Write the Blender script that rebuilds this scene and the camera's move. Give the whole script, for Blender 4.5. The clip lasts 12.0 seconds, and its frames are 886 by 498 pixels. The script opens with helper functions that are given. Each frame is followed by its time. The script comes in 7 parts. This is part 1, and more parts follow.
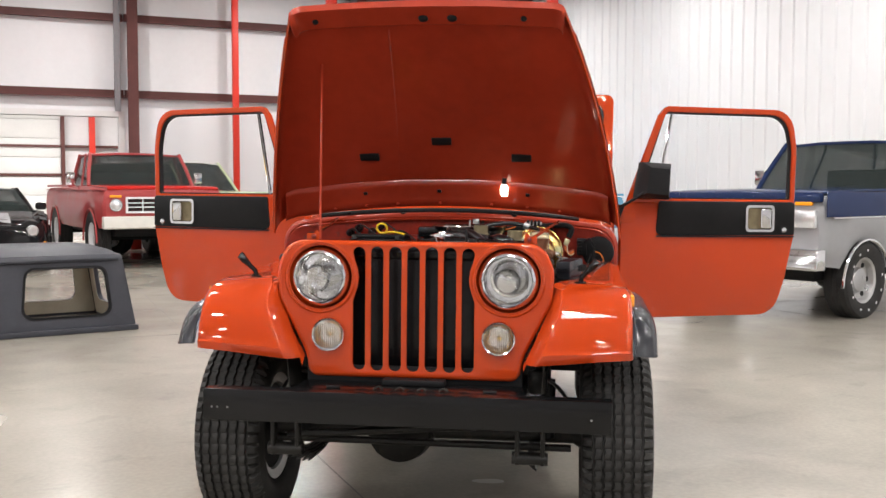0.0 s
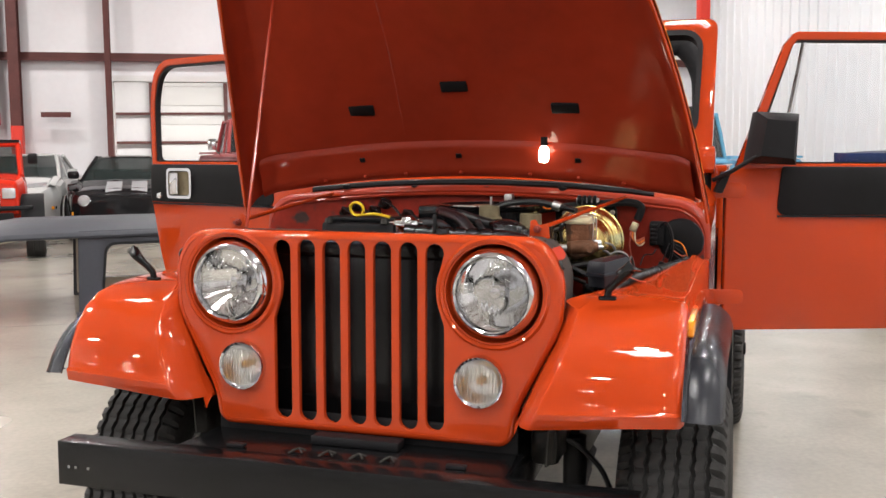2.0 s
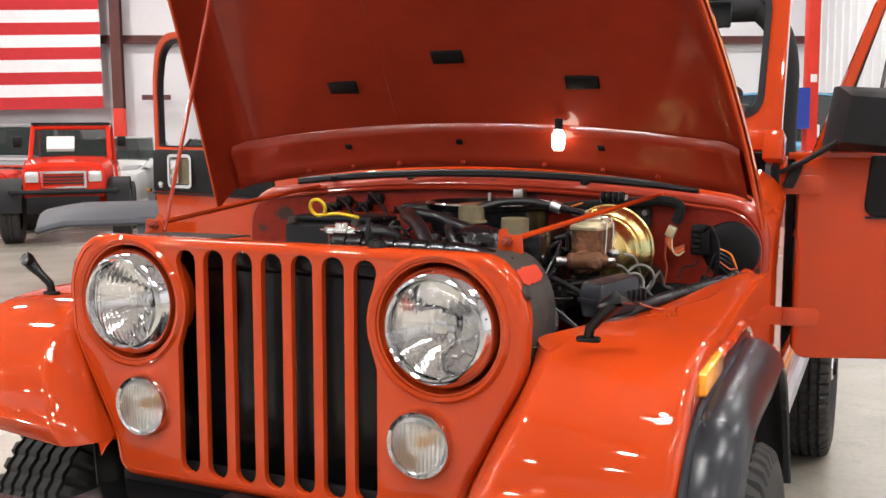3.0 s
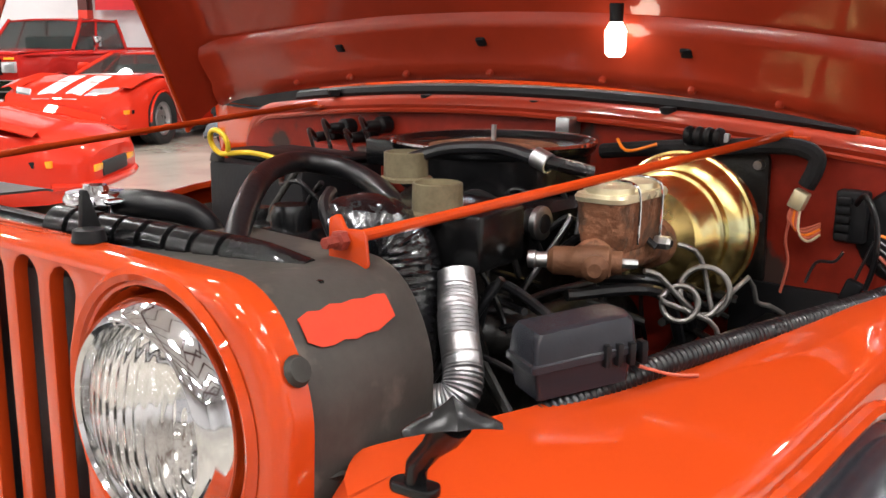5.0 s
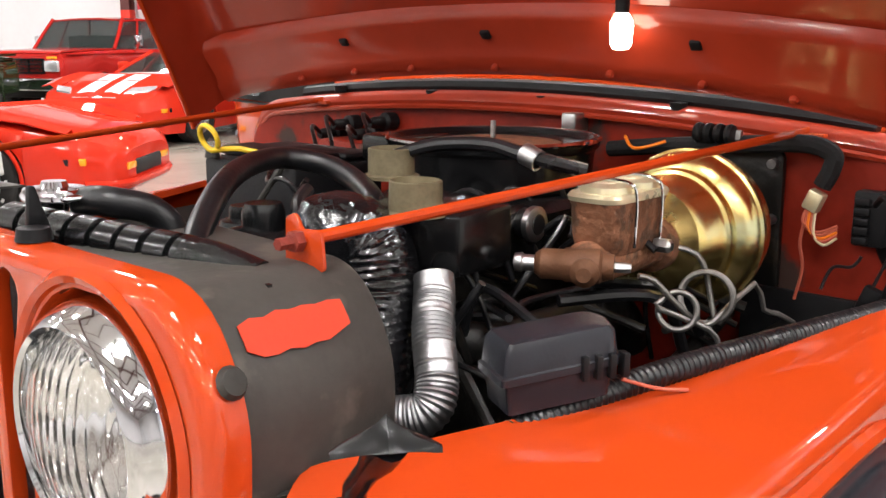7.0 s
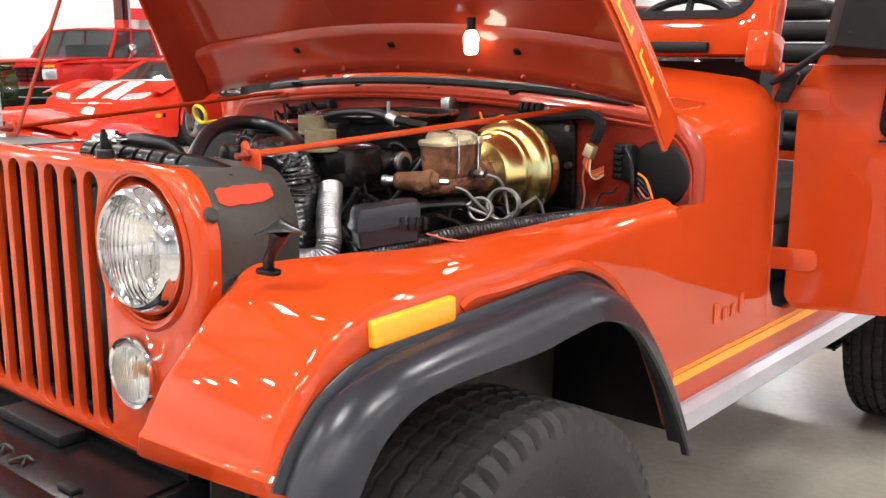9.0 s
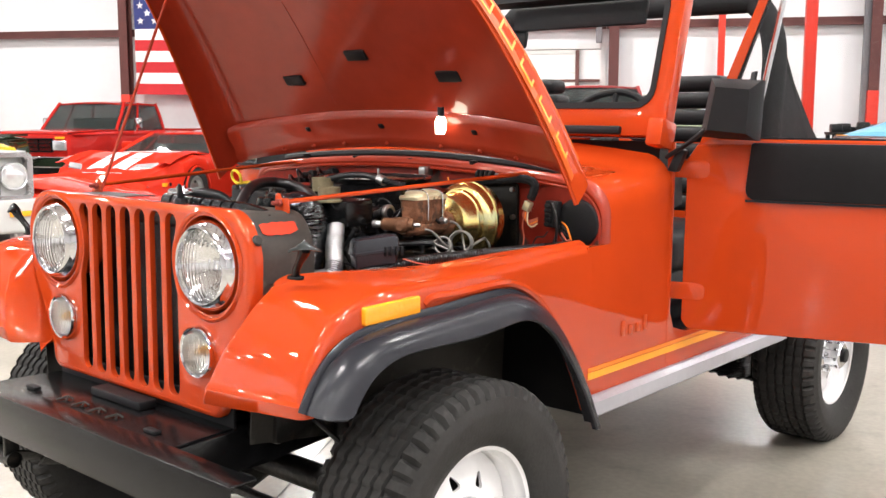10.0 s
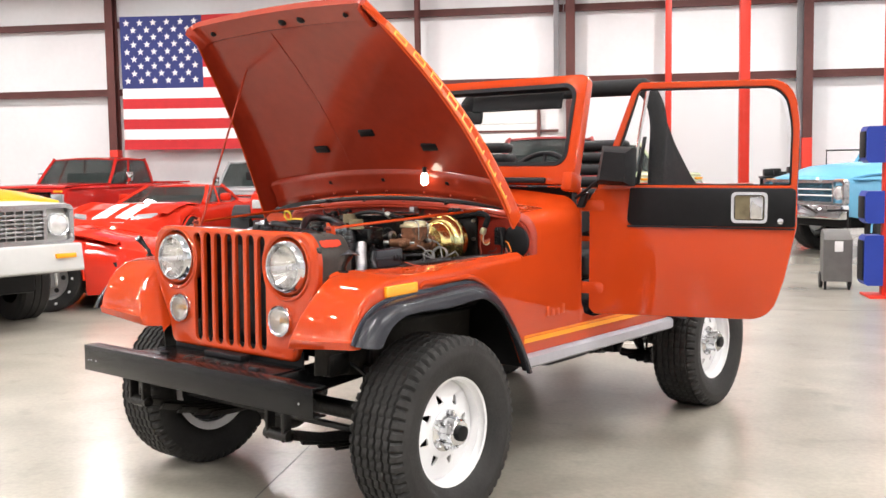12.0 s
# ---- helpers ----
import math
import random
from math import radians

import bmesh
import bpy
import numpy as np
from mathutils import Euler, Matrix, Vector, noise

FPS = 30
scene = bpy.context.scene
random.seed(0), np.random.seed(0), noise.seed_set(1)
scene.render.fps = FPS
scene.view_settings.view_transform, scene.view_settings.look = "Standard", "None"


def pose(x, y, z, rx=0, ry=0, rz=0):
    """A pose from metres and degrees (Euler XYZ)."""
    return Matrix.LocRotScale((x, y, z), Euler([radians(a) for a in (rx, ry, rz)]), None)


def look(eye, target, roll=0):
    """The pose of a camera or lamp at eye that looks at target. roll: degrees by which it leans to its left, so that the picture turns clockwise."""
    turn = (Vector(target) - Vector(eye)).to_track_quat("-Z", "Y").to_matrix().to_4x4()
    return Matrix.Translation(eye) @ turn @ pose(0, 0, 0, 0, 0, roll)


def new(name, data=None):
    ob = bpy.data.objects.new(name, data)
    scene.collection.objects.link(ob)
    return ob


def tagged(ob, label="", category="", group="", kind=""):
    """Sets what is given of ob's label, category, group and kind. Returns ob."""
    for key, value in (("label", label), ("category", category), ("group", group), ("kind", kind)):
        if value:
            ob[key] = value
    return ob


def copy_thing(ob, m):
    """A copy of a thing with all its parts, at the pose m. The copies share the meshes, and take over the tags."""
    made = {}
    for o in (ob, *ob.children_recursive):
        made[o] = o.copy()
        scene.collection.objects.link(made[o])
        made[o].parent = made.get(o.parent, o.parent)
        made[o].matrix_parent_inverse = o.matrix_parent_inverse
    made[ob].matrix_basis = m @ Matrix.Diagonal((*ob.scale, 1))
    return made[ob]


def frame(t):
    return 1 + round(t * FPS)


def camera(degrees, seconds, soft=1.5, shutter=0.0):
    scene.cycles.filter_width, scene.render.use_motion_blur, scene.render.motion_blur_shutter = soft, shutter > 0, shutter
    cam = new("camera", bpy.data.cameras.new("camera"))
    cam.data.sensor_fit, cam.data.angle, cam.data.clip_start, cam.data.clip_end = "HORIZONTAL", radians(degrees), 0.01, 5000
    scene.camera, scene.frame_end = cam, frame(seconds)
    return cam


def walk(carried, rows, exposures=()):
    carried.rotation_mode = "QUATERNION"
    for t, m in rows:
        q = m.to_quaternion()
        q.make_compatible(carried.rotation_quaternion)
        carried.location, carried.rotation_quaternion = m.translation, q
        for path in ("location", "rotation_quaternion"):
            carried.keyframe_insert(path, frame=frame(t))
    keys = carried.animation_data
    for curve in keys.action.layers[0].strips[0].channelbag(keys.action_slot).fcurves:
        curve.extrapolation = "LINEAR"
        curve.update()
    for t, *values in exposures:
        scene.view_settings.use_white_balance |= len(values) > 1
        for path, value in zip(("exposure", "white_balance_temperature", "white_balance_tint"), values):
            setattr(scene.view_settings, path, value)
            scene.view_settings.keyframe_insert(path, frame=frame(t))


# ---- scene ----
cam = camera(48.5, 12.0)
PATH = [
    (0, (0.53, -3.387, 1.304), (0.279, -1.406, 1.18), 0.1),
    (0.5, (0.662, -3.103, 1.309), (0.347, -1.133, 1.164), 0.1),
    (1, (0.741, -2.757, 1.298), (0.33, -0.806, 1.139), 0.5),
    (1.5, (0.819, -2.424, 1.303), (0.341, -0.49, 1.124), 0.5),
    (2, (0.893, -2.116, 1.301), (0.283, -0.221, 1.106), -0.5),
    (2.5, (0.949, -1.811, 1.299), (0.246, 0.05, 1.09), -0.4),
    (3, (1.014, -1.476, 1.307), (0.191, 0.333, 1.078), -0.5),
    (3.5, (1.044, -1.145, 1.309), (0.128, 0.611, 1.029), -0.5),
    (5.5, (1.009, -0.369, 1.29), (-0.281, 1.099, 0.861), -0.3),
    (6.5, (1.009, -0.347, 1.284), (-0.298, 1.107, 0.864), -0.3),
    (8.5, (1.393, -0.618, 1.29), (0.134, 0.879, 0.872), -0.4),
    (9, (1.655, -0.805, 1.286), (0.365, 0.669, 0.882), -0.5),
    (9.5, (1.906, -1.039, 1.295), (0.595, 0.444, 1.003), -0.2),
    (10, (2.161, -1.306, 1.306), (0.866, 0.196, 1.048), 0.0),
    (10.5, (2.39, -1.564, 1.312), (1.093, -0.058, 1.085), 0.4),
    (11, (2.622, -1.864, 1.317), (1.33, -0.351, 1.115), 0.3),
    (11.5, (2.855, -2.157, 1.329), (1.568, -0.637, 1.153), -0.1),
    (12, (3.049, -2.437, 1.336), (1.795, -0.887, 1.174), -0.8),
]
EXPOSURES = [(0, -0.06), (1.5, -0.06), (3.5, 0.18), (5.5, 0.36), (6.5, 0.38), (9, 0.54), (12, 0.40)]
walk(cam, [(t, look(eye, target, roll)) for t, eye, target, roll in PATH], EXPOSURES)

# ---- world, lamps, exposure ----
world = bpy.data.worlds.new("world")
scene.world = world
world.use_nodes = True
world.node_tree.nodes["Background"].inputs[0].default_value = (0.75, 0.8, 0.9, 1)
world.node_tree.nodes["Background"].inputs[1].default_value = 0.25

# the hall stands turned against the jeep: local x along the back wall, local y outwards through it
HALL = Matrix.Translation((-8.2, 17.1, 0)) @ Matrix.Rotation(radians(30), 4, "Z")
HALL_L, HALL_R, HALL_F, HALL_H = -26.0, 8.8, -36.0, 6.6
LAMP_POWER = 86


# ---- mesh helpers ----
def finish(bm, smooth=35):
    bmesh.ops.recalc_face_normals(bm, faces=bm.faces)
    if smooth:
        lim = radians(smooth)
        for f in bm.faces:
            f.smooth = True
        for e in bm.edges:
            if len(e.link_faces) != 2 or e.calc_face_angle(0) > lim:
                e.smooth = False
    return bm


def part(name, bm, material, parent=None, label="", smooth=35):
    """One bmesh as one mesh object, under its thing or part."""
    finish(bm, smooth)
    me = bpy.data.meshes.new(name)
    bm.to_mesh(me)
    bm.free()
    if material:
        me.materials.append(material)
    ob = new(name, me)
    if parent:
        ob.parent = parent
    if label:
        tagged(ob, label)
    return ob


def thing(name, m=None, label="", category="", group=""):
    ob = new(name)
    ob.empty_display_size = 0.1
    if m is not None:
        ob.matrix_world = m
    return tagged(ob, label, category, group)


def bevel(bm, w, seg=2, angle=30):
    if w > 0:
        es = [e for e in bm.edges if len(e.link_faces) == 2 and e.calc_face_angle(0) > radians(angle)]
        bmesh.ops.bevel(bm, geom=es, offset=w, segments=seg, profile=0.5, affect="EDGES", clamp_overlap=True)
    return bm


def box(x0, x1, y0, y1, z0, z1, bev=0.0, seg=2, bm=None):
    b = bmesh.new()
    bmesh.ops.create_cube(b, size=1)
    for v in b.verts:
        v.co = ((x0 + x1) / 2 + v.co.x * (x1 - x0), (y0 + y1) / 2 + v.co.y * (y1 - y0), (z0 + z1) / 2 + v.co.z * (z1 - z0))
    bevel(b, bev, seg)
    return join(bm, b)


def join(bm, other):
    """Adds other into bm."""
    if bm is None:
        return other
    tmp = bpy.data.meshes.new("tmp")
    other.to_mesh(tmp)
    other.free()
    bm.from_mesh(tmp)
    bpy.data.meshes.remove(tmp)
    return bm


def moved(bm, m):
    bmesh.ops.transform(bm, matrix=m, verts=bm.verts)
    return bm


def prism(pts, axis, a, b, bev=0.0, seg=2, bm=None):
    """A polygon pushed from a to b along an axis; points are (x, z) for y, (y, z) for x, (x, y) for z."""
    def at(p, h):
        return {"x": (h, p[0], p[1]), "y": (p[0], h, p[1]), "z": (p[0], p[1], h)}[axis]
    m = bmesh.new()
    lo = [m.verts.new(at(p, a)) for p in pts]
    hi = [m.verts.new(at(p, b)) for p in pts]
    m.faces.new(lo)
    m.faces.new(hi[::-1])
    k = len(pts)
    for i in range(k):
        m.faces.new((lo[i], hi[i], hi[(i + 1) % k], lo[(i + 1) % k]))
    bmesh.ops.recalc_face_normals(m, faces=m.faces)
    bevel(m, bev, seg)
    return join(bm, m)


def ringed(outer, holes, axis, a, b, bm=None):
    """A plate with holes: polygons (x, z) between a and b along an axis."""
    def at(p, h):
        return {"x": (h, p[0], p[1]), "y": (p[0], h, p[1]), "z": (p[0], p[1], h)}[axis]
    m = bmesh.new()
    for h in (a, b):
        es = []
        for loop in (outer, *holes):
            vs = [m.verts.new(at(p, h)) for p in loop]
            es += [m.edges.new((vs[i], vs[(i + 1) % len(vs)])) for i in range(len(vs))]
        bmesh.ops.triangle_fill(m, use_beauty=True, edges=es)
    m.verts.ensure_lookup_table()
    half = len(m.verts) // 2
    start = 0
    for loop in (outer, *holes):
        k = len(loop)
        for i in range(k):
            j = (i + 1) % k
            m.faces.new((m.verts[start + i], m.verts[start + j], m.verts[half + start + j], m.verts[half + start + i]))
        start += k
    return join(bm, m)


def lathe(profile, segs=32, axis="y", at=(0, 0, 0), bm=None, arc=360.0):
    """A turned body: profile of (radius, height along the axis)."""
    m = bmesh.new()
    full = arc >= 359.9
    rows = []
    for i in range(segs if full else segs + 1):
        t = radians(arc) * i / segs
        c, s = math.cos(t), math.sin(t)
        row = []
        for r, h in profile:
            p = {"x": (h, r * c, r * s), "y": (r * c, h, r * s), "z": (r * c, r * s, h)}[axis]
            row.append(m.verts.new((p[0] + at[0], p[1] + at[1], p[2] + at[2])))
        rows.append(row)
    n = len(rows)
    for i in range(n if full else n - 1):
        a, b = rows[i], rows[(i + 1) % n]
        for j in range(len(profile) - 1):
            m.faces.new((a[j], a[j + 1], b[j + 1], b[j]))
    bmesh.ops.remove_doubles(m, verts=m.verts, dist=0.00002)
    return join(bm, m)


def smooth_path(pts, steps=6, closed=False):
    """A rounded line through the points."""
    v = [Vector(p) for p in pts]
    out, k = [], len(v)
    for i in range(k if closed else k - 1):
        p0 = v[i - 1] if (i > 0 or closed) else v[i]
        p1, p2 = v[i], v[(i + 1) % k]
        p3 = v[(i + 2) % k] if (closed or i + 2 < k) else p2
        for s in range(steps):
            t = s / steps
            out.append(0.5 * (2 * p1 + (p2 - p0) * t + (2 * p0 - 5 * p1 + 4 * p2 - p3) * t * t + (3 * p1 - p0 - 3 * p2 + p3) * t ** 3))
    if not closed:
        out.append(v[-1])
    return out


def sweep(pts, r, segs=8, closed=False, bm=None, flat=1.0, ridges=None):
    """A tube along points; ridges: a function of the length that scales the radius."""
    m = bmesh.new()
    v = [Vector(p) for p in pts]
    k = len(v)
    rings, up, length = [], None, 0.0
    for i in range(k):
        a = v[i - 1] if (i > 0 or closed) else v[i]
        b = v[(i + 1) % k] if (i < k - 1 or closed) else v[i]
        d = (b - a).normalized()
        if up is None:
            up = d.orthogonal().normalized()
        up = (up - d * up.dot(d)).normalized()
        side = d.cross(up)
        if i:
            length += (v[i] - v[i - 1]).length
        rad = (r(length) if callable(r) else r) * (ridges(length) if ridges else 1)
        rings.append([m.verts.new(v[i] + (up * math.cos(2 * math.pi * j / segs) + side * math.sin(2 * math.pi * j / segs) * flat) * rad) for j in range(segs)])
    for i in range(k if closed else k - 1):
        a, b = rings[i], rings[(i + 1) % k]
        for j in range(segs):
            m.faces.new((a[j], b[j], b[(j + 1) % segs], a[(j + 1) % segs]))
    if not closed:
        m.faces.new(rings[0])
        m.faces.new(rings[-1][::-1])
    return join(bm, m)


def loft(sections, bm=None, caps=True, closed=True):
    m = bmesh.new()
    rows = [[m.verts.new(p) for p in s] for s in sections]
    for a, b in zip(rows, rows[1:]):
        k = len(a)
        for j in range(k if closed else k - 1):
            m.faces.new((a[j], b[j], b[(j + 1) % k], a[(j + 1) % k]))
    if caps and closed:
        m.faces.new(rows[0][::-1])
        m.faces.new(rows[-1])
    return join(bm, m)


def sheet(rows, thick, bm=None):
    """A surface of rows of points, given a thickness."""
    m = loft(rows, caps=False, closed=False)
    bmesh.ops.recalc_face_normals(m, faces=m.faces)
    bmesh.ops.solidify(m, geom=m.faces[:], thickness=thick)
    return join(bm, m)


def rounded(pts, r, steps=5):
    """A polygon with rounded corners; r is one radius or one for each corner."""
    out, k = [], len(pts)
    for i, p in enumerate(pts):
        rad = r[i] if isinstance(r, (list, tuple)) else r
        p, a, b = Vector(p), Vector(pts[i - 1]), Vector(pts[(i + 1) % k])
        if rad <= 0:
            out.append(tuple(p))
            continue
        u, w = (a - p).normalized(), (b - p).normalized()
        half = u.angle(w) / 2
        d = min(rad / math.tan(half), (a - p).length * 0.49, (b - p).length * 0.49)
        rr = d * math.tan(half)
        c = p + (u + w).normalized() * (rr / math.sin(half))
        s, e = p + u * d - c, p + w * d - c
        a0 = math.atan2(s.y, s.x)
        da = math.atan2(e.y, e.x) - a0
        da = (da + math.pi) % (2 * math.pi) - math.pi
        out += [(c.x + rr * math.cos(a0 + da * j / steps), c.y + rr * math.sin(a0 + da * j / steps)) for j in range(steps + 1)]
    return out


def circle(cx, cz, r, n=32):
    return [(cx + r * math.cos(2 * math.pi * i / n), cz + r * math.sin(2 * math.pi * i / n)) for i in range(n)]


def mirrored(bm):
    bmesh.ops.scale(bm, vec=(-1, 1, 1), verts=bm.verts)
    bmesh.ops.reverse_faces(bm, faces=bm.faces)
    return bm


# ---- materials ----
def mat(name, col, rough=0.5, metal=0.0, var=0.12, scale=6.0, bump=0.0, bscale=80.0, coat=0.0, wear=None, wear_at=0.62, spec=0.3, rvar=0.1, wear_soft=0.08, wear_detail=8):
    """A surface: colour varied at two scales, uneven gloss, fine relief, and patches of wear of another colour."""
    m = bpy.data.materials.new(name)
    m.use_nodes = True
    nt = m.node_tree
    nd, ln = nt.nodes, nt.links
    bs = nd["Principled BSDF"]
    tc = nd.new("ShaderNodeTexCoord")
    n1, n2 = nd.new("ShaderNodeTexNoise"), nd.new("ShaderNodeTexNoise")
    for n, sc, det in ((n1, scale, 6), (n2, scale * 11, 4)):
        n.inputs["Scale"].default_value, n.inputs["Detail"].default_value = sc, det
        ln.new(tc.outputs["Object"], n.inputs["Vector"])
    mix = nd.new("ShaderNodeMath")
    mix.operation = "MULTIPLY_ADD"
    ln.new(n2.outputs["Fac"], mix.inputs[0])
    mix.inputs[1].default_value = 0.4
    ln.new(n1.outputs["Fac"], mix.inputs[2])
    ramp = nd.new("ShaderNodeValToRGB")
    ln.new(mix.outputs[0], ramp.inputs[0])
    ramp.color_ramp.elements[0].position, ramp.color_ramp.elements[1].position = 0.42, 0.98
    ramp.color_ramp.elements[0].color = (*[c * (1 - var) for c in col], 1)
    ramp.color_ramp.elements[1].color = (*[min(1, c * (1 + var)) for c in col], 1)
    colour = ramp.outputs[0]
    if wear:
        n3 = nd.new("ShaderNodeTexNoise")
        n3.inputs["Scale"].default_value, n3.inputs["Detail"].default_value = scale * 2.3, wear_detail
        ln.new(tc.outputs["Object"], n3.inputs["Vector"])
        r3 = nd.new("ShaderNodeValToRGB")
        ln.new(n3.outputs["Fac"], r3.inputs[0])
        r3.color_ramp.elements[0].position, r3.color_ramp.elements[1].position = wear_at, wear_at + wear_soft
        mx = nd.new("ShaderNodeMix")
        mx.data_type = "RGBA"
        ln.new(r3.outputs[0], mx.inputs[0])
        ln.new(colour, mx.inputs[6])
        mx.inputs[7].default_value = (*wear, 1)
        colour = mx.outputs[2]
    ln.new(colour, bs.inputs["Base Color"])
    rr = nd.new("ShaderNodeMapRange")
    ln.new(n1.outputs["Fac"], rr.inputs[0])
    rr.inputs[3].default_value, rr.inputs[4].default_value = max(0, rough - rvar), min(1, rough + rvar)
    ln.new(rr.outputs[0], bs.inputs["Roughness"])
    bs.inputs["Metallic"].default_value = metal
    bs.inputs["Coat Weight"].default_value = coat
    bs.inputs["Coat Roughness"].default_value = 0.03
    bs.inputs["Specular IOR Level"].default_value = spec
    if bump:
        nb, bp = nd.new("ShaderNodeTexNoise"), nd.new("ShaderNodeBump")
        nb.inputs["Scale"].default_value, nb.inputs["Detail"].default_value = bscale, 5
        ln.new(tc.outputs["Object"], nb.inputs["Vector"])
        ln.new(nb.outputs["Fac"], bp.inputs["Height"])
        bp.inputs["Strength"].default_value, bp.inputs["Distance"].default_value = bump, 0.01
        ln.new(bp.outputs[0], bs.inputs["Normal"])
    return m


def glow(name, col, strength):
    m = bpy.data.materials.new(name)
    m.use_nodes = True
    bs = m.node_tree.nodes["Principled BSDF"]
    bs.inputs["Base Color"].default_value = (*col, 1)
    bs.inputs["Emission Color"].default_value = (*col, 1)
    bs.inputs["Emission Strength"].default_value = strength
    return m


def glass(name, col=(1, 1, 1), rough=0.0, ior=1.45, alpha=None):
    m = bpy.data.materials.new(name)
    m.use_nodes = True
    bs = m.node_tree.nodes["Principled BSDF"]
    bs.inputs["Base Color"].default_value = (*col, 1)
    bs.inputs["Roughness"].default_value = rough
    bs.inputs["IOR"].default_value = ior
    bs.inputs["Transmission Weight"].default_value = 1.0
    if alpha is not None:
        bs.inputs["Transmission Weight"].default_value = 0.0
        bs.inputs["Alpha"].default_value = alpha
        bs.inputs["Roughness"].default_value = 0.02
    return m


PAINT = mat("red_paint", (0.425, 0.043, 0.007), 0.4, var=0.05, scale=1.2, coat=1.0, bump=0.002, bscale=7, rvar=0.05, spec=0.0)
# red inside the hood; its darker tone also puts shade on the cowl lip
INNER_SHADE = mat("red_inner_shade_paint", (0.30, 0.029, 0.011), 0.45, var=0.22, scale=1.6, coat=0.7, bump=0.02, bscale=20, rvar=0.1, spec=0.1)
INNER_SHADE.node_tree.nodes["Principled BSDF"].inputs["Coat Roughness"].default_value = 0.10
DIRTY = mat("dusty_red_paint", (0.24, 0.020, 0.010), 0.42, spec=0.18, var=0.35, scale=5, bump=0.05, bscale=60, wear=(0.06, 0.035, 0.03), wear_at=0.58)
BLACK = mat("black_paint", (0.005, 0.005, 0.0055), 0.22, var=0.4, scale=4, bump=0.03, bscale=90)
SATIN = mat("satin_black", (0.007, 0.007, 0.008), 0.5, var=0.3, scale=4, bump=0.06, bscale=160, spec=0.2)
FLARE = mat("dark_grey_flare_plastic", (0.0175, 0.0185, 0.0235), 0.26, var=0.2, scale=5, bump=0.03, bscale=260, rvar=0.03)
RUBBER = mat("tyre_rubber", (0.030, 0.029, 0.0283), 0.62, var=0.35, scale=7, bump=0.15, bscale=120, spec=0.2)
HOSE = mat("hose_rubber", (0.007, 0.007, 0.008), 0.30, var=0.4, scale=9, bump=0.05, bscale=120, spec=0.4)
CHROME = mat("chrome", (0.72, 0.73, 0.75), 0.07, metal=1.0, var=0.05, rvar=0.04)
STEEL = mat("bare_steel", (0.42, 0.42, 0.42), 0.35, metal=1.0, var=0.25, scale=20, bump=0.05)
ALUM = mat("aluminium_foil_duct", (0.42, 0.42, 0.43), 0.40, metal=1.0, var=0.15, scale=20, bump=0.2, bscale=60)
SILVER = mat("silver_rocker_paint", (0.42, 0.42, 0.46), 0.35, metal=0.3, var=0.1, scale=3, bump=0.03)
WHEELW = mat("white_wheel_paint", (0.78, 0.78, 0.79), 0.35, var=0.05, scale=5, coat=0.4)
# rusty castings; the air cleaner lid borrows it for brown reflections
RUST_BROWN = mat("rusty_iron_and_reflection", (0.20, 0.085, 0.045), 0.7, metal=0.2, var=0.45, scale=18, bump=0.5, bscale=90, wear=(0.10, 0.05, 0.03), wear_at=0.52)
BRASS = mat("brown_brass", (0.12, 0.052, 0.026), 0.6, metal=0.3, var=0.35, scale=25, bump=0.25, bscale=70)
GOLD = mat("gold_zinc_plate", (0.78, 0.58, 0.22), 0.24, metal=1.0, var=0.22, scale=6, bump=0.03, wear=(0.62, 0.60, 0.35), wear_at=0.6)
YELLOW = mat("yellow_paint", (0.75, 0.50, 0.03), 0.4, var=0.1)
AMBER = mat("amber_lens", (0.95, 0.36, 0.015), 0.2, var=0.05, coat=0.8, bump=0.2, bscale=90)
ORANGE = mat("orange_decal", (0.80, 0.20, 0.012), 0.35, var=0.05)
DECAL = mat("yellow_orange_decal", (0.85, 0.33, 0.02), 0.35, var=0.05)
SEATM = mat("black_vinyl", (0.011, 0.011, 0.012), 0.45, var=0.2, scale=8, bump=0.1, bscale=120, spec=0.2)
CANVAS = mat("black_canvas", (0.010, 0.010, 0.011), 0.8, var=0.3, scale=12, bump=0.25, bscale=220)
OILY = mat("oily_engine_black", (0.007, 0.0065, 0.006), 0.38, var=0.5, scale=14, bump=0.25, bscale=45, wear=(0.022, 0.017, 0.013), wear_at=0.6)
DUSTY = mat("dusty_black_paint", (0.026, 0.024, 0.021), 0.6, var=0.35, scale=8, bump=0.12, bscale=60, wear=(0.05, 0.045, 0.038), wear_at=0.62)
BAG = mat("black_tape_wrap", (0.006, 0.006, 0.007), 0.12, var=0.3, scale=20, bump=0.35, bscale=40, spec=0.6)
PANE = glass("window_glass", (0.02, 0.025, 0.03), alpha=0.05)
REFLECTOR = mat("lamp_reflector", (0.88, 0.89, 0.90), 0.05, metal=1.0, var=0.03)

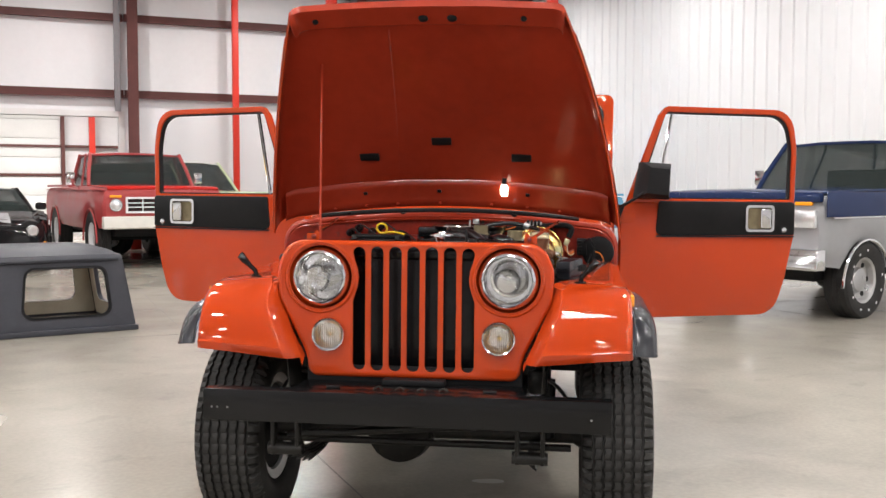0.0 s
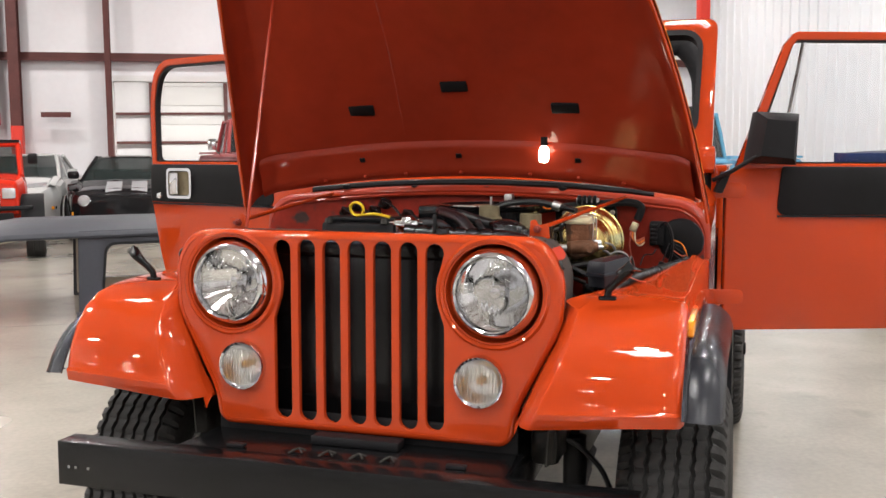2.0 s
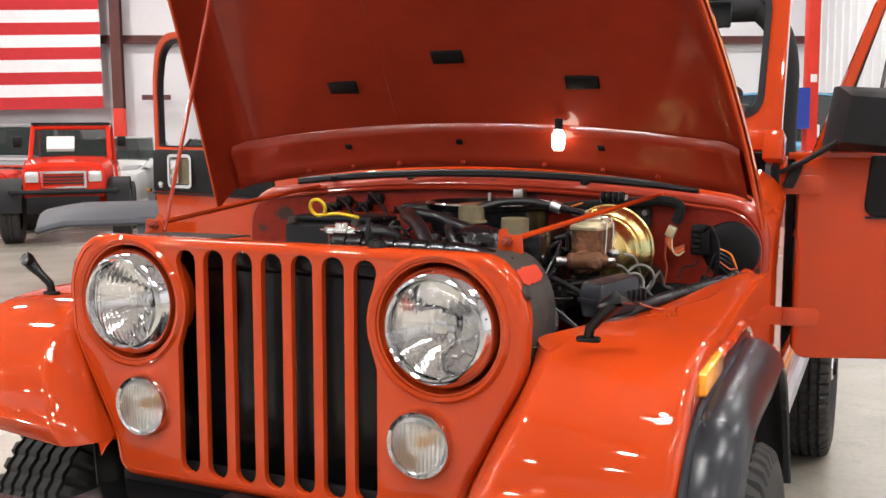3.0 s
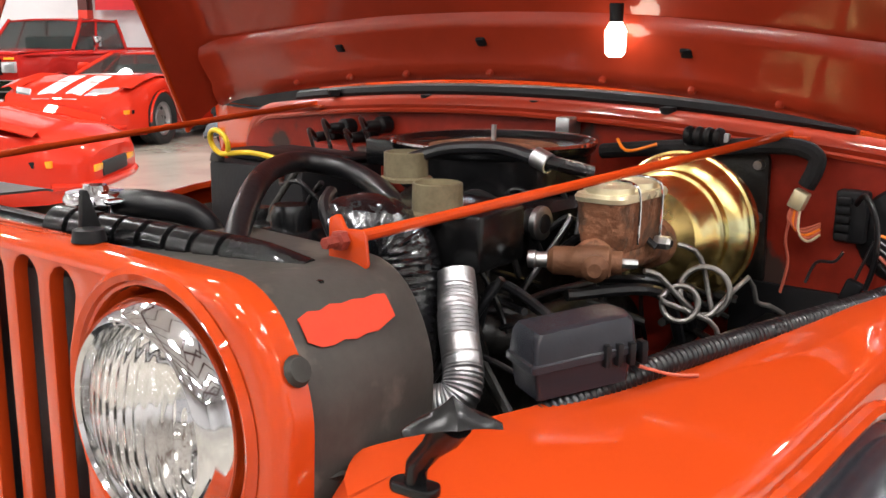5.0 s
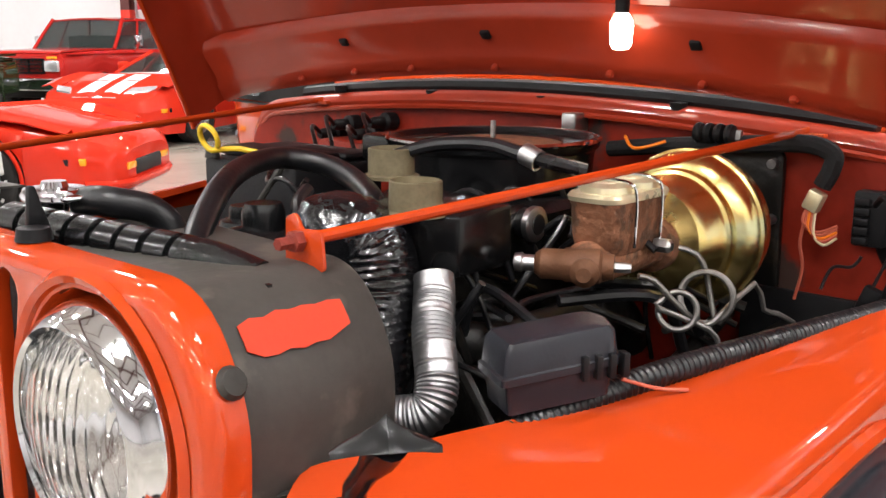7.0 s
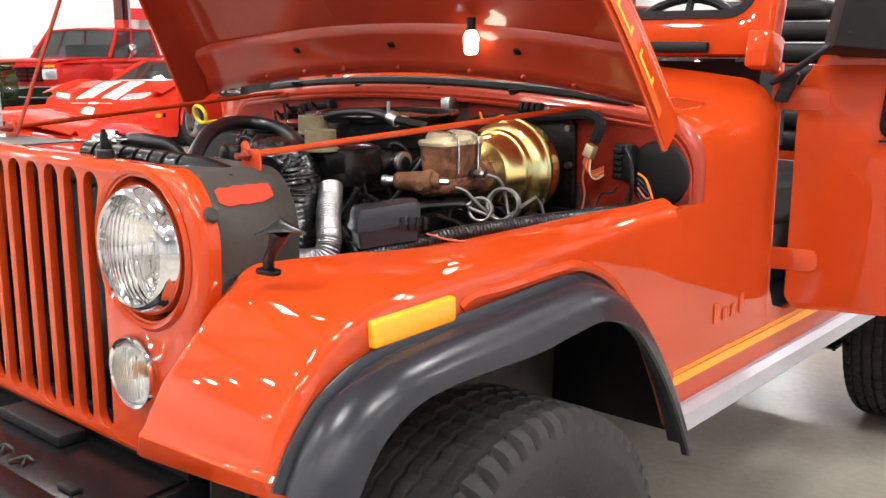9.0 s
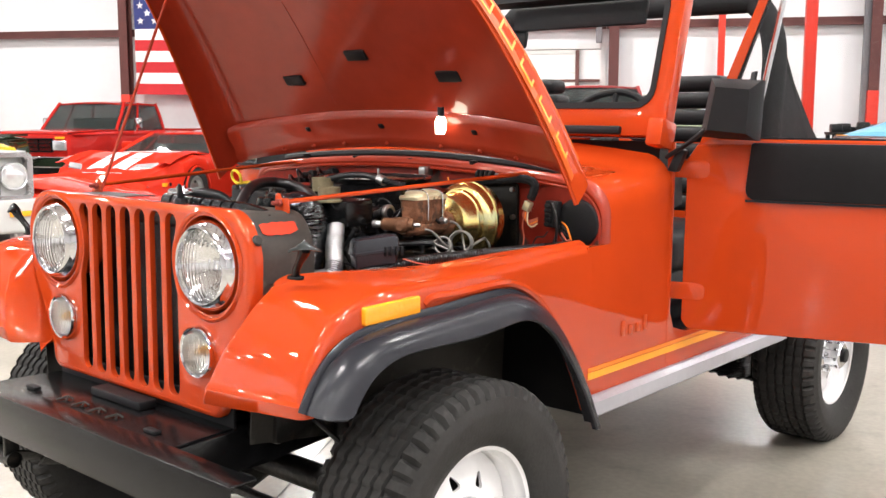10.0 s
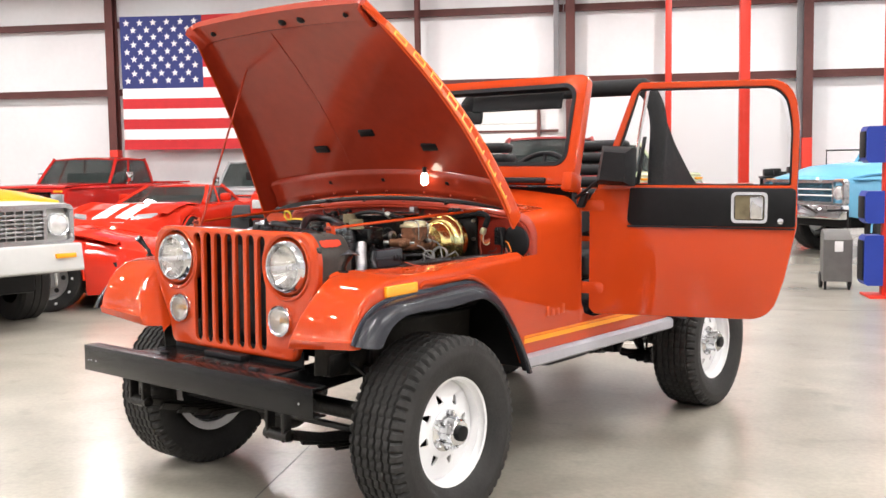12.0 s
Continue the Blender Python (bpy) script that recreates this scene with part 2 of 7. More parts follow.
# ---- the hall ----
def floor_material():
    m = bpy.data.materials.new("concrete_floor")
    m.use_nodes = True
    nd, ln = m.node_tree.nodes, m.node_tree.links
    bs, tc = nd["Principled BSDF"], nd.new("ShaderNodeTexCoord")

    def clouds(scale, detail, lo, hi, a, b, warp=0.0):
        n, r = nd.new("ShaderNodeTexNoise"), nd.new("ShaderNodeMapRange")
        n.inputs["Scale"].default_value, n.inputs["Detail"].default_value, n.inputs["Distortion"].default_value = scale, detail, warp
        r.interpolation_type = "SMOOTHSTEP"
        ln.new(tc.outputs["Object"], n.inputs["Vector"])
        ln.new(n.outputs["Fac"], r.inputs[0])
        for k, v in enumerate((lo, hi, a, b)):
            r.inputs[k + 1].default_value = v
        return r.outputs[0]

    def times(x, y):
        k = nd.new("ShaderNodeMath")
        k.operation = "MULTIPLY"
        ln.new(x, k.inputs[0])
        ln.new(y, k.inputs[1])
        return k.outputs[0]
    # broad clouds, trowel mottling, tyre stains and fine grit
    tone = times(clouds(0.22, 3, 0.25, 0.75, 0.88, 1.08), clouds(1.7, 6, 0.25, 0.75, 0.91, 1.07, 0.6))
    tone = times(tone, clouds(0.55, 4, 0.45, 0.95, 1.0, 0.74, 0.5))
    tone = times(tone, clouds(0.75, 9, 0.50, 0.70, 1.0, 0.84, 0.1))
    tone = times(tone, clouds(4.5, 8, 0.58, 0.72, 1.0, 0.89, 0.2))
    tone = times(tone, clouds(38, 5, 0.30, 0.70, 0.95, 1.04))
    mx = nd.new("ShaderNodeMix")
    mx.data_type, mx.blend_type = "RGBA", "MULTIPLY"
    mx.inputs[0].default_value = 1.0
    mx.inputs[6].default_value = (0.325, 0.299, 0.255, 1)
    ln.new(tone, mx.inputs[7])
    ln.new(mx.outputs[2], bs.inputs["Base Color"])
    ln.new(clouds(0.9, 2, 0.2, 0.8, 0.18, 0.28), bs.inputs["Roughness"])
    bs.inputs["Specular IOR Level"].default_value = 0.45
    nb, bp = nd.new("ShaderNodeTexNoise"), nd.new("ShaderNodeBump")
    nb.inputs["Scale"].default_value, nb.inputs["Detail"].default_value = 24, 5
    ln.new(tc.outputs["Object"], nb.inputs["Vector"])
    ln.new(nb.outputs["Fac"], bp.inputs["Height"])
    bp.inputs["Strength"].default_value, bp.inputs["Distance"].default_value = 0.012, 0.01
    ln.new(bp.outputs[0], bs.inputs["Normal"])
    return m


FLOOR = floor_material()
JOINT = mat("floor_joint", (0.12, 0.11, 0.10), 0.8)
FOIL = mat("white_insulation_film", (0.77, 0.76, 0.775), 0.38, var=0.05, scale=0.8, bump=0.25, bscale=2.2)
LINER = mat("white_ribbed_liner", (0.80, 0.80, 0.81), 0.45, var=0.03, scale=0.7)
GIRT = mat("red_oxide_steel", (0.105, 0.036, 0.032), 0.55, var=0.2, scale=3)
REDSTEEL = mat("bright_red_steel", (0.62, 0.035, 0.018), 0.4, var=0.1, scale=3)
WHITEP = mat("white_board", (0.74, 0.73, 0.72), 0.6, var=0.05, scale=2)


def hall_part(name, bm, material, parent=None, label="", smooth=35):
    ob = part(name, bm, material, parent, label, smooth)
    if parent is None:
        ob.matrix_world = HALL
    return ob


def build_hall():
    fl = hall_part("floor", box(HALL_L - 8, HALL_R + 0.3, HALL_F - 0.3, 12, -0.2, 0.0), FLOOR)
    tagged(fl, "polished beige concrete floor with saw-cut joints and stains", "floor", kind="structure")
    back = hall_part("wall_back", ringed([(HALL_L, 0), (HALL_R, 0), (HALL_R, HALL_H), (HALL_L, HALL_H)], [[(-4.0, 0.001), (-0.9, 0.001), (-0.9, 2.8), (-4.0, 2.8)]], "y", 0, 0.2), FOIL, smooth=0)
    tagged(back, "white insulation-film wall between steel girts", "wall", kind="structure")
    y = 0.0
    pts = []
    while y > HALL_F:
        pts += [(HALL_R, y), (HALL_R, y - 0.22), (HALL_R - 0.03, y - 0.24), (HALL_R - 0.03, y - 0.285), (HALL_R, y - 0.305)]
        y -= 0.305
    pts = [(HALL_R + 0.2, 0.0)] + pts + [(HALL_R, y), (HALL_R + 0.2, y)]
    side = prism(pts, "z", 0, HALL_H)
    tagged(hall_part("wall_side", side, LINER, smooth=0), "white ribbed metal liner wall", "wall", kind="structure")
    tagged(hall_part("wall_left", box(HALL_L - 0.2, HALL_L, HALL_F, 0.2, 0, HALL_H), FOIL), "white insulated hall wall", "wall", kind="structure")
    tagged(hall_part("wall_front", box(HALL_L - 0.2, HALL_R + 0.2, HALL_F - 0.2, HALL_F, 0, HALL_H), FOIL), "white insulated hall wall", "wall", kind="structure")
    tagged(hall_part("ceiling", box(HALL_L - 0.2, HALL_R + 0.2, HALL_F - 0.2, 0.2, HALL_H, HALL_H + 0.2), FOIL), "white insulated ceiling", "ceiling", kind="structure")
    # girts and columns of the back wall
    for z in (3.28, 4.88):
        x = HALL_L
        for stop in (-11.45, -5.8, -0.78, 4.35, HALL_R):
            g = prism([(-0.19, -0.09), (-0.19, -0.03), (-0.17, -0.03), (-0.17, -0.075), (-0.004, -0.075), (-0.004, 0.09), (-0.03, 0.09), (-0.03, -0.05), (-0.15, -0.05), (-0.15, -0.09)], "x", x + 0.01, stop - 0.01)
            ob = hall_part("girt", moved(g, Matrix.Translation((0, 0, z))), GIRT)
            tagged(ob, "dark red-oxide steel wall girt", "girt", "wall girts", "structure")
            x = stop
    tagged(hall_part("eave_beam", box(HALL_L, HALL_R, -0.42, -0.02, 5.62, 6.1), GIRT), "dark red-oxide eave beam", "beam", kind="structure")
    for x, w in ((-11.45, 0.20), (-5.8, 0.20), (-4.05, 0.10), (-0.62, 0.2), (4.40, 0.2)):
        i = box(x - w / 2, x + w / 2, -0.44, -0.425, 1.9, 5.62)
        i = box(x - 0.012, x + 0.012, -0.425, -0.215, 1.9, 5.62, bm=i)
        i = box(x - w / 2, x + w / 2, -0.215, -0.2, 1.9, 5.62, bm=i)
        ob = hall_part("column", i, GIRT)
        tagged(ob, "red-oxide steel wall column with a bright red foot", "column", "wall columns", "structure")
        part("column_foot", box(x - w / 2 - 0.004, x + w / 2 + 0.004, -0.445, -0.195, 0, 1.9, 0.006), REDSTEEL if w > 0.15 else GIRT, ob)
    for x in (-0.93, 4.26):
        ob = hall_part("downpipe", box(x - 0.06, x + 0.06, -0.33, -0.2, 2.9 if x < 0 else 0, 5.62, 0.01), mat("grey_steel", (0.2, 0.19, 0.2), 0.5))
        tagged(ob, "grey steel post beside the wall column", "post", "wall posts", "structure")
    ob = hall_part("red_post", box(1.42, 1.55, -0.62, -0.49, 0, 5.6, 0.008), REDSTEEL)
    tagged(ob, "bright red square steel post", "post", kind="structure")
    # framed opening with a space behind
    fr = box(-4.12, -4.0, -0.04, 0.24, 0, 2.92)
    fr = box(-0.9, -0.78, -0.04, 0.24, 0, 2.92, bm=fr)
    fr = box(-4.0, -0.9, -0.04, 0.24, 2.8, 2.92, bm=fr)
    tagged(hall_part("door_frame", fr, WHITEP), "white-painted frame of a wide wall opening", "door frame", kind="structure")
    an = box(-9, 5, 7.8, 8.0, 0, 4.4)
    an = box(-9, -8.8, 0.2, 7.8, 0, 4.4, bm=an)
    an = box(4.8, 5, 0.2, 7.8, 0, 4.4, bm=an)
    tagged(hall_part("wall_annex", an, FOIL, smooth=0), "white insulated wall of the space behind", "wall", kind="structure")
    tagged(hall_part("ceiling_annex", box(-9, 5, 0.2, 8, 4.4, 4.5), FOIL), "white ceiling of the space behind", "ceiling", kind="structure")
    for z in (1.62, 2.42):
        tagged(hall_part("girt", box(-8.8, 4.8, 7.6, 7.79, z, z + 0.07), GIRT), "dark red-oxide steel wall girt", "girt", "wall girts", "structure")
    for x in (-1.1,):
        tagged(hall_part("column", box(x, x + 0.16, 7.35, 7.59, 0, 4.4), REDSTEEL), "bright red steel column in the space behind", "column", "wall columns", "structure")
    dr = hall_part("door_overhead", box(-3.75, -1.85, 7.70, 7.76, 0.02, 3.6), WHITEP)
    tagged(dr, "white sectional overhead door", "door", kind="structure")
    for k in range(7):
        part("panel", box(-3.75, -1.85, 7.66, 7.70, 0.03 + k * 0.53, 0.03 + k * 0.53 + 0.515, 0.01), WHITEP, dr)
    for x in (-3.86, -1.84):
        tagged(hall_part("column", box(x, x + 0.10, 7.50, 7.66, 0, 4.4), GIRT), "dark steel door post", "column", "wall columns", "structure")
    # ceiling lamps
    # unseen fill lamp with a housing, added to brighten the space behind
    al = bpy.data.lights.new("annex_fill_light", "AREA")
    al.shape, al.size, al.size_y, al.energy, al.color = "RECTANGLE", 4.0, 0.4, 600, (1.0, 0.97, 0.94)
    ao = new("annex_fill_light", al)
    ao.matrix_world = HALL @ pose(-2.4, 3.6, 4.2)
    an = thing("annex_fill_strip", HALL @ pose(-2.4, 3.6, 4.26), "long white strip lamp added to brighten the space behind, lit", "ceiling lamp")
    part("housing", box(-2.0, 2.0, -0.22, 0.22, 0, 0.12, 0.02), WHITEP, an)
    tube = glow("lamp_diffuser", (1.0, 0.975, 0.95), 110)
    white = mat("white_lamp_housing", (0.7, 0.7, 0.7), 0.4)
    first = None
    for ix in range(8):
        for iy in range(7):
            if ix < 2 and iy > 4:
                continue
            x, y = HALL_L + 2.4 + ix * 4.3, HALL_F + 6.1 + iy * 4.5
            m = HALL @ pose(x, y, HALL_H - 0.75)
            if first is None:
                first = thing("ceiling_lamp", m, "round white high-bay ceiling lamp, lit", "ceiling lamp", "ceiling lamps")
                part("reflector", lathe([(0.18, -0.03), (0.192, -0.032), (0.188, 0.02), (0.16, 0.14), (0.10, 0.24), (0.07, 0.26), (0.0, 0.26)], 32, "z"), white, first)
                part("diffuser", lathe([(0.0, -0.030), (0.12, -0.028), (0.178, -0.022)], 32, "z"), tube, first)
                part("ballast", lathe([(0.0, 0.261), (0.085, 0.262), (0.085, 0.42), (0.0, 0.43)], 20, "z"), white, first)
                part("hook", sweep([(0, 0, 0.43), (0, 0, 0.74)], 0.008, 6), white, first)
            else:
                copy_thing(first, m)
            la = bpy.data.lights.new("high_bay", "AREA")
            la.shape, la.size, la.energy, la.color = "DISK", 0.34, LAMP_POWER, (1.0, 0.975, 0.955)
            lo = new("high_bay", la)
            lo.matrix_world = m @ pose(0, 0, -0.04)
    # unseen flat tube fixtures over the middle of the floor, added for fender highlights
    strip, soft_tube = None, glow("fluorescent_tube", (1.0, 0.985, 0.96), 28)
    for x, y in ((-3.2, 1.0), (0.6, -2.3), (3.6, 1.2), (4.4, -4.2)):
        m = pose(x, y, 5.15, 0, 0, 30)
        if strip is None:
            strip = thing("highlight_tube_lamp", m, "flat white six-tube lamp, unseen, added for highlights on the paint, lit", "ceiling lamp", "tube lamps")
            part("tray", prism([(-0.62, 0.03), (0.62, 0.03), (0.56, 0.10), (-0.56, 0.10)], "y", -0.32, 0.32, 0.006), white, strip)
            for k in range(6):
                part("tube", lathe([(0.0, -0.60), (0.016, -0.598), (0.016, 0.598), (0.0, 0.60)], 12, "x", (0, -0.25 + 0.10 * k, 0.008)), soft_tube, strip)
            for sx in (-0.5, 0.5):
                part("cable", sweep([(sx, 0, 0.10), (sx, 0, 1.452)], 0.005, 6), white, strip)
        else:
            copy_thing(strip, m)
        la = bpy.data.lights.new("highlight_tube_lamp", "AREA")
        la.shape, la.size, la.size_y, la.energy, la.color, la.spread = "RECTANGLE", 1.2, 0.6, 20, (1.0, 0.975, 0.955), radians(150)
        new("highlight_tube_lamp", la).matrix_world = m @ pose(0, 0, -0.025)
    # roof steel: rafters over the columns and purlins across them
    for x in (-20.0, -11.45, -5.8, -0.62, 4.40):
        b = box(x - 0.10, x + 0.10, HALL_F, -0.45, HALL_H - 0.42, HALL_H - 0.405)
        b = box(x - 0.008, x + 0.008, HALL_F, -0.45, HALL_H - 0.405, HALL_H - 0.21, bm=b)
        b = box(x - 0.10, x + 0.10, HALL_F, -0.45, HALL_H - 0.21, HALL_H - 0.195, bm=b)
        tagged(hall_part("rafter", b, GIRT, smooth=0), "red-oxide steel roof rafter", "rafter", "roof rafters", "structure")
    for k in range(23):
        y = -1.4 - 1.52 * k
        tagged(hall_part("purlin", box(HALL_L + 0.01, HALL_R - 0.04, y - 0.035, y + 0.035, HALL_H - 0.19, HALL_H - 0.01), GIRT, smooth=0), "red-oxide steel roof purlin", "purlin", "roof purlins", "structure")


build_hall()


def build_flag():
    blue = mat("flag_blue", (0.035, 0.045, 0.16), 0.8, var=0.1, bump=0.1, bscale=40)
    redf = mat("flag_red", (0.50, 0.03, 0.035), 0.8, var=0.1, bump=0.1, bscale=40)
    whitef = mat("flag_white", (0.78, 0.76, 0.76), 0.8, var=0.05, bump=0.1, bscale=40)
    fl = thing("flag", HALL @ pose(-11.15, -0.47, 1.90), "large red and white striped flag with white stars, hung flat", "flag")
    w, h = 5.07, 3.11
    s = h / 13

    def cloth(x0, x1, z0, z1):
        rows = []
        for j in range(3):
            z = z0 + (z1 - z0) * j / 2
            rows.append([(x0 + (x1 - x0) * i / 24, 0.014 * math.sin((x0 + (x1 - x0) * i / 24) * 2.6 + z * 1.3) + 0.008 * math.sin(z * 5), z - 0.02 * math.sin((x0 + (x1 - x0) * i / 24) * 0.7)) for i in range(25)])
        return sheet(rows, 0.004)
    for i in range(13):
        x0 = 2.02 if i >= 6 else 0.0
        part("stripe", cloth(x0, w, i * s, i * s + s), redf if i % 2 == 0 else whitef, fl)
    part("canton", cloth(0, 2.02, 6 * s, h), blue, fl)
    star = []
    for i in range(10):
        r = 0.085 if i % 2 == 0 else 0.035
        star.append((r * math.sin(math.pi * i / 5), r * math.cos(math.pi * i / 5)))
    for row in range(9):
        for c in range(6 if row % 2 == 0 else 5):
            x = 0.17 + c * 0.336 + (0.168 if row % 2 else 0)
            z = h - 0.16 - row * 0.168
            b = prism([(x + p[0], z + p[1]) for p in star], "y", -0.034, -0.026)
            part("star", b, whitef, fl)


build_flag()

# ---- the red off-road car ----
# its body sits a touch nose-up and leaning on its springs
TILT = pose(-0.012, -0.0026, 0.0112, -0.466, 0.440, 0.162)
CAR = thing("off_road_car", TILT, "bright red open off-road car with raised hood and both doors open", "car")


def both(name, make, material, parent=CAR, label="", smooth=35):
    """The same part on both sides, built for +x and mirrored."""
    a = part(name, make(), material, parent, label, smooth)
    b = part(name, mirrored(make()), material, parent, label, smooth)
    return a, b


def arc(cy, cz, r, a0, a1, n):
    return [(cy + r * math.cos(radians(a0 + (a1 - a0) * i / n)), cz + r * math.sin(radians(a0 + (a1 - a0) * i / n))) for i in range(n + 1)]


# -- grille panel with slots and lamp holes
LAMP_X, LAMP_Z, SIG_X, SIG_Z = 0.333, 0.975, 0.302, 0.772


def slot(x, w, z0, z1):
    return rounded([(x - w / 2, z0), (x + w / 2, z0), (x + w / 2, z1), (x - w / 2, z1)], w * 0.49, 5)


RIM = rounded([(-0.375, 0.620), (0.375, 0.620), (0.385, 0.70), (0.487, 0.90), (0.492, 1.02), (0.445, 1.105), (-0.445, 1.105), (-0.492, 1.02), (-0.487, 0.90), (-0.385, 0.70)], [0.04, 0.04, 0.2, 0.15, 0.12, 0.10, 0.10, 0.12, 0.15, 0.2], 6)


def build_grille():
    outer = [(x * 0.972, 0.865 + (z - 0.865) * 0.944) for x, z in RIM]
    holes = []
    for i in range(7):
        x = (i - 3) * 0.0645
        if abs(i - 3) == 3:
            s = 1 if x > 0 else -1
            z0, z1, w = 0.647, 1.084, 0.045
            pts = [(x + w / 2 * math.cos(a), z0 + w / 2 + w / 2 * math.sin(a)) for a in [math.pi + math.pi * k / 6 for k in range(7)]]
            edge, inner = [], x - s * w / 2
            for k in range(15):
                z = z0 + w / 2 + (z1 - z0 - w) * k / 14
                dz = z - LAMP_Z
                lim = s * (LAMP_X - math.sqrt(max(0, 0.137 ** 2 - dz * dz))) if abs(dz) < 0.137 else x + s * w / 2
                lim = min(lim * s, (x + s * w / 2) * s) * s
                edge.append((max(lim * s, inner * s + 0.012) * s, z))
            top = [(x + w / 2 * math.cos(a), z1 - w / 2 + w / 2 * math.sin(a)) for a in [math.pi * k / 6 for k in range(1, 6)]]
            low = [p for p in pts]
            if s > 0:
                loop = low[:-1] + edge + top + [(inner, z1 - w / 2)]
            else:
                loop = [(inner, z1 - w / 2)] + top + edge[::-1] + low[1:]
                loop = loop[:]
            holes.append(loop)
        else:
            holes.append(slot(x, 0.045, 0.645, 1.086))
    for sx in (-1, 1):
        holes.append(circle(sx * LAMP_X, LAMP_Z, 0.113, 36))
        holes.append(circle(sx * SIG_X, SIG_Z, 0.056, 28))
    g = ringed(outer, holes, "y", 0.0, 0.015)
    bmesh.ops.recalc_face_normals(g, faces=g.faces)
    bevel(g, 0.007, 3, 50)
    gr = part("grille_panel", g, PAINT, CAR, "red pressed-steel grille with seven upright slots")
    for sx in (-1, 1):
        # pressed bowl round each lamp, then ring, lens and reflector
        part("lamp_bowl", lathe([(0.130, -0.001), (0.124, -0.007), (0.118, -0.004), (0.113, 0.008), (0.108, 0.03), (0.105, 0.07), (0.09, 0.09)], 48, "y", (sx * LAMP_X, 0, LAMP_Z)), PAINT, gr)
        hl = thing("headlamp", pose(sx * LAMP_X, -0.004, LAMP_Z))
        hl.parent = CAR
        tagged(hl, "round sealed-beam headlamp with chrome ring")
        part("ring", lathe([(0.080, 0.012), (0.0815, -0.010), (0.0835, -0.018), (0.087, -0.021), (0.092, -0.018), (0.0965, -0.011), (0.100, -0.003), (0.103, 0.000), (0.1045, 0.006), (0.1045, 0.03)], 64, "y"), CHROME, hl)
        part("lens", lathe([(0.0, -0.034), (0.03, -0.032), (0.055, -0.026), (0.072, -0.017), (0.0815, -0.006), (0.0815, -0.001), (0.072, -0.012), (0.055, -0.021), (0.03, -0.027), (0.0, -0.029)], 48, "y"), LENS, hl)
        part("reflector", lathe([(0.0, 0.060), (0.02, 0.056), (0.05, 0.034), (0.070, 0.010), (0.081, -0.001)], 48, "y"), REFLECTOR, hl)
        part("bulb_cap", lathe([(0, 0.016), (0.012, 0.018), (0.016, 0.03), (0.016, 0.06), (0, 0.06)], 16, "y"), CHROME, hl)
        sg = thing("turn_signal", pose(sx * SIG_X, -0.002, SIG_Z))
        sg.parent = CAR
        part("ring", lathe([(0.051, 0.004), (0.053, -0.012), (0.058, -0.015), (0.061, -0.008), (0.0615, 0.004)], 36, "y"), CHROME, sg)
        part("lens", lathe([(0.0, -0.022), (0.03, -0.020), (0.046, -0.014), (0.052, -0.006), (0.052, 0.0)], 36, "y"), SIGLENS, sg)
        part("amber_bulb", lathe([(0, 0.004), (0.006, 0.006), (0.009, 0.012), (0.009, 0.026), (0, 0.026)], 14, "y"), AMBER, sg)
        part("reflector", lathe([(0.0, 0.028), (0.03, 0.025), (0.052, 0.0)], 30, "y"), REFLECTOR, sg)
        for k in range(13):
            zz = (k - 6) * 0.0072
            hw = math.sqrt(max(0.0001, 0.049 ** 2 - zz * zz))
            part("rib", sweep([(zz, -0.0215 + 4.0 * (zz * zz + 0 * hw), -hw * 0.9), (zz, -0.0232 + 3.0 * zz * zz, 0), (zz, -0.0215 + 4.0 * zz * zz, hw * 0.9)], 0.0016, 5), SIGLENS, sg)
    # radiator behind the slots
    part("radiator", box(-0.30, 0.30, 0.085, 0.14, 0.60, 1.07, 0.004), BLACK, CAR)
    part("grille_back", ringed([(-0.43, 0.63), (0.43, 0.63), (0.43, 1.09), (-0.43, 1.09)], [[(-0.24, 0.64), (0.24, 0.64), (0.24, 1.085), (-0.24, 1.085)]], "y", 0.10, 0.104), BLACK, CAR)


SPOUT = mat("olive_metal", (0.17, 0.14, 0.085), 0.5, metal=0.5, var=0.35, scale=20, bump=0.1)
LENS = glass("ribbed_lamp_glass", (0.99, 0.99, 0.99), 0.0)
SIGLENS = glass("signal_lens", (0.97, 0.965, 0.94), 0.32)


def lens_flutes(m):
    # upright flutes cut by cross bands, with a little ripple
    nt = m.node_tree
    tc, bp = nt.nodes.new("ShaderNodeTexCoord"), nt.nodes.new("ShaderNodeBump")
    total = None
    for axis, scale, weight in (("X", 26, 0.5), ("Z", 9, 0.7)):
        w, k = nt.nodes.new("ShaderNodeTexWave"), nt.nodes.new("ShaderNodeMath")
        w.bands_direction, w.wave_profile = axis, "SIN"
        w.inputs["Scale"].default_value, w.inputs["Distortion"].default_value = scale, 0.0
        k.operation = "MULTIPLY_ADD"
        nt.links.new(tc.outputs["Object"], w.inputs["Vector"])
        nt.links.new(w.outputs["Fac"], k.inputs[0])
        k.inputs[1].default_value, k.inputs[2].default_value = weight, 0.0
        if total:
            nt.links.new(total, k.inputs[2])
        total = k.outputs[0]
    nt.links.new(total, bp.inputs["Height"])
    bp.inputs["Strength"].default_value, bp.inputs["Distance"].default_value = 0.25, 0.004
    nt.links.new(bp.outputs[0], nt.nodes["Principled BSDF"].inputs["Normal"])


lens_flutes(LENS)
build_grille()


# -- front fenders, flares, markers
SHELL = mat("shell_paint", (0.040, 0.036, 0.032), 0.55, var=0.3, scale=9, bump=0.06, bscale=80, wear=(0.075, 0.065, 0.055), wear_at=0.6)


def inner_x(y):
    return min(0.712, 0.467 + 0.29 * y)


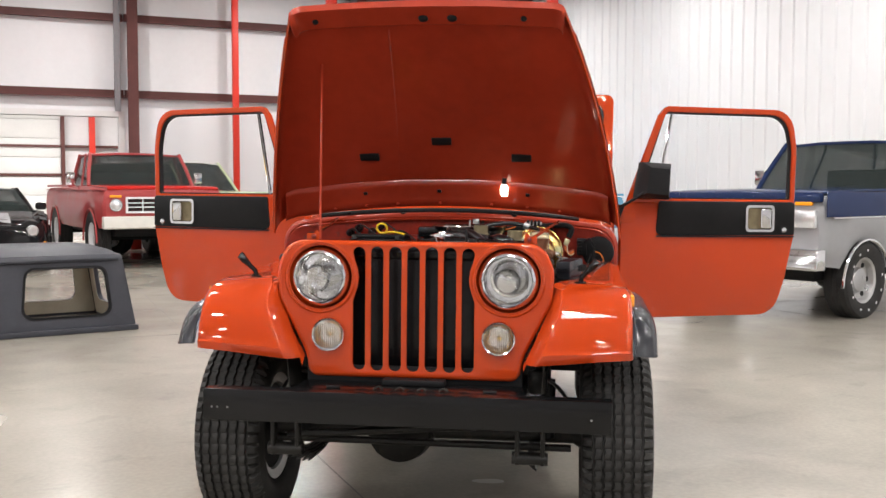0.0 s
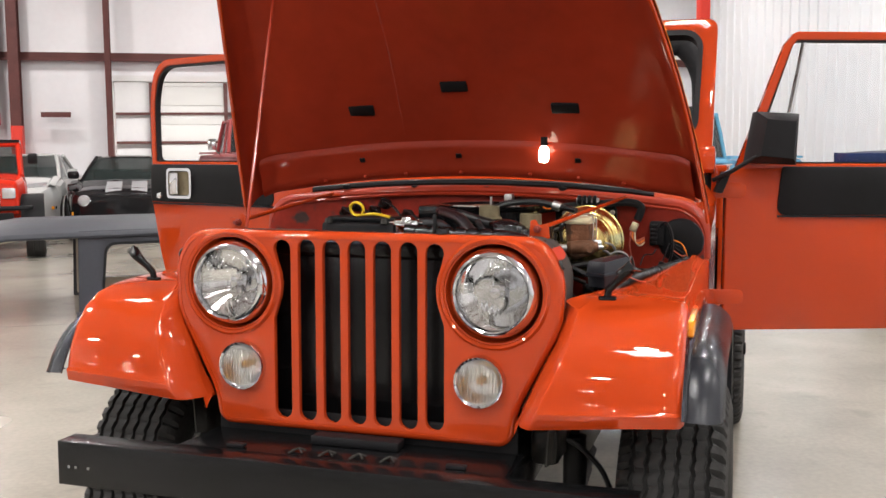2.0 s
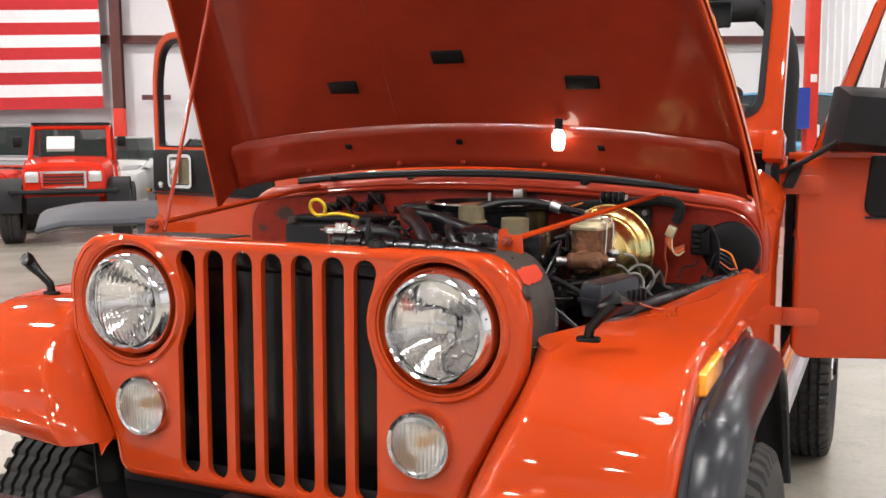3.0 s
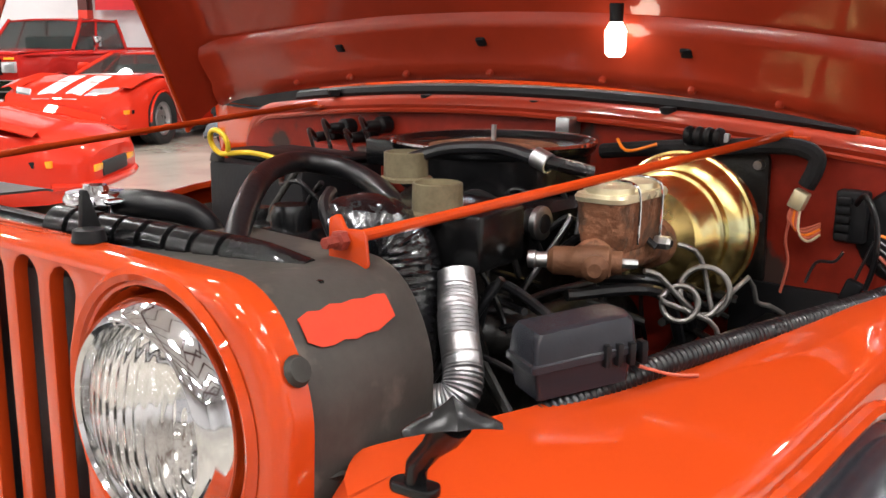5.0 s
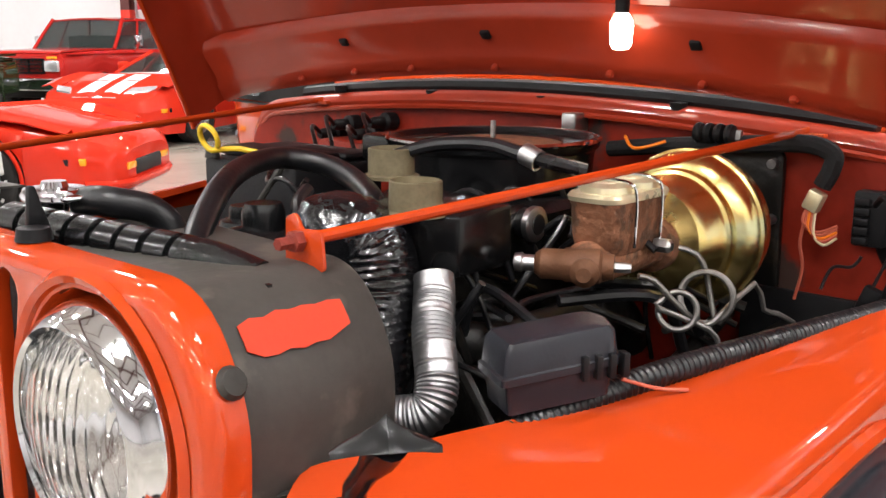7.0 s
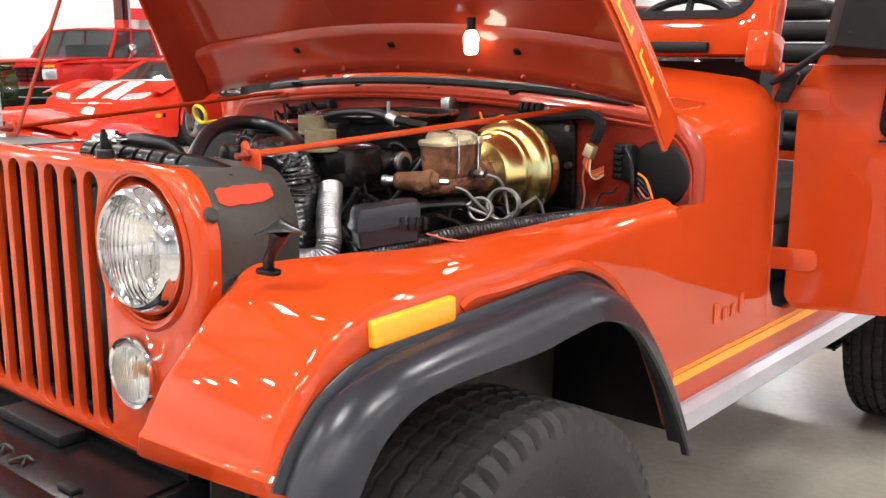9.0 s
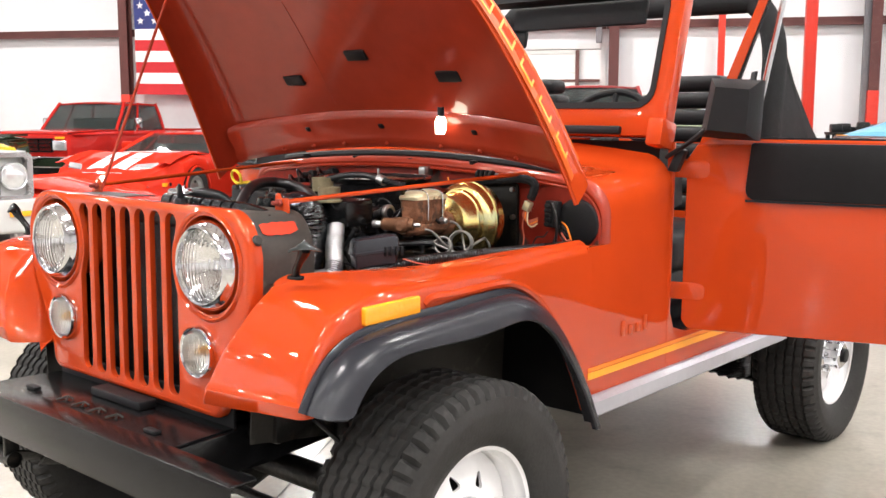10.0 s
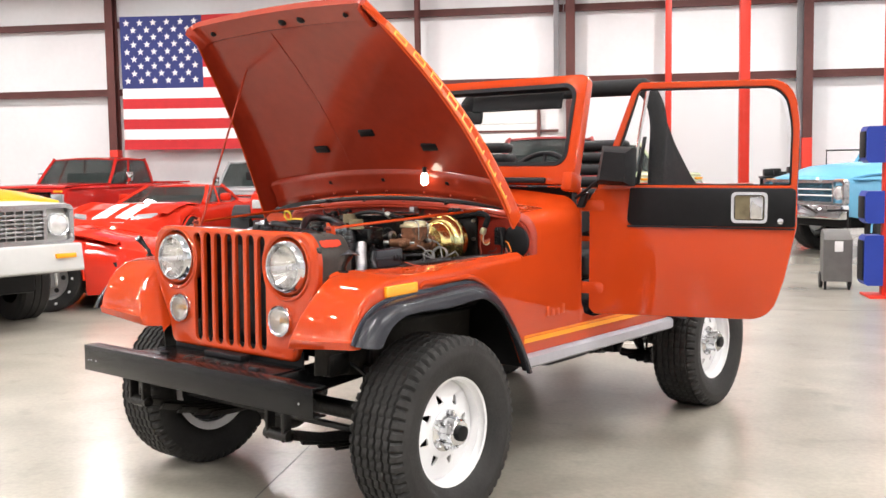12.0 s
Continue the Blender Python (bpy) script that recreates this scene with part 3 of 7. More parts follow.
def grille_side(z):
    return 0.375 + 0.115 * min(1, max(0, (z - 0.64) / 0.27))


FENDER = [(-0.088, 0.688, 0.03), (-0.104, 0.689, 0.03), (-0.107, 0.695, 0.035), (-0.112, 0.728, 0.04), (-0.104, 0.745, 0.045), (-0.101, 0.768, 0.05), (-0.089, 0.815, 0.06), (-0.062, 0.868, 0.075), (-0.022, 0.913, 0.09), (0.030, 0.943, 0.10), (0.085, 0.956, 0.10),
          (0.16, 0.963, 0.085), (0.25, 0.966, 0.07), (0.35, 0.967, 0.065), (0.45, 0.969, 0.07), (0.56, 0.973, 0.09), (0.66, 0.977, 0.125), (0.75, 0.981, 0.205), (0.83, 0.985, 0.315), (0.90, 0.988, 0.43), (0.935, 0.988, 0.485)]


def fender():
    rows, k = [], len(FENDER)
    for i, (y, z, drop) in enumerate(FENDER):
        a, b = FENDER[max(0, i - 1)], FENDER[min(k - 1, i + 1)]
        d = Vector((b[0] - a[0], b[1] - a[1])).normalized()
        if i < 4:
            d = Vector((0, 1))
        n = Vector((-d.y, d.x))
        nose = max(0.0, min(1.0, (0.10 - y) / 0.10)) if i > 0 else 1
        xi = inner_x(y) if y > 0.04 else min(inner_x(0.04), grille_side(z) - 0.002)
        xo, r, row = 0.757 + 0.0034 * min(1, max(0, (y - 0.75) / 0.15)), 0.022, []
        span = xo - r - xi
        inset = 0.042 + 0.03 * max(0, y)
        keep = min(1, max(0, (y - 0.03) / 0.08)) * min(1, max(0, (0.60 - y) / 0.1))
        flange = max(0.0, min(1.0, (y + 0.06) / 0.1, 1 - (y - 0.04) / 0.24))
        for f in [0, min(0.1, 0.004 / span), min(0.2, 0.010 / span), min(0.35, 0.5 * inset / span), min(0.5, (inset - 0.004) / span), min(0.55, inset / span), min(0.6, (inset + 0.010) / span), 0.62, 0.7, 0.8, 0.9, 1.0]:
            x = xi + span * f
            flat_strip = -0.008 * keep if x - xi < inset - 0.001 else 0.0
            # the inner flange rises towards the grille shell
            flat_strip += 0.012 * flange * max(0.0, 1 - (x - xi) / (inset + 0.012)) ** 1.5
            back = (0.016 * (1 - f) + 0.072 * max(0.0, 1 - (x - xi) / 0.045) ** 2.0) * nose
            up = 0.045 * ((x - 0.385) / 0.37) * max(0, 1 - i / 6)
            # the top falls gently away to the outside
            fall = 0.012 * f * f
            lift = flat_strip
            if f == 0:
                # rolled return towards the grille side
                row.append((x - 0.003, max(y + back + 0.004, 0.016 if nose > 0 else y), z + up + lift - (0.001 if i < 4 else 0.012)))
                row.append((x - 0.001, y + back + 0.010 * nose, z + up + lift - 0.003))
            row.append((x, y + back - n.x * fall, z + up - n.y * fall + lift))
        cx, cy, cz = row[-1]
        for q in range(1, 6):
            t = radians(90 * q / 5)
            e = r * (1 - math.cos(t))
            row.append((cx + r * math.sin(t), cy - n.x * e, cz - n.y * e))
        e0 = r
        for q in (0.3, 0.7, 1.0):
            e = e0 + (max(drop, e0 + 0.004) - e0) * q
            row.append((xo + 0.0005, cy - n.x * e, cz - n.y * e))
        rows.append(row)
    return sheet(rows, 0.003)


def side_bead():
    # raised lip pressed into the fender above the flare
    return sweep(smooth_path([(0.752, 0.262, 0.905), (0.757, 0.285, 0.917), (0.758, 0.36, 0.916), (0.758, 0.50, 0.920), (0.758, 0.58, 0.914), (0.758, 0.66, 0.880), (0.758, 0.73, 0.822), (0.758, 0.80, 0.735), (0.758, 0.87, 0.625), (0.758, 0.92, 0.53)], 5), 0.011, 8)


both("side_bead", side_bead, PAINT)
both("front_fender", fender, PAINT, CAR, "red front fender with rounded nose")


def shell():
    # the grille panel wraps back behind each lamp, black with red overspray
    prof = rounded([(0.20, 1.095), (0.44, 1.095), (0.484, 1.02), (0.480, 0.90), (0.385, 0.70)], [0, 0.10, 0.12, 0.15, 0], 8)
    rows = []
    for y, sc in ((0.024, 1.0), (0.06, 1.002), (0.13, 1.0), (0.198, 0.995), (0.206, 0.985)):
        rows.append([(x * sc, y + (0.012 if y > 0.1 else 0) * math.sin(x * 9), 0.88 + (z - 0.88) * sc) for x, z in prof])
    return sheet(rows, 0.003)


def rolled_edge():
    # the pressed panel turns back round its rim in a generous radius
    n, r = len(RIM), 0.017
    rows = []
    for k in range(9):
        a = radians(90 * min(k, 7) / 7)
        off, y = -r + r * math.sin(a), r * (1 - math.cos(a)) - 0.0015 + (0.017 if k == 8 else 0)
        row = []
        for i in range(n):
            p, q, o = Vector(RIM[i]), Vector(RIM[(i + 1) % n]), Vector(RIM[i - 1])
            d = (q - o).normalized()
            nrm = Vector((d.y, -d.x))
            row.append((p.x + nrm.x * off, y, p.y + nrm.y * off))
        rows.append(row + row[:1])
    return sheet(rows, 0.002)


part("grille_edge", rolled_edge(), PAINT, CAR)
both("grille_shell", shell, SHELL, CAR, "black overspray-dusted wrap behind the lamp with bare red patch")


def fender_inner():
    return sheet([[(inner_x(y) - 0.004, y, 0.945), (inner_x(y) - 0.03, y, 0.90), (0.46, y, 0.72), (0.45, y, low)] for y, low in ((0.02, 0.58), (0.3, 0.54), (0.6, 0.44), (0.97, 0.44))], 0.004)


both("inner_fender", fender_inner, DUSTY, CAR, "dusty black inner fender")
# added black sheets cover the red body behind the front wheels
both("wheel_well_sheet", lambda: box(0.44, 0.741, 0.945, 0.955, 0.50, 0.94, 0.004), SATIN)


def flare_path(n=40):
    pts = [(-0.092, 0.738), (-0.062, 0.790), (-0.015, 0.838), (0.055, 0.868), (0.16, 0.880), (0.32, 0.885), (0.46, 0.893), (0.55, 0.892), (0.63, 0.866), (0.70, 0.815), (0.775, 0.730), (0.84, 0.635), (0.885, 0.555), (0.912, 0.498)]
    return [(p.y, p.z) for p in smooth_path([(0, a, b) for a, b in pts], 5)]


def flare(path, x0=0.757, w=0.083, cy=0.38, cz=0.52):
    rows = []
    for y, z in path:
        d = Vector((y - cy, z - cz)).normalized()

        def q(x, r):
            # the ends are cut off level
            low = 0.736 if y < 0.2 else 0.47
            return (x, y + d.x * r, max(z + d.y * r, low))
        # flange on the fender, bead, wide rounded shoulder, rolled rim
        prof = [(0.0, 0.014), (0.006, 0.016), (0.010, 0.012), (0.012, 0.003), (0.022, 0.004), (0.036, 0.003), (0.050, -0.002), (0.062, -0.010), (0.072, -0.020), (0.079, -0.032), (w, -0.046), (w + 0.002, -0.052), (w - 0.002, -0.056), (w - 0.014, -0.056)]
        rows.append([q(x0 + px_, r) for px_, r in prof])
    return sheet(rows, 0.004)


both("fender_flare", lambda: flare(flare_path()), FLARE, CAR, "dark grey plastic fender flare")


def marker():
    return prism(rounded([(0.068, 0.887), (0.236, 0.892), (0.236, 0.930), (0.068, 0.925)], 0.005), "x", 0.745, 0.769, 0.004)


both("side_marker", marker, AMBER, CAR, "amber side marker lamp")


STRIP = mat("red_orange_decal", (0.66, 0.10, 0.012), 0.3, var=0.1, scale=5, coat=0.6)
LETTER = mat("golden_decal_stroke", (0.88, 0.40, 0.05), 0.3, var=0.05, coat=0.5)
# -- hood, raised on its hinge
HF, HB = Vector((0, 0.296, 1.992)), Vector((0, 0.965, 1.185))
HU = (HB - HF).normalized()
HN = Vector((0, HU.z, -HU.y))          # towards the underside
if HN.y > 0:
    HN = -HN
HL = (HB - HF).length


def hood_point(s, x, d):
    bow = 0.078 * math.sin(math.pi / 2 * min(1, max(0, s) / 0.6)) - (0.028 * ((s - 0.6) / 0.4) ** 2 if s > 0.6 else 0)
    if s > 0.8:
        # the rear edge is cut back towards the middle
        s -= 0.016 * (1 - min(1, abs(x) / 0.70) ** 2) * (s - 0.8) / 0.2
    p = HF + HU * (s * HL) + HN * (d - bow)
    return (x, p.y, p.z)


def hood_half(s):
    return 0.508 + 0.36 * s - 0.112 * s * s


def hood_section(s, d0=0.0, inset=0.0):
    w = hood_half(s) - inset
    drop = 0.085 + 0.112 * s
    crown = 0.03 + 0.035 * s
    pts = []
    r = 0.05 + 0.05 * s
    for k in range(13):
        f = k / 12
        x = (w - r) * f
        pts.append((x, crown * f * f + d0))
    for k in range(1, 6):
        a = radians(90 * k / 5)
        pts.append((w - r + r * math.sin(a), crown + r * (1 - math.cos(a)) * 0.8 + d0))
    pts.append((w + 0.004, max(drop, crown + r * 0.8 + 0.01)))
    return [(-x, d) for x, d in pts[:0:-1]] + pts


def build_hood():
    rows = []
    for k in range(17):
        s = k / 16
        rows.append([hood_point(s, x, d) for x, d in hood_section(s)])
    hd = part("hood", sheet(rows, 0.004), INNER_SHADE, CAR, "red hood propped open, glossy bare underside")
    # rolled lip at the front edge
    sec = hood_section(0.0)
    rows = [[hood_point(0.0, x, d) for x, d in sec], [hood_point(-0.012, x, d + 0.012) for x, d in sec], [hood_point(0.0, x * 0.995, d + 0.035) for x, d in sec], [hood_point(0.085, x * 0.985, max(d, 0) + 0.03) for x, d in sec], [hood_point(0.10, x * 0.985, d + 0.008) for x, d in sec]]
    part("front_lip", sheet(rows, 0.003), INNER_SHADE, hd)
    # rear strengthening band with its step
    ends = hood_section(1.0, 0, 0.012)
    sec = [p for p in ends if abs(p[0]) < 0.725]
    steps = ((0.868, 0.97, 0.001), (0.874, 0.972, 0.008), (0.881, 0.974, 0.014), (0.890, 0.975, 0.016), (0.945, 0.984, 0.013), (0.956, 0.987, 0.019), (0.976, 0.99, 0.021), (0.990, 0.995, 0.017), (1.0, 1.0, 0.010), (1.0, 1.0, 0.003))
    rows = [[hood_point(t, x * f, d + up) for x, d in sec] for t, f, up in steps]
    part("rear_band", sheet(rows, 0.003), INNER_SHADE, hd)
    # edge beads along both flanges
    for sx in (-1, 1):
        pts = []
        for k in range(17):
            s = k / 16
            x, d = hood_section(s)[-1]
            pts.append(hood_point(s, sx * (x - 0.003), d))
        part("edge_bead", sweep(pts, 0.005, 6), PAINT, hd)
        # outer flange skin carries the paint and the decal strip
        rows = []
        for k in range(17):
            s = k / 16
            sec = hood_section(s)[-5:]
            rows.append([hood_point(s, sx * (x + 0.004), d) for x, d in sec])
        part("flange", sheet(rows, 0.002), PAINT, hd)
        rows = []
        for k in range(13):
            s = 0.10 + 0.84 * k / 12
            (xa, da), (xb, db) = hood_section(s)[-4], hood_section(s)[-1]
            rows.append([hood_point(s, sx * (xa + (xb - xa) * f + 0.0085), da + (db - da) * f) for f in (0.05, 0.5, 0.95)])
        part("decal_strip", sheet(rows, 0.0012), STRIP, hd, "orange decal strip along the hood side")
        # the word on the strip, as plain outlined bars
        for n in range(8):
            s0 = 0.14 + n * 0.098
            for sa, sb, fa, fb in ((s0, s0 + 0.007, 0.2, 0.8), (s0 + 0.055, s0 + 0.062, 0.2, 0.8), (s0, s0 + 0.062, 0.2, 0.3), (s0, s0 + 0.062, 0.7, 0.8)):
                rows = []
                for k in range(4):
                    s = sa + (sb - sa) * k / 3
                    (xa, da), (xb, db) = hood_section(s)[-4], hood_section(s)[-1]
                    rows.append([hood_point(s, sx * (xa + (xb - xa) * f + 0.0102), da + (db - da) * f) for f in (fa, (fa + fb) / 2, fb)])
                part("decal_bar", sheet(rows, 0.0008), LETTER, hd)
    # recessed catches and holes of the underside
    def on_under(name, s, x, w, l, h, material):
        w_, r_ = hood_half(s), 0.05 + 0.05 * s
        c = Vector(hood_point(s, x, (0.03 + 0.035 * s) * (x / (w_ - r_)) ** 2 + (0.020 if name in ("drain_hole", "bolt_head") else 0.006)))
        b = moved(box(-w / 2, w / 2, -l / 2, l / 2, -h / 2, h / 2, h * 0.3), Matrix.Translation(c) @ Matrix((Vector((1, 0, 0)), HU, HN)).transposed().to_4x4())
        return part(name, b, material, hd)
    for s, x in ((0.738, -0.325), (0.738, 0.335), (0.668, -0.006)):
        on_under("catch_hole_plate", s, x, 0.085, 0.036, 0.012, SATIN)
    for x in (-0.36, -0.03, 0.36):
        on_under("drain_hole", 0.915, x, 0.018, 0.016, 0.008, SATIN)
    for x in (-0.36, -0.03, 0.36, -0.22, 0.2, 0.5, -0.5):
        on_under("bolt_head", 0.976, x, 0.014, 0.012, 0.03, INNER_SHADE)
    # two square black holes of the lip, drawn as dark blocks
    for x in (-0.02, 0.09):
        on_under("catch_hole_plate", 0.055, x, 0.045, 0.038, 0.075, SATIN)
    for x in (-0.43, 0.36):
        on_under("rubber_buffer", 0.05, x, 0.025, 0.025, 0.08, SATIN)
    for x in (-0.16, 0.22):
        pts = [Vector(hood_point(s, x * (1 + 0.35 * s), 0.004 + 0.03 * x * x)) for s in [0.12 + 0.72 * k / 12 for k in range(13)]]
        part("crease", sweep(pts, 0.004, 6, flat=2.0), INNER_SHADE, hd)
    # under-hood lamp
    c = Vector((0.26, 0.885, 1.295))
    lamp = part("underhood_lamp", moved(lathe([(0.0, -0.030), (0.011, -0.029), (0.0155, -0.022), (0.017, 0.008), (0.013, 0.016), (0.009, 0.024), (0, 0.024)], 20, "z"), Matrix.Translation(c)), glow("lit_bulb", (1.0, 0.90, 0.72), 11), hd, "small lit inspection lamp under the hood")
    part("lamp_socket", moved(lathe([(0, 0.022), (0.010, 0.022), (0.011, 0.05), (0, 0.05)], 14, "z"), Matrix.Translation(c)), SATIN, lamp)
    # prop rod and stay on the passenger side
    part("prop_rod", sweep([(-0.375, 0.16, 1.10), (-0.455, 0.50, 1.80), (-0.458, 0.515, 1.82)], 0.0045, 8), INNER_SHADE, CAR, "thin red hood prop rod")


build_hood()


# -- tub, cowl, firewall
def cowl_arch(y, z_top, w, sweep_back=0.028, low=0.50):
    """One section across the cowl, from sill to sill; the sides lie further back than the middle."""
    r = 0.105
    half = [(w, low), (w, 0.62), (w, 0.80), (w, 0.96), (w, z_top - 0.040 - r)]
    for k in range(1, 9):
        a = radians(90 * k / 8)
        half.append((w - r * (1 - math.cos(a)), z_top - 0.040 - r + r * math.sin(a)))
    for k in range(1, 11):
        f = 1 - k / 10
        half.append(((w - r) * f, z_top - 0.040 * f * f))
    pts = [(x, y + sweep_back * (abs(x) / w) ** 3, z) for x, z in half]
    return pts + [(-p[0], p[1], p[2]) for p in pts[-2::-1]]


def build_tub():
    rows = [cowl_arch(0.990, 1.160, 0.736), cowl_arch(0.978, 1.166, 0.740), cowl_arch(0.974, 1.174, 0.746), cowl_arch(0.977, 1.183, 0.753), cowl_arch(0.985, 1.189, 0.758), cowl_arch(1.00, 1.192, 0.760), cowl_arch(1.08, 1.195, 0.760), cowl_arch(1.20, 1.201, 0.760, 0.014), cowl_arch(1.30, 1.216, 0.760, 0), cowl_arch(1.345, 1.240, 0.760, 0), cowl_arch(1.372, 1.256, 0.760, 0)]
    part("cowl", sheet(rows[5:], 0.004), PAINT, CAR, "red cowl in front of the windshield")
    # front lip and bead in the darker red, their shade under the hood painted in
    part("cowl_lip", sheet(rows[:6], 0.004), INNER_SHADE, CAR)
    part("cowl_lip_bead", sweep([Vector(p) + Vector((0, -0.004, -0.003)) for p in cowl_arch(0.978, 1.166, 0.740, low=0.97)], 0.005, 6), INNER_SHADE, CAR)
    # black strip added for the shaded gap between hood edge and cowl
    part("cowl_gap_strip", sweep([Vector(p) + Vector((0, 0.022, 0.006)) for p in cowl_arch(0.988, 1.192, 0.755, low=1.0) if abs(p[0]) < 0.62], 0.014, 8), SATIN, CAR, "black strip standing in for the dark gap below the hood edge")
    fw = [(p[0], p[2]) for p in cowl_arch(0.995, 1.165, 0.742)]
    part("firewall", prism(fw[::-1], "y", 0.994, 1.004), DIRTY, CAR, "dusty red firewall")

    def side():
        p = [(1.3735, 0.50), (2.22, 0.50), (2.30, 0.56)] + arc(2.74, 0.40, 0.45, 160, 20, 12) + [(3.20, 0.52), (3.38, 0.56), (3.40, 0.62), (3.40, 1.245), (2.26, 1.245)]
        p += [(2.20, 1.19), (2.18, 0.76), (2.12, 0.68), (2.04, 0.655), (1.50, 0.655), (1.42, 0.68), (1.395, 0.73), (1.392, 1.25), (1.3735, 1.25)]
        return prism(p, "x", 0.742, 0.760, 0.003)
    both("body_side", side, PAINT, CAR, "red body side panel")

    def front_side():
        return prism([(0.942, 0.50), (1.034, 0.50), (1.034, 0.974), (0.915, 0.972)], "x", 0.742, 0.7604)
    both("fender_rear_panel", front_side, PAINT)

    def rocker():
        return loft([[(0.752, y, 0.50), (0.772, y, 0.498), (0.788, y, 0.51), (0.788, y, 0.548), (0.772, y, 0.56), (0.752, y, 0.56)] for y in (0.925, 1.5, 2.28)])
    both("rocker_strip", rocker, SILVER, CAR, "silver rocker strip below the door")

    def stripe(z0, z1):
        return box(0.7602, 0.7625, 0.93, 2.20, z0, z1)
    both("decal_stripe", lambda: stripe(0.605, 0.625), DECAL)
    both("decal_stripe", lambda: stripe(0.6275, 0.638), ORANGE)
    BADGE = mat("faded_badge", (0.50, 0.065, 0.014), 0.35, var=0.05)
    # badge strokes in place of the maker's name
    for k in range(4):
        part("badge_stroke", box(0.7602, 0.7635, 1.10 + k * 0.042, 1.12 + k * 0.042, 0.70, 0.745 if k in (0, 3) else 0.728, 0.003), BADGE, CAR)
    part("floor_pan", box(-0.742, 0.742, 1.004, 3.38, 0.60, 0.62), BLACK, CAR)
    part("tail_panel", box(-0.742, 0.742, 3.37, 3.40, 0.56, 1.245, 0.004), PAINT, CAR)

    def house():
        return prism([(2.26, 0.62), (2.32, 0.85), (2.45, 0.93), (3.03, 0.93), (3.16, 0.85), (3.22, 0.62)], "x", 0.50, 0.741, 0.01)
    both("wheel_house", house, BLACK)

    def rim():
        return prism([(0.69, 1.225), (0.768, 1.225), (0.768, 1.25), (0.69, 1.25)], "y", 2.22, 3.40, 0.005)
    both("tub_rail", rim, PAINT)
    part("dash_board", loft([[(-0.70, 1.40, 1.02), (-0.70, 1.56, 1.05), (-0.70, 1.55, 1.22), (-0.70, 1.40, 1.25)], [(0.70, 1.40, 1.02), (0.70, 1.56, 1.05), (0.70, 1.55, 1.22), (0.70, 1.40, 1.25)]]), SATIN, CAR)
    both("rear_flare", lambda: flare([(p.y, p.z) for p in smooth_path([(0, 2.27, 0.56), (0, 2.36, 0.74), (0, 2.52, 0.88), (0, 2.74, 0.92), (0, 2.96, 0.88), (0, 3.12, 0.74), (0, 3.20, 0.56)], 5)], cy=2.74, cz=0.45), FLARE)


build_tub()


# -- windshield frame
def build_windshield():
    ws = thing("windshield", pose(0, 1.365, 1.262, -13))
    ws.parent = CAR
    tagged(ws, "red windshield frame with clear glass")
    o = rounded([(-0.742, 0), (0.742, 0), (0.748, 0.507), (-0.748, 0.507)], [0.01, 0.01, 0.035, 0.035])
    h = rounded([(-0.688, 0.088), (0.688, 0.088), (0.698, 0.464), (-0.698, 0.464)], 0.06)
    f = ringed(o, [h], "y", -0.025, 0.025)
    bmesh.ops.recalc_face_normals(f, faces=f.faces)
    part("frame", bevel(f, 0.006, 2, 50), PAINT, ws)
    h2 = rounded([(-0.675, 0.102), (0.675, 0.102), (0.685, 0.450), (-0.685, 0.450)], 0.05)
    part("gasket", ringed(rounded([(-0.693, 0.083), (0.693, 0.083), (0.703, 0.469), (-0.703, 0.469)], 0.065), [h2], "y", -0.029, 0.029), SATIN, ws)
    p = part("pane", prism(h2, "y", -0.003, 0.003), PANE, ws)
    p.visible_shadow = False
    for sx in (-1, 1):
        part("hinge", prism([(sx * 0.70, -0.035), (sx * 0.755, -0.035), (sx * 0.755, 0.05), (sx * 0.70, 0.05)], "y", -0.06, 0.03, 0.01), PAINT, ws)
    part("vent_bar", box(-0.60, 0.60, -0.045, -0.026, 0.0, 0.026, 0.006), SATIN, ws)
    part("visor", box(0.06, 0.58, 0.045, 0.062, 0.375, 0.455, 0.008), SATIN, ws)
    part("visor", box(-0.58, -0.06, 0.045, 0.062, 0.375, 0.455, 0.008), SATIN, ws)
    part("rear_mirror", box(-0.11, 0.11, 0.06, 0.085, 0.32, 0.385, 0.012), SATIN, ws)
    part("wiper", sweep([(0.30, -0.035, 0.045), (0.05, -0.04, 0.10), (-0.12, -0.04, 0.14)], 0.005, 6), SATIN, ws)


build_windshield()


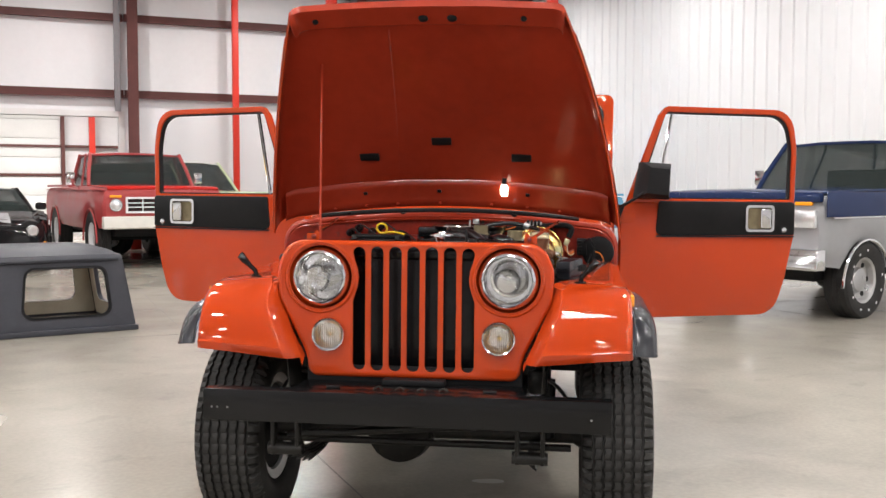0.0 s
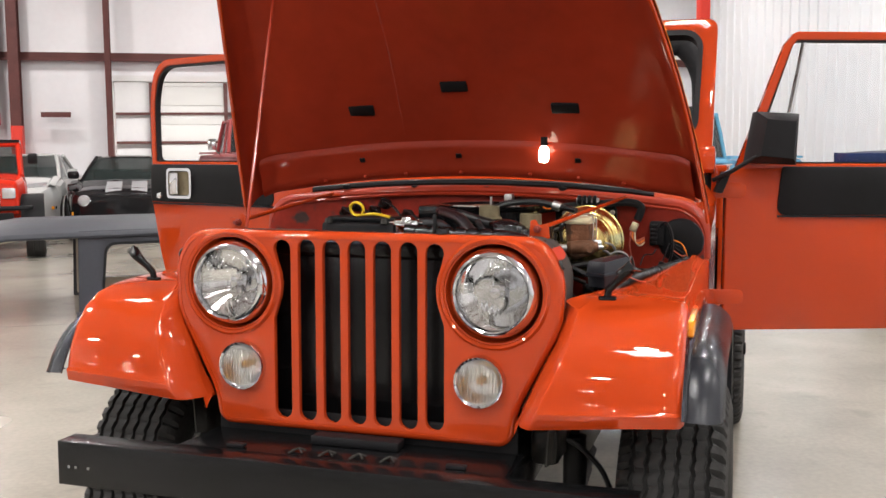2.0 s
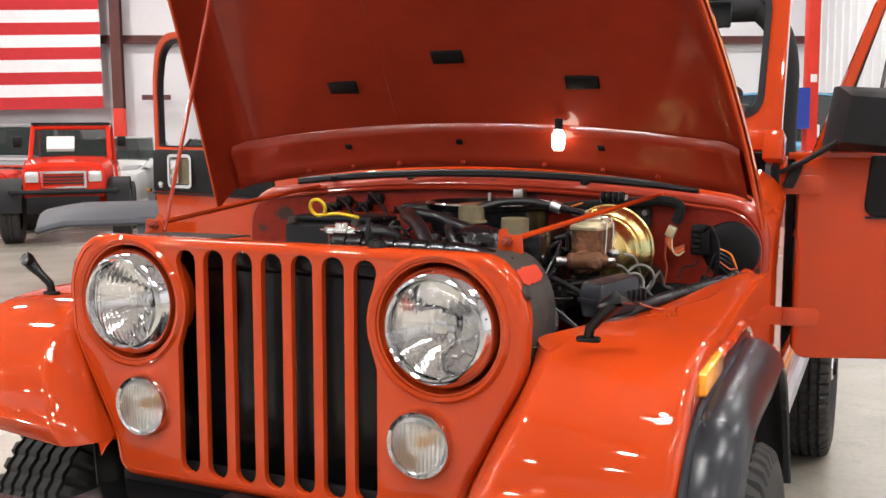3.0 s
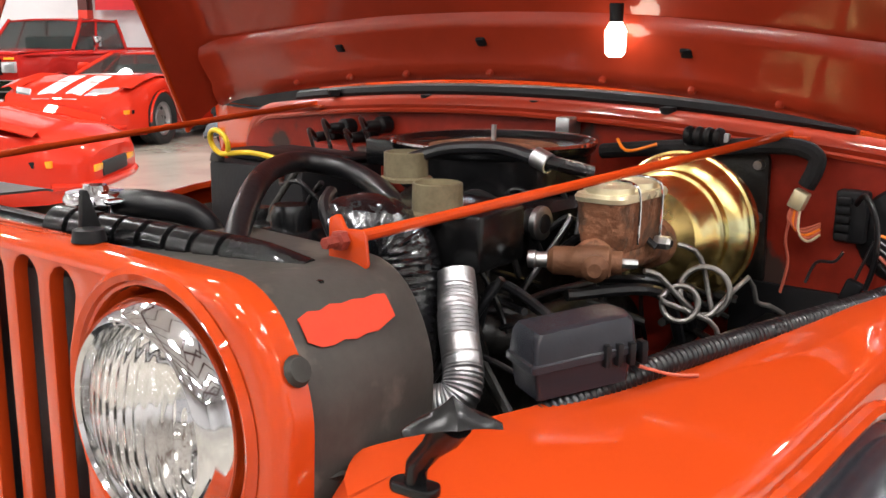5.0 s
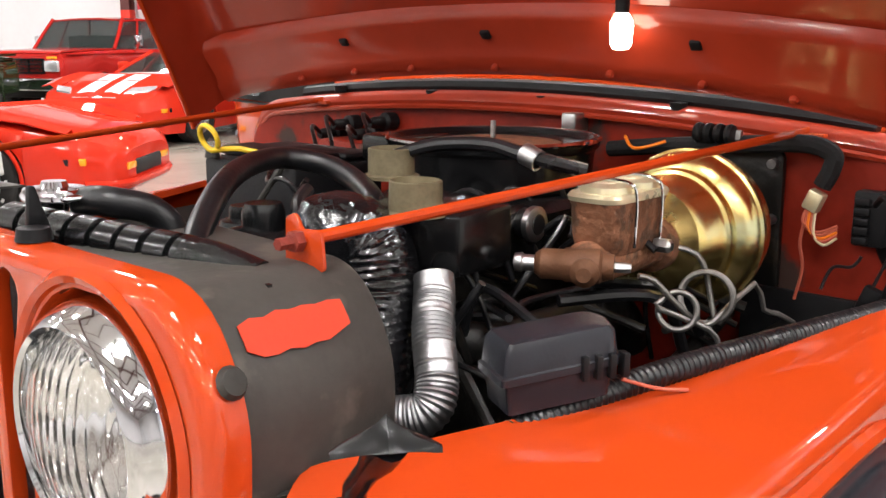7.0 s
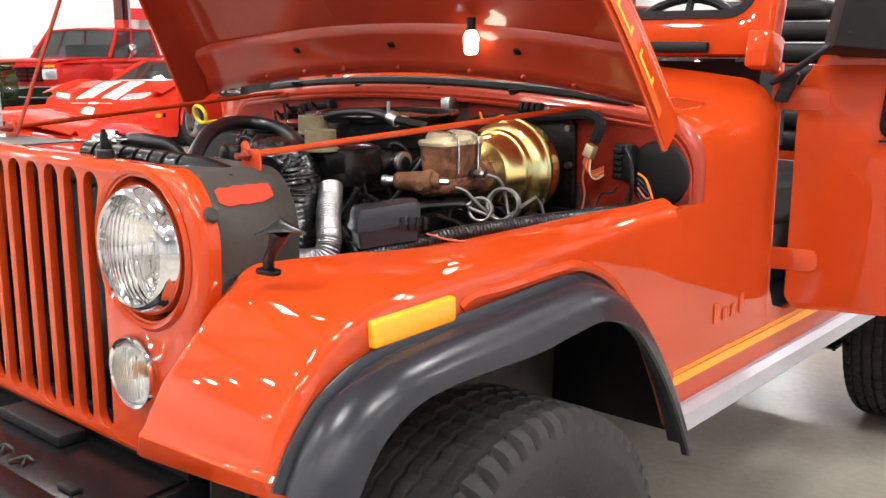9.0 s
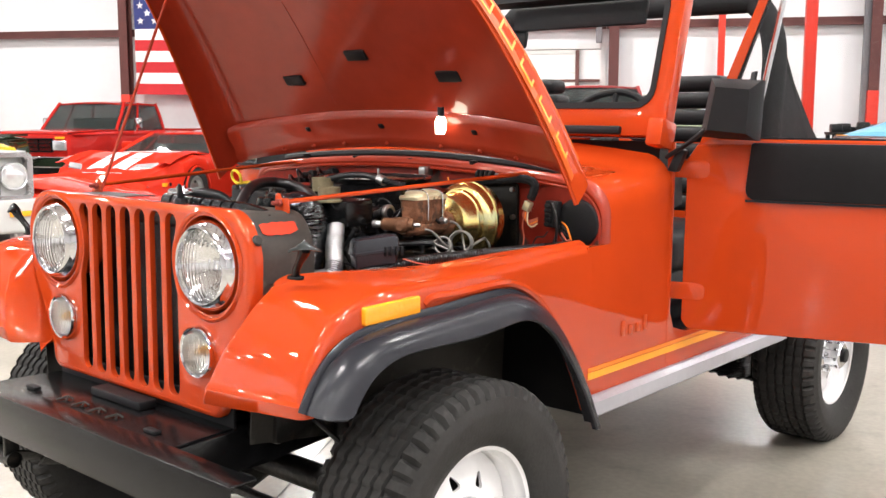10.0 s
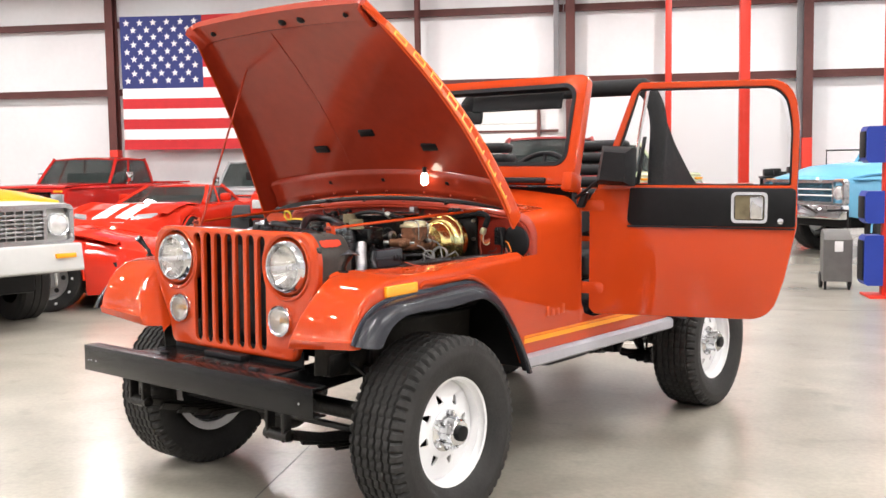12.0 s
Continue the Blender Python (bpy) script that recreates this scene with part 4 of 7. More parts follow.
# -- doors, swung open
def build_door(side):
    # local: x along the door from the hinge, y thickness (outer skin towards -y), z height above the ground
    ang = 14.0
    d = thing("door", pose(side * 0.785, 1.425, 0, 0, 0, side * ang) @ Matrix.Diagonal((0.978, 1, 1, 1)))
    if side < 0:
        d.matrix_world = pose(-0.785, 1.425, 0, 0, 0, -ang) @ Matrix.Diagonal((-0.978, 1, 1, 1))
    d.parent = CAR
    tagged(d, "red half-steel door with black belt panel, standing open")
    low = rounded([(0.0, 0.71), (0.02, 0.682), (0.80, 0.698), (0.855, 0.87), (0.90, 1.09), (0.90, 1.255), (0.03, 1.245), (0.0, 1.20)], [0.02, 0.05, 0.12, 0.3, 0.02, 0.02, 0.01, 0.02], 6)
    part("skin", prism(low, "y", -0.022, 0.022, 0.006), PAINT, d)
    o = rounded([(0.03, 1.235), (0.90, 1.24), (0.905, 1.52), (0.872, 1.700), (0.225, 1.708), (0.19, 1.665)], [0.0, 0.0, 0.5, 0.13, 0.03, 0.02], 6)
    h = rounded([(0.075, 1.262), (0.875, 1.262), (0.879, 1.51), (0.846, 1.674), (0.232, 1.680), (0.213, 1.655)], [0.01, 0.01, 0.4, 0.10, 0.01, 0.01], 6)
    fr = ringed(o, [h], "y", -0.018, 0.018)
    bmesh.ops.recalc_face_normals(fr, faces=fr.faces)
    part("window_frame", bevel(fr, 0.004, 1, 50), PAINT, d)
    gk = ringed(rounded([(0.070, 1.256), (0.880, 1.256), (0.884, 1.51), (0.850, 1.680), (0.222, 1.686), (0.205, 1.662)], [0.01, 0.01, 0.4, 0.10, 0.01, 0.01], 6), [rounded([(0.090, 1.268), (0.866, 1.268), (0.870, 1.51), (0.837, 1.666), (0.226, 1.672), (0.216, 1.655)], [0.01, 0.01, 0.4, 0.10, 0.01, 0.01], 6)], "y", -0.012, 0.012)
    part("weather_strip", gk, SATIN, d)
    part("vent_post", sweep([(0.185, -0.004, 1.255), (0.258, -0.004, 1.672)], 0.009, 8), CHROME, d)
    p = part("pane", prism(rounded([(0.09, 1.262), (0.86, 1.262), (0.86, 1.50), (0.82, 1.66), (0.23, 1.665), (0.20, 1.635)], [0.01, 0.01, 0.3, 0.1, 0.01, 0.01]), "y", -0.002, 0.002), PANE, d)
    p.visible_shadow = False
    part("belt_panel", prism(rounded([(0.175, 1.085), (0.897, 1.09), (0.897, 1.252), (0.19, 1.252)], [0.03, 0.012, 0.02, 0.01]), "y", -0.030, -0.0222, 0.003), SATIN, d, "black belt panel")
    part("belt_trim", box(0.18, 0.895, -0.034, -0.023, 1.079, 1.085), SATIN, d)
    hd = part("handle", ringed(rounded([(0.635, 1.105), (0.785, 1.105), (0.785, 1.235), (0.635, 1.235)], 0.02), [rounded([(0.647, 1.117), (0.773, 1.117), (0.773, 1.223), (0.647, 1.223)], 0.014)], "y", -0.042, -0.030), CHROME, d, "chrome paddle handle")
    part("handle_cup", box(0.65, 0.77, -0.0325, -0.0305, 1.12, 1.22), SPOUT, d)
    part("paddle", prism(rounded([(0.712, 1.122), (0.768, 1.122), (0.768, 1.218), (0.712, 1.218)], 0.008), "y", -0.046, -0.034, 0.005), CHROME, d)
    part("lock", lathe([(0, -0.042), (0.012, -0.041), (0.016, -0.034), (0.016, -0.03)], 16, "y", (0.838, 0, 1.115)), CHROME, d)
    for z in (0.80, 1.17):
        part("hinge", prism(rounded([(-0.045, z - 0.026), (0.07, z - 0.026), (0.07, z + 0.026), (-0.045, z + 0.026)], [0.004, 0.02, 0.02, 0.004]), "y", -0.0240, -0.0222, 0.0005), PAINT, d)
    if side > 0:
        part("mirror_arm", sweep([(-0.055, -0.06, 1.205), (0.0, -0.095, 1.235), (0.115, -0.150, 1.315)], 0.0075, 8), SATIN, d)
        part("mirror_bracket", prism([(-0.05, 1.165), (-0.02, 1.16), (0.005, 1.225), (-0.02, 1.235)], "y", -0.07, -0.022, 0.006), SATIN, d)
        m = loft([[(0.055, -0.155, 1.288), (0.165, -0.155, 1.278), (0.17, -0.155, 1.40), (0.075, -0.155, 1.408)], [(0.025, -0.10, 1.268), (0.188, -0.10, 1.258), (0.194, -0.10, 1.428), (0.052, -0.10, 1.435)], [(0.025, -0.04, 1.268), (0.188, -0.04, 1.258), (0.194, -0.04, 1.428), (0.052, -0.04, 1.435)]])
        part("door_mirror", moved(bevel(m, 0.020, 4, 20), Matrix.Translation((0.028, 0, 0.0))), SATIN, d, "black plastic door mirror")
    return d


build_door(1)
build_door(-1)


# -- wheels
def tyre(w=0.255, R=0.362, r_in=0.205):
    segs = 224
    m = bmesh.new()
    rings = []
    h = w / 2
    for i in range(segs):
        a = 2 * math.pi * i / segs
        z = 0.0024 * (0, 1, 0, -1)[i % 4]
        sh = R - 0.008 - (0.020 if i % 4 < 1 else 0)
        top = R - 0.001 - (0.005 if i % 4 < 1 else 0)
        pr = [(-h * 0.72, r_in + 0.002), (-h * 0.80, r_in + 0.010), (-h * 0.97, r_in + 0.05), (-h, r_in + 0.085), (-h * 0.96, R - 0.035), (-h * 0.90, sh - 0.006), (-h * 0.84, sh)]
        for g in (-0.66, -0.40, -0.13, 0.13, 0.40, 0.66):
            x = g * h + z
            pr += [(x - 0.0060, top), (x - 0.0042, R - 0.013), (x + 0.0042, R - 0.013), (x + 0.0060, top)]
        pr += [(h * 0.84, sh), (h * 0.90, sh - 0.006), (h * 0.96, R - 0.035), (h * 0.985, R - 0.055), (h * 1.0, R - 0.06), (h * 0.995, r_in + 0.085), (h * 0.985, r_in + 0.08), (h * 0.97, r_in + 0.05), (h * 0.80, r_in + 0.010), (h * 0.72, r_in + 0.002)]
        rings.append([m.verts.new((x, r * math.cos(a), r * math.sin(a))) for x, r in pr])
    for i in range(segs):
        a, b = rings[i], rings[(i + 1) % segs]
        for j in range(len(a) - 1):
            m.faces.new((a[j], a[j + 1], b[j + 1], b[j]))
    return m


def build_wheel(m, label="black tyre on a white spoked steel wheel"):
    wh = thing("wheel", m)
    wh.parent = CAR
    tagged(wh, label)
    part("tyre", tyre(), RUBBER, wh)
    part("rim", lathe([(0.198, 0.088), (0.212, 0.092), (0.213, 0.086), (0.206, 0.080), (0.200, 0.070), (0.190, 0.062), (0.188, 0.02), (0.175, 0.0), (0.175, -0.09), (0.21, -0.10)], 48, "x"), WHEELW, wh, "white wheel rim")
    holes = []
    for k in range(8):
        a = radians(45 * k + 10)
        q = [(0.106, -0.15), (0.106, 0.18), (0.154, 0.10)]
        holes.append(rounded([(r * math.cos(a + b), r * math.sin(a + b)) for r, b in q], 0.006, 3))
    disc = ringed(circle(0, 0, 0.186, 48), holes, "x", 0.018, 0.026)
    for v in disc.verts:
        r = math.hypot(v.co.y, v.co.z)
        v.co.x += 0.028 * max(0, (0.186 - r) / 0.1) if r > 0.086 else 0.028
    part("spoke_disc", disc, WHEELW, wh)
    part("dark_drum", lathe([(0.0, -0.03), (0.168, -0.03), (0.168, -0.08), (0, -0.08)], 36, "x"), SATIN, wh)
    part("centre_cap", lathe([(0.082, 0.03), (0.080, 0.052), (0.060, 0.058), (0.056, 0.062), (0.052, 0.115), (0.046, 0.122), (0.0, 0.122)], 24, "x"), CHROME, wh)
    part("cap_knob", lathe([(0.030, 0.121), (0.029, 0.134), (0.022, 0.136), (0.0, 0.136)], 20, "x"), SATIN, wh)
    for k in range(5):
        a = radians(72 * k)
        part("lug_nut", lathe([(0.0, 0.078), (0.008, 0.077), (0.012, 0.07), (0.012, 0.05)], 6, "x", (0, 0.068 * math.cos(a), 0.068 * math.sin(a))), CHROME, wh)
    for k in range(8):
        a = radians(45 * k)
        part("cap_fin", box(0.062, 0.108, -0.006, 0.006, 0.048, 0.060, 0.002), CHROME, wh).matrix_basis = Matrix.Rotation(a, 4, "X")
    return wh


WHEEL_Y1, WHEEL_Y2, WHEEL_X, WHEEL_R = 0.390, 2.742, 0.712, 0.362
LEVEL = TILT.inverted()
w1 = build_wheel(LEVEL @ pose(WHEEL_X, WHEEL_Y1, WHEEL_R - 0.006))
for x, y, turn in ((-WHEEL_X, WHEEL_Y1, 180), (WHEEL_X, WHEEL_Y2, 0), (-WHEEL_X, WHEEL_Y2, 180)):
    copy_thing(w1, LEVEL @ pose(x, y, WHEEL_R - 0.006, 37 * y, 0, turn))


# -- chassis
def build_chassis():
    bp = prism([(-0.215, 0.500), (-0.148, 0.500), (-0.148, 0.506), (-0.209, 0.506), (-0.209, 0.600), (-0.148, 0.600), (-0.148, 0.606), (-0.215, 0.606)], "x", -0.685, 0.685, 0.0015)
    bu = part("front_bumper", bp, BLACK, CAR, "flat black steel channel bumper")
    for x in (-0.655, -0.635, -0.60, 0.62):
        part("bolt", lathe([(0, -0.217), (0.003, -0.2165), (0.004, -0.2145)], 10, "y", (x, 0, 0.545)), STEEL, bu)
    pl = part("bumper_plate", prism([(-0.40, -0.147), (0.40, -0.147), (0.385, 0.024), (-0.385, 0.024)], "z", 0.596, 0.603, 0.001), BLACK, CAR)
    part("step_plate", prism([(-0.10, -0.05), (0.12, -0.05), (0.12, 0.0), (-0.10, 0.0)], "z", 0.604, 0.625, 0.004), SATIN, pl)
    for k in range(4):
        for s in (-1, 1):
            part("bracket", sweep([(-0.115 + k * 0.075, -0.125 + 0.01 * s, 0.606), (-0.10 + k * 0.075, -0.11, 0.612), (-0.085 + k * 0.075, -0.115 + 0.01 * s, 0.606)], 0.0026, 6), DUSTY, pl)
    for x in (-0.28, 0.26):
        part("clip", box(x, x + 0.045, -0.13, -0.11, 0.604, 0.612, 0.002), SATIN, pl)

    def rail():
        return prism([(-0.15, 0.50), (0.10, 0.50), (0.5, 0.53), (1.0, 0.47), (2.2, 0.47), (2.7, 0.56), (3.3, 0.52), (3.3, 0.60), (2.7, 0.64), (2.2, 0.56), (1.0, 0.56), (0.5, 0.62), (0.10, 0.60), (-0.15, 0.595)], "x", 0.34, 0.40, 0.003)
    both("frame_rail", rail, BLACK)
    part("crossmember", box(-0.34, 0.34, 0.03, 0.09, 0.50, 0.58, 0.01), BLACK, CAR)
    # added dark sheet closes the bright gap below the grille
    part("grille_gap_sheet", box(-0.385, 0.385, 0.026, 0.036, 0.50, 0.66, 0.003), SATIN, CAR)
    for y in (WHEEL_Y1, WHEEL_Y2):
        ax = part("axle", lathe([(0.04, -0.62), (0.055, -0.60), (0.038, -0.57), (0.038, 0.57), (0.055, 0.60), (0.04, 0.62)], 20, "x", (0, y, 0.355)), OILY, CAR)
        part("differential", lathe([(0.0, -0.13), (0.07, -0.12), (0.12, -0.08), (0.135, 0.0), (0.11, 0.09), (0.06, 0.14), (0.04, 0.2)], 24, "y", (-0.10 if y < 1 else 0.08, y, 0.355)), OILY, ax)
    def spring():
        b = None
        for k in range(5):
            l = 0.50 - 0.085 * k
            pts = [(0.42, WHEEL_Y1 + f * l, 0.300 - 0.011 * k + 0.085 * (f * l / 0.5) ** 2) for f in (-1, -0.6, -0.2, 0.2, 0.6, 1)]
            b = sweep(pts, 0.0055, 6, flat=4.6, bm=b)
        return b
    both("leaf_spring", spring, OILY)

    def rear_spring():
        b = None
        for k in range(5):
            l = 0.52 - 0.09 * k
            pts = [(0.46, WHEEL_Y2 + f * l, 0.285 - 0.011 * k + 0.085 * (f * l / 0.52) ** 2) for f in (-1, -0.6, -0.2, 0.2, 0.6, 1)]
            b = sweep(pts, 0.0055, 6, flat=4.6, bm=b)
        b = box(0.42, 0.50, WHEEL_Y2 - 0.07, WHEEL_Y2 + 0.07, 0.215, 0.232, 0.004, bm=b)
        for dy in (-0.055, 0.055):
            for x in (0.43, 0.49):
                b = lathe([(0.007, 0.21), (0.007, 0.40)], 8, "z", (x, WHEEL_Y2 + dy, 0), bm=b)
        return b
    both("leaf_spring", rear_spring, BLACK)

    def hanger():
        return prism([(2.17, 0.355), (2.26, 0.345), (2.30, 0.40), (2.32, 0.52), (2.14, 0.52)], "x", 0.425, 0.495, 0.006)
    both("spring_hanger", hanger, BLACK)

    def rear_shock():
        return sweep([(0.44, 2.66, 0.24), (0.43, 2.56, 0.38), (0.42, 2.47, 0.54)], lambda l: 0.029 if l > 0.03 else 0.016, 14)
    both("shock_absorber", rear_shock, BLACK)
    part("muffler", lathe([(0.026, 1.66), (0.03, 1.70), (0.066, 1.73), (0.072, 1.76), (0.072, 2.10), (0.066, 2.13), (0.03, 2.16), (0.026, 2.20)], 22, "y", (0.33, 0, 0.40)), OILY, CAR, "dark oily muffler")
    def shackle():
        b = box(0.37, 0.385, -0.15, -0.11, 0.37, 0.52, 0.004)
        b = box(0.455, 0.47, -0.15, -0.11, 0.37, 0.52, 0.004, bm=b)
        return lathe([(0.022, 0.36), (0.022, 0.48)], 14, "x", (0, -0.13, 0.39), bm=lathe([(0.016, 0.36), (0.016, 0.48)], 14, "x", (0, -0.13, 0.50), bm=b))
    both("spring_shackle", shackle, OILY)
    def shock():
        b = lathe([(0.03, 0.0), (0.03, 0.22), (0.012, 0.225), (0.012, 0.38)], 16, "z", (0.47, 0.30, 0.36))
        return b
    both("shock_absorber", shock, SATIN)
    part("tie_rod", sweep([(-0.56, 0.22, 0.34), (0.56, 0.22, 0.34)], 0.014, 10), OILY, CAR)
    part("drag_link", sweep([(-0.50, 0.18, 0.36), (0.20, 0.12, 0.43), (0.38, 0.08, 0.46)], 0.014, 10), OILY, CAR)
    part("brake_hose", sweep(smooth_path([(0.36, 0.25, 0.56), (0.46, 0.20, 0.60), (0.54, 0.25, 0.52), (0.57, 0.33, 0.40)]), 0.007, 8), HOSE, CAR)
    part("brake_hose", sweep(smooth_path([(-0.36, 0.25, 0.56), (-0.46, 0.20, 0.60), (-0.54, 0.25, 0.52), (-0.57, 0.33, 0.40)]), 0.007, 8), HOSE, CAR)
    part("steering_box", box(0.40, 0.47, 0.08, 0.20, 0.56, 0.65, 0.02), OILY, CAR)
    part("transfer_case", box(-0.2, 0.2, 1.2, 1.75, 0.33, 0.58, 0.05), OILY, CAR)
    part("exhaust_pipe", sweep(smooth_path([(0.25, 0.7, 0.5), (0.30, 1.2, 0.42), (0.32, 2.1, 0.42), (0.45, 2.6, 0.55), (0.45, 3.3, 0.45)]), 0.028, 10), RUST_BROWN, CAR)
    part("fuel_skid_plate", box(-0.35, 0.35, 2.95, 3.3, 0.38, 0.58, 0.03), BLACK, CAR)
    part("crossmember", box(-0.38, 0.55, 1.85, 1.93, 0.40, 0.47, 0.01), BLACK, CAR)


build_chassis()


# -- cabin
def build_cabin():
    for sx in (-1, 1):
        st = thing("seat", pose(sx * 0.38, 2.06, 0.62))
        st.parent = CAR
        tagged(st, "black vinyl high-back bucket seat")
        part("cushion", moved(box(-0.25, 0.25, -0.42, 0.10, 0.18, 0.33, 0.05, 4), Matrix.Identity(4)), SEATM, st)
        for k in range(8):
            z = 0.36 + k * 0.064
            w = 0.235 - 0.012 * max(0, k - 3) ** 1.5
            part("back_roll", box(-w, w, 0.0 + 0.018 * k, 0.12 + 0.018 * k, z, z + 0.060, 0.024, 3), SEATM, st)
        part("base", box(-0.2, 0.2, -0.35, 0.1, 0.0, 0.18, 0.02), BLACK, st)
    rb = smooth_path([(-0.66, 2.30, 0.70), (-0.66, 2.32, 1.30), (-0.655, 2.34, 1.60), (-0.58, 2.35, 1.752), (-0.45, 2.35, 1.772), (0.45, 2.35, 1.772), (0.58, 2.35, 1.752), (0.655, 2.34, 1.60), (0.66, 2.32, 1.30), (0.66, 2.30, 0.70)], 6)
    part("roll_bar", sweep(rb, 0.045, 14), CANVAS, CAR, "black padded roll bar")
    for sx in (-1, 1):
        part("roll_bar_brace", sweep([(sx * 0.64, 2.36, 1.62), (sx * 0.64, 3.0, 0.90)], 0.035, 12), CANVAS, CAR)
        part("top_canvas", sheet([[(sx * 0.66, 2.30, 1.60), (sx * 0.66, 2.30, 1.45), (sx * 0.66, 2.30, 1.25)], [(sx * 0.67, 2.42, 1.55), (sx * 0.675, 2.50, 1.40), (sx * 0.675, 2.55, 1.25)], [(sx * 0.66, 2.46, 1.52), (sx * 0.67, 2.72, 1.30), (sx * 0.67, 2.80, 1.25)]], 0.01), CANVAS, CAR)
        part("seat_belt", sweep(smooth_path([(sx * 0.61, 2.28, 1.50), (sx * 0.60, 2.24, 1.30), (sx * 0.58, 2.20, 1.0)]), 0.008, 6, flat=3), SEATM, CAR)
    wl = thing("steering_wheel", pose(0.36, 1.62, 1.245, 62, 0, 0))
    wl.parent = CAR
    part("wheel_rim", sweep([(0.19 * math.cos(2 * math.pi * k / 40), 0.19 * math.sin(2 * math.pi * k / 40), 0) for k in range(40)], 0.013, 10, True), SATIN, wl)
    for a in (200, 340, 90):
        part("wheel_spoke", sweep([(0, 0, -0.02), (0.185 * math.cos(radians(a)), 0.185 * math.sin(radians(a)), 0)], 0.011, 6), SATIN, wl)
    part("wheel_hub", lathe([(0, 0.01), (0.045, 0.006), (0.05, -0.03), (0, -0.03)], 20, "z"), SATIN, wl)
    part("steering_column", sweep([(0.36, 1.61, 1.235), (0.36, 1.2, 1.02)], 0.028, 12), SATIN, CAR)


build_cabin()


# -- engine bay
def tube(name, pts, r, material, label="", segs=10, steps=6, ridges=None, parent=CAR):
    return part(name, sweep(smooth_path(pts, steps), r, segs, ridges=ridges), material, parent, label)


def stay(sx):
    a, b = Vector((sx * 0.403, 0.160, 1.113)), Vector((sx * 0.500, 0.992, 1.158))
    st = part("stay_rod", sweep([a, b], 0.0058, 10), PAINT, CAR, "red radiator stay rod")
    part("stay_bracket", prism(rounded([(sx * 0.378, 1.088), (sx * 0.380, 1.130), (sx * 0.392, 1.136), (sx * 0.400, 1.122), (sx * 0.424, 1.124), (sx * 0.428, 1.088)], 0.005), "y", 0.160, 0.164, 0.001), PAINT, st)
    part("stay_bolt", lathe([(0, -0.024), (0.0055, -0.024), (0.0055, -0.010), (0.0095, -0.009), (0.0095, 0.0), (0.005, 0.001), (0.005, 0.014), (0, 0.014)], 6, "y", (sx * 0.398, 0.160, 1.112)), REDRUST, st)
    part("stay_foot", prism([(sx * 0.47, 0.97), (sx * 0.53, 0.97), (sx * 0.53, 1.0), (sx * 0.47, 1.0)], "z", 1.150, 1.156, 0.001), PAINT, st)


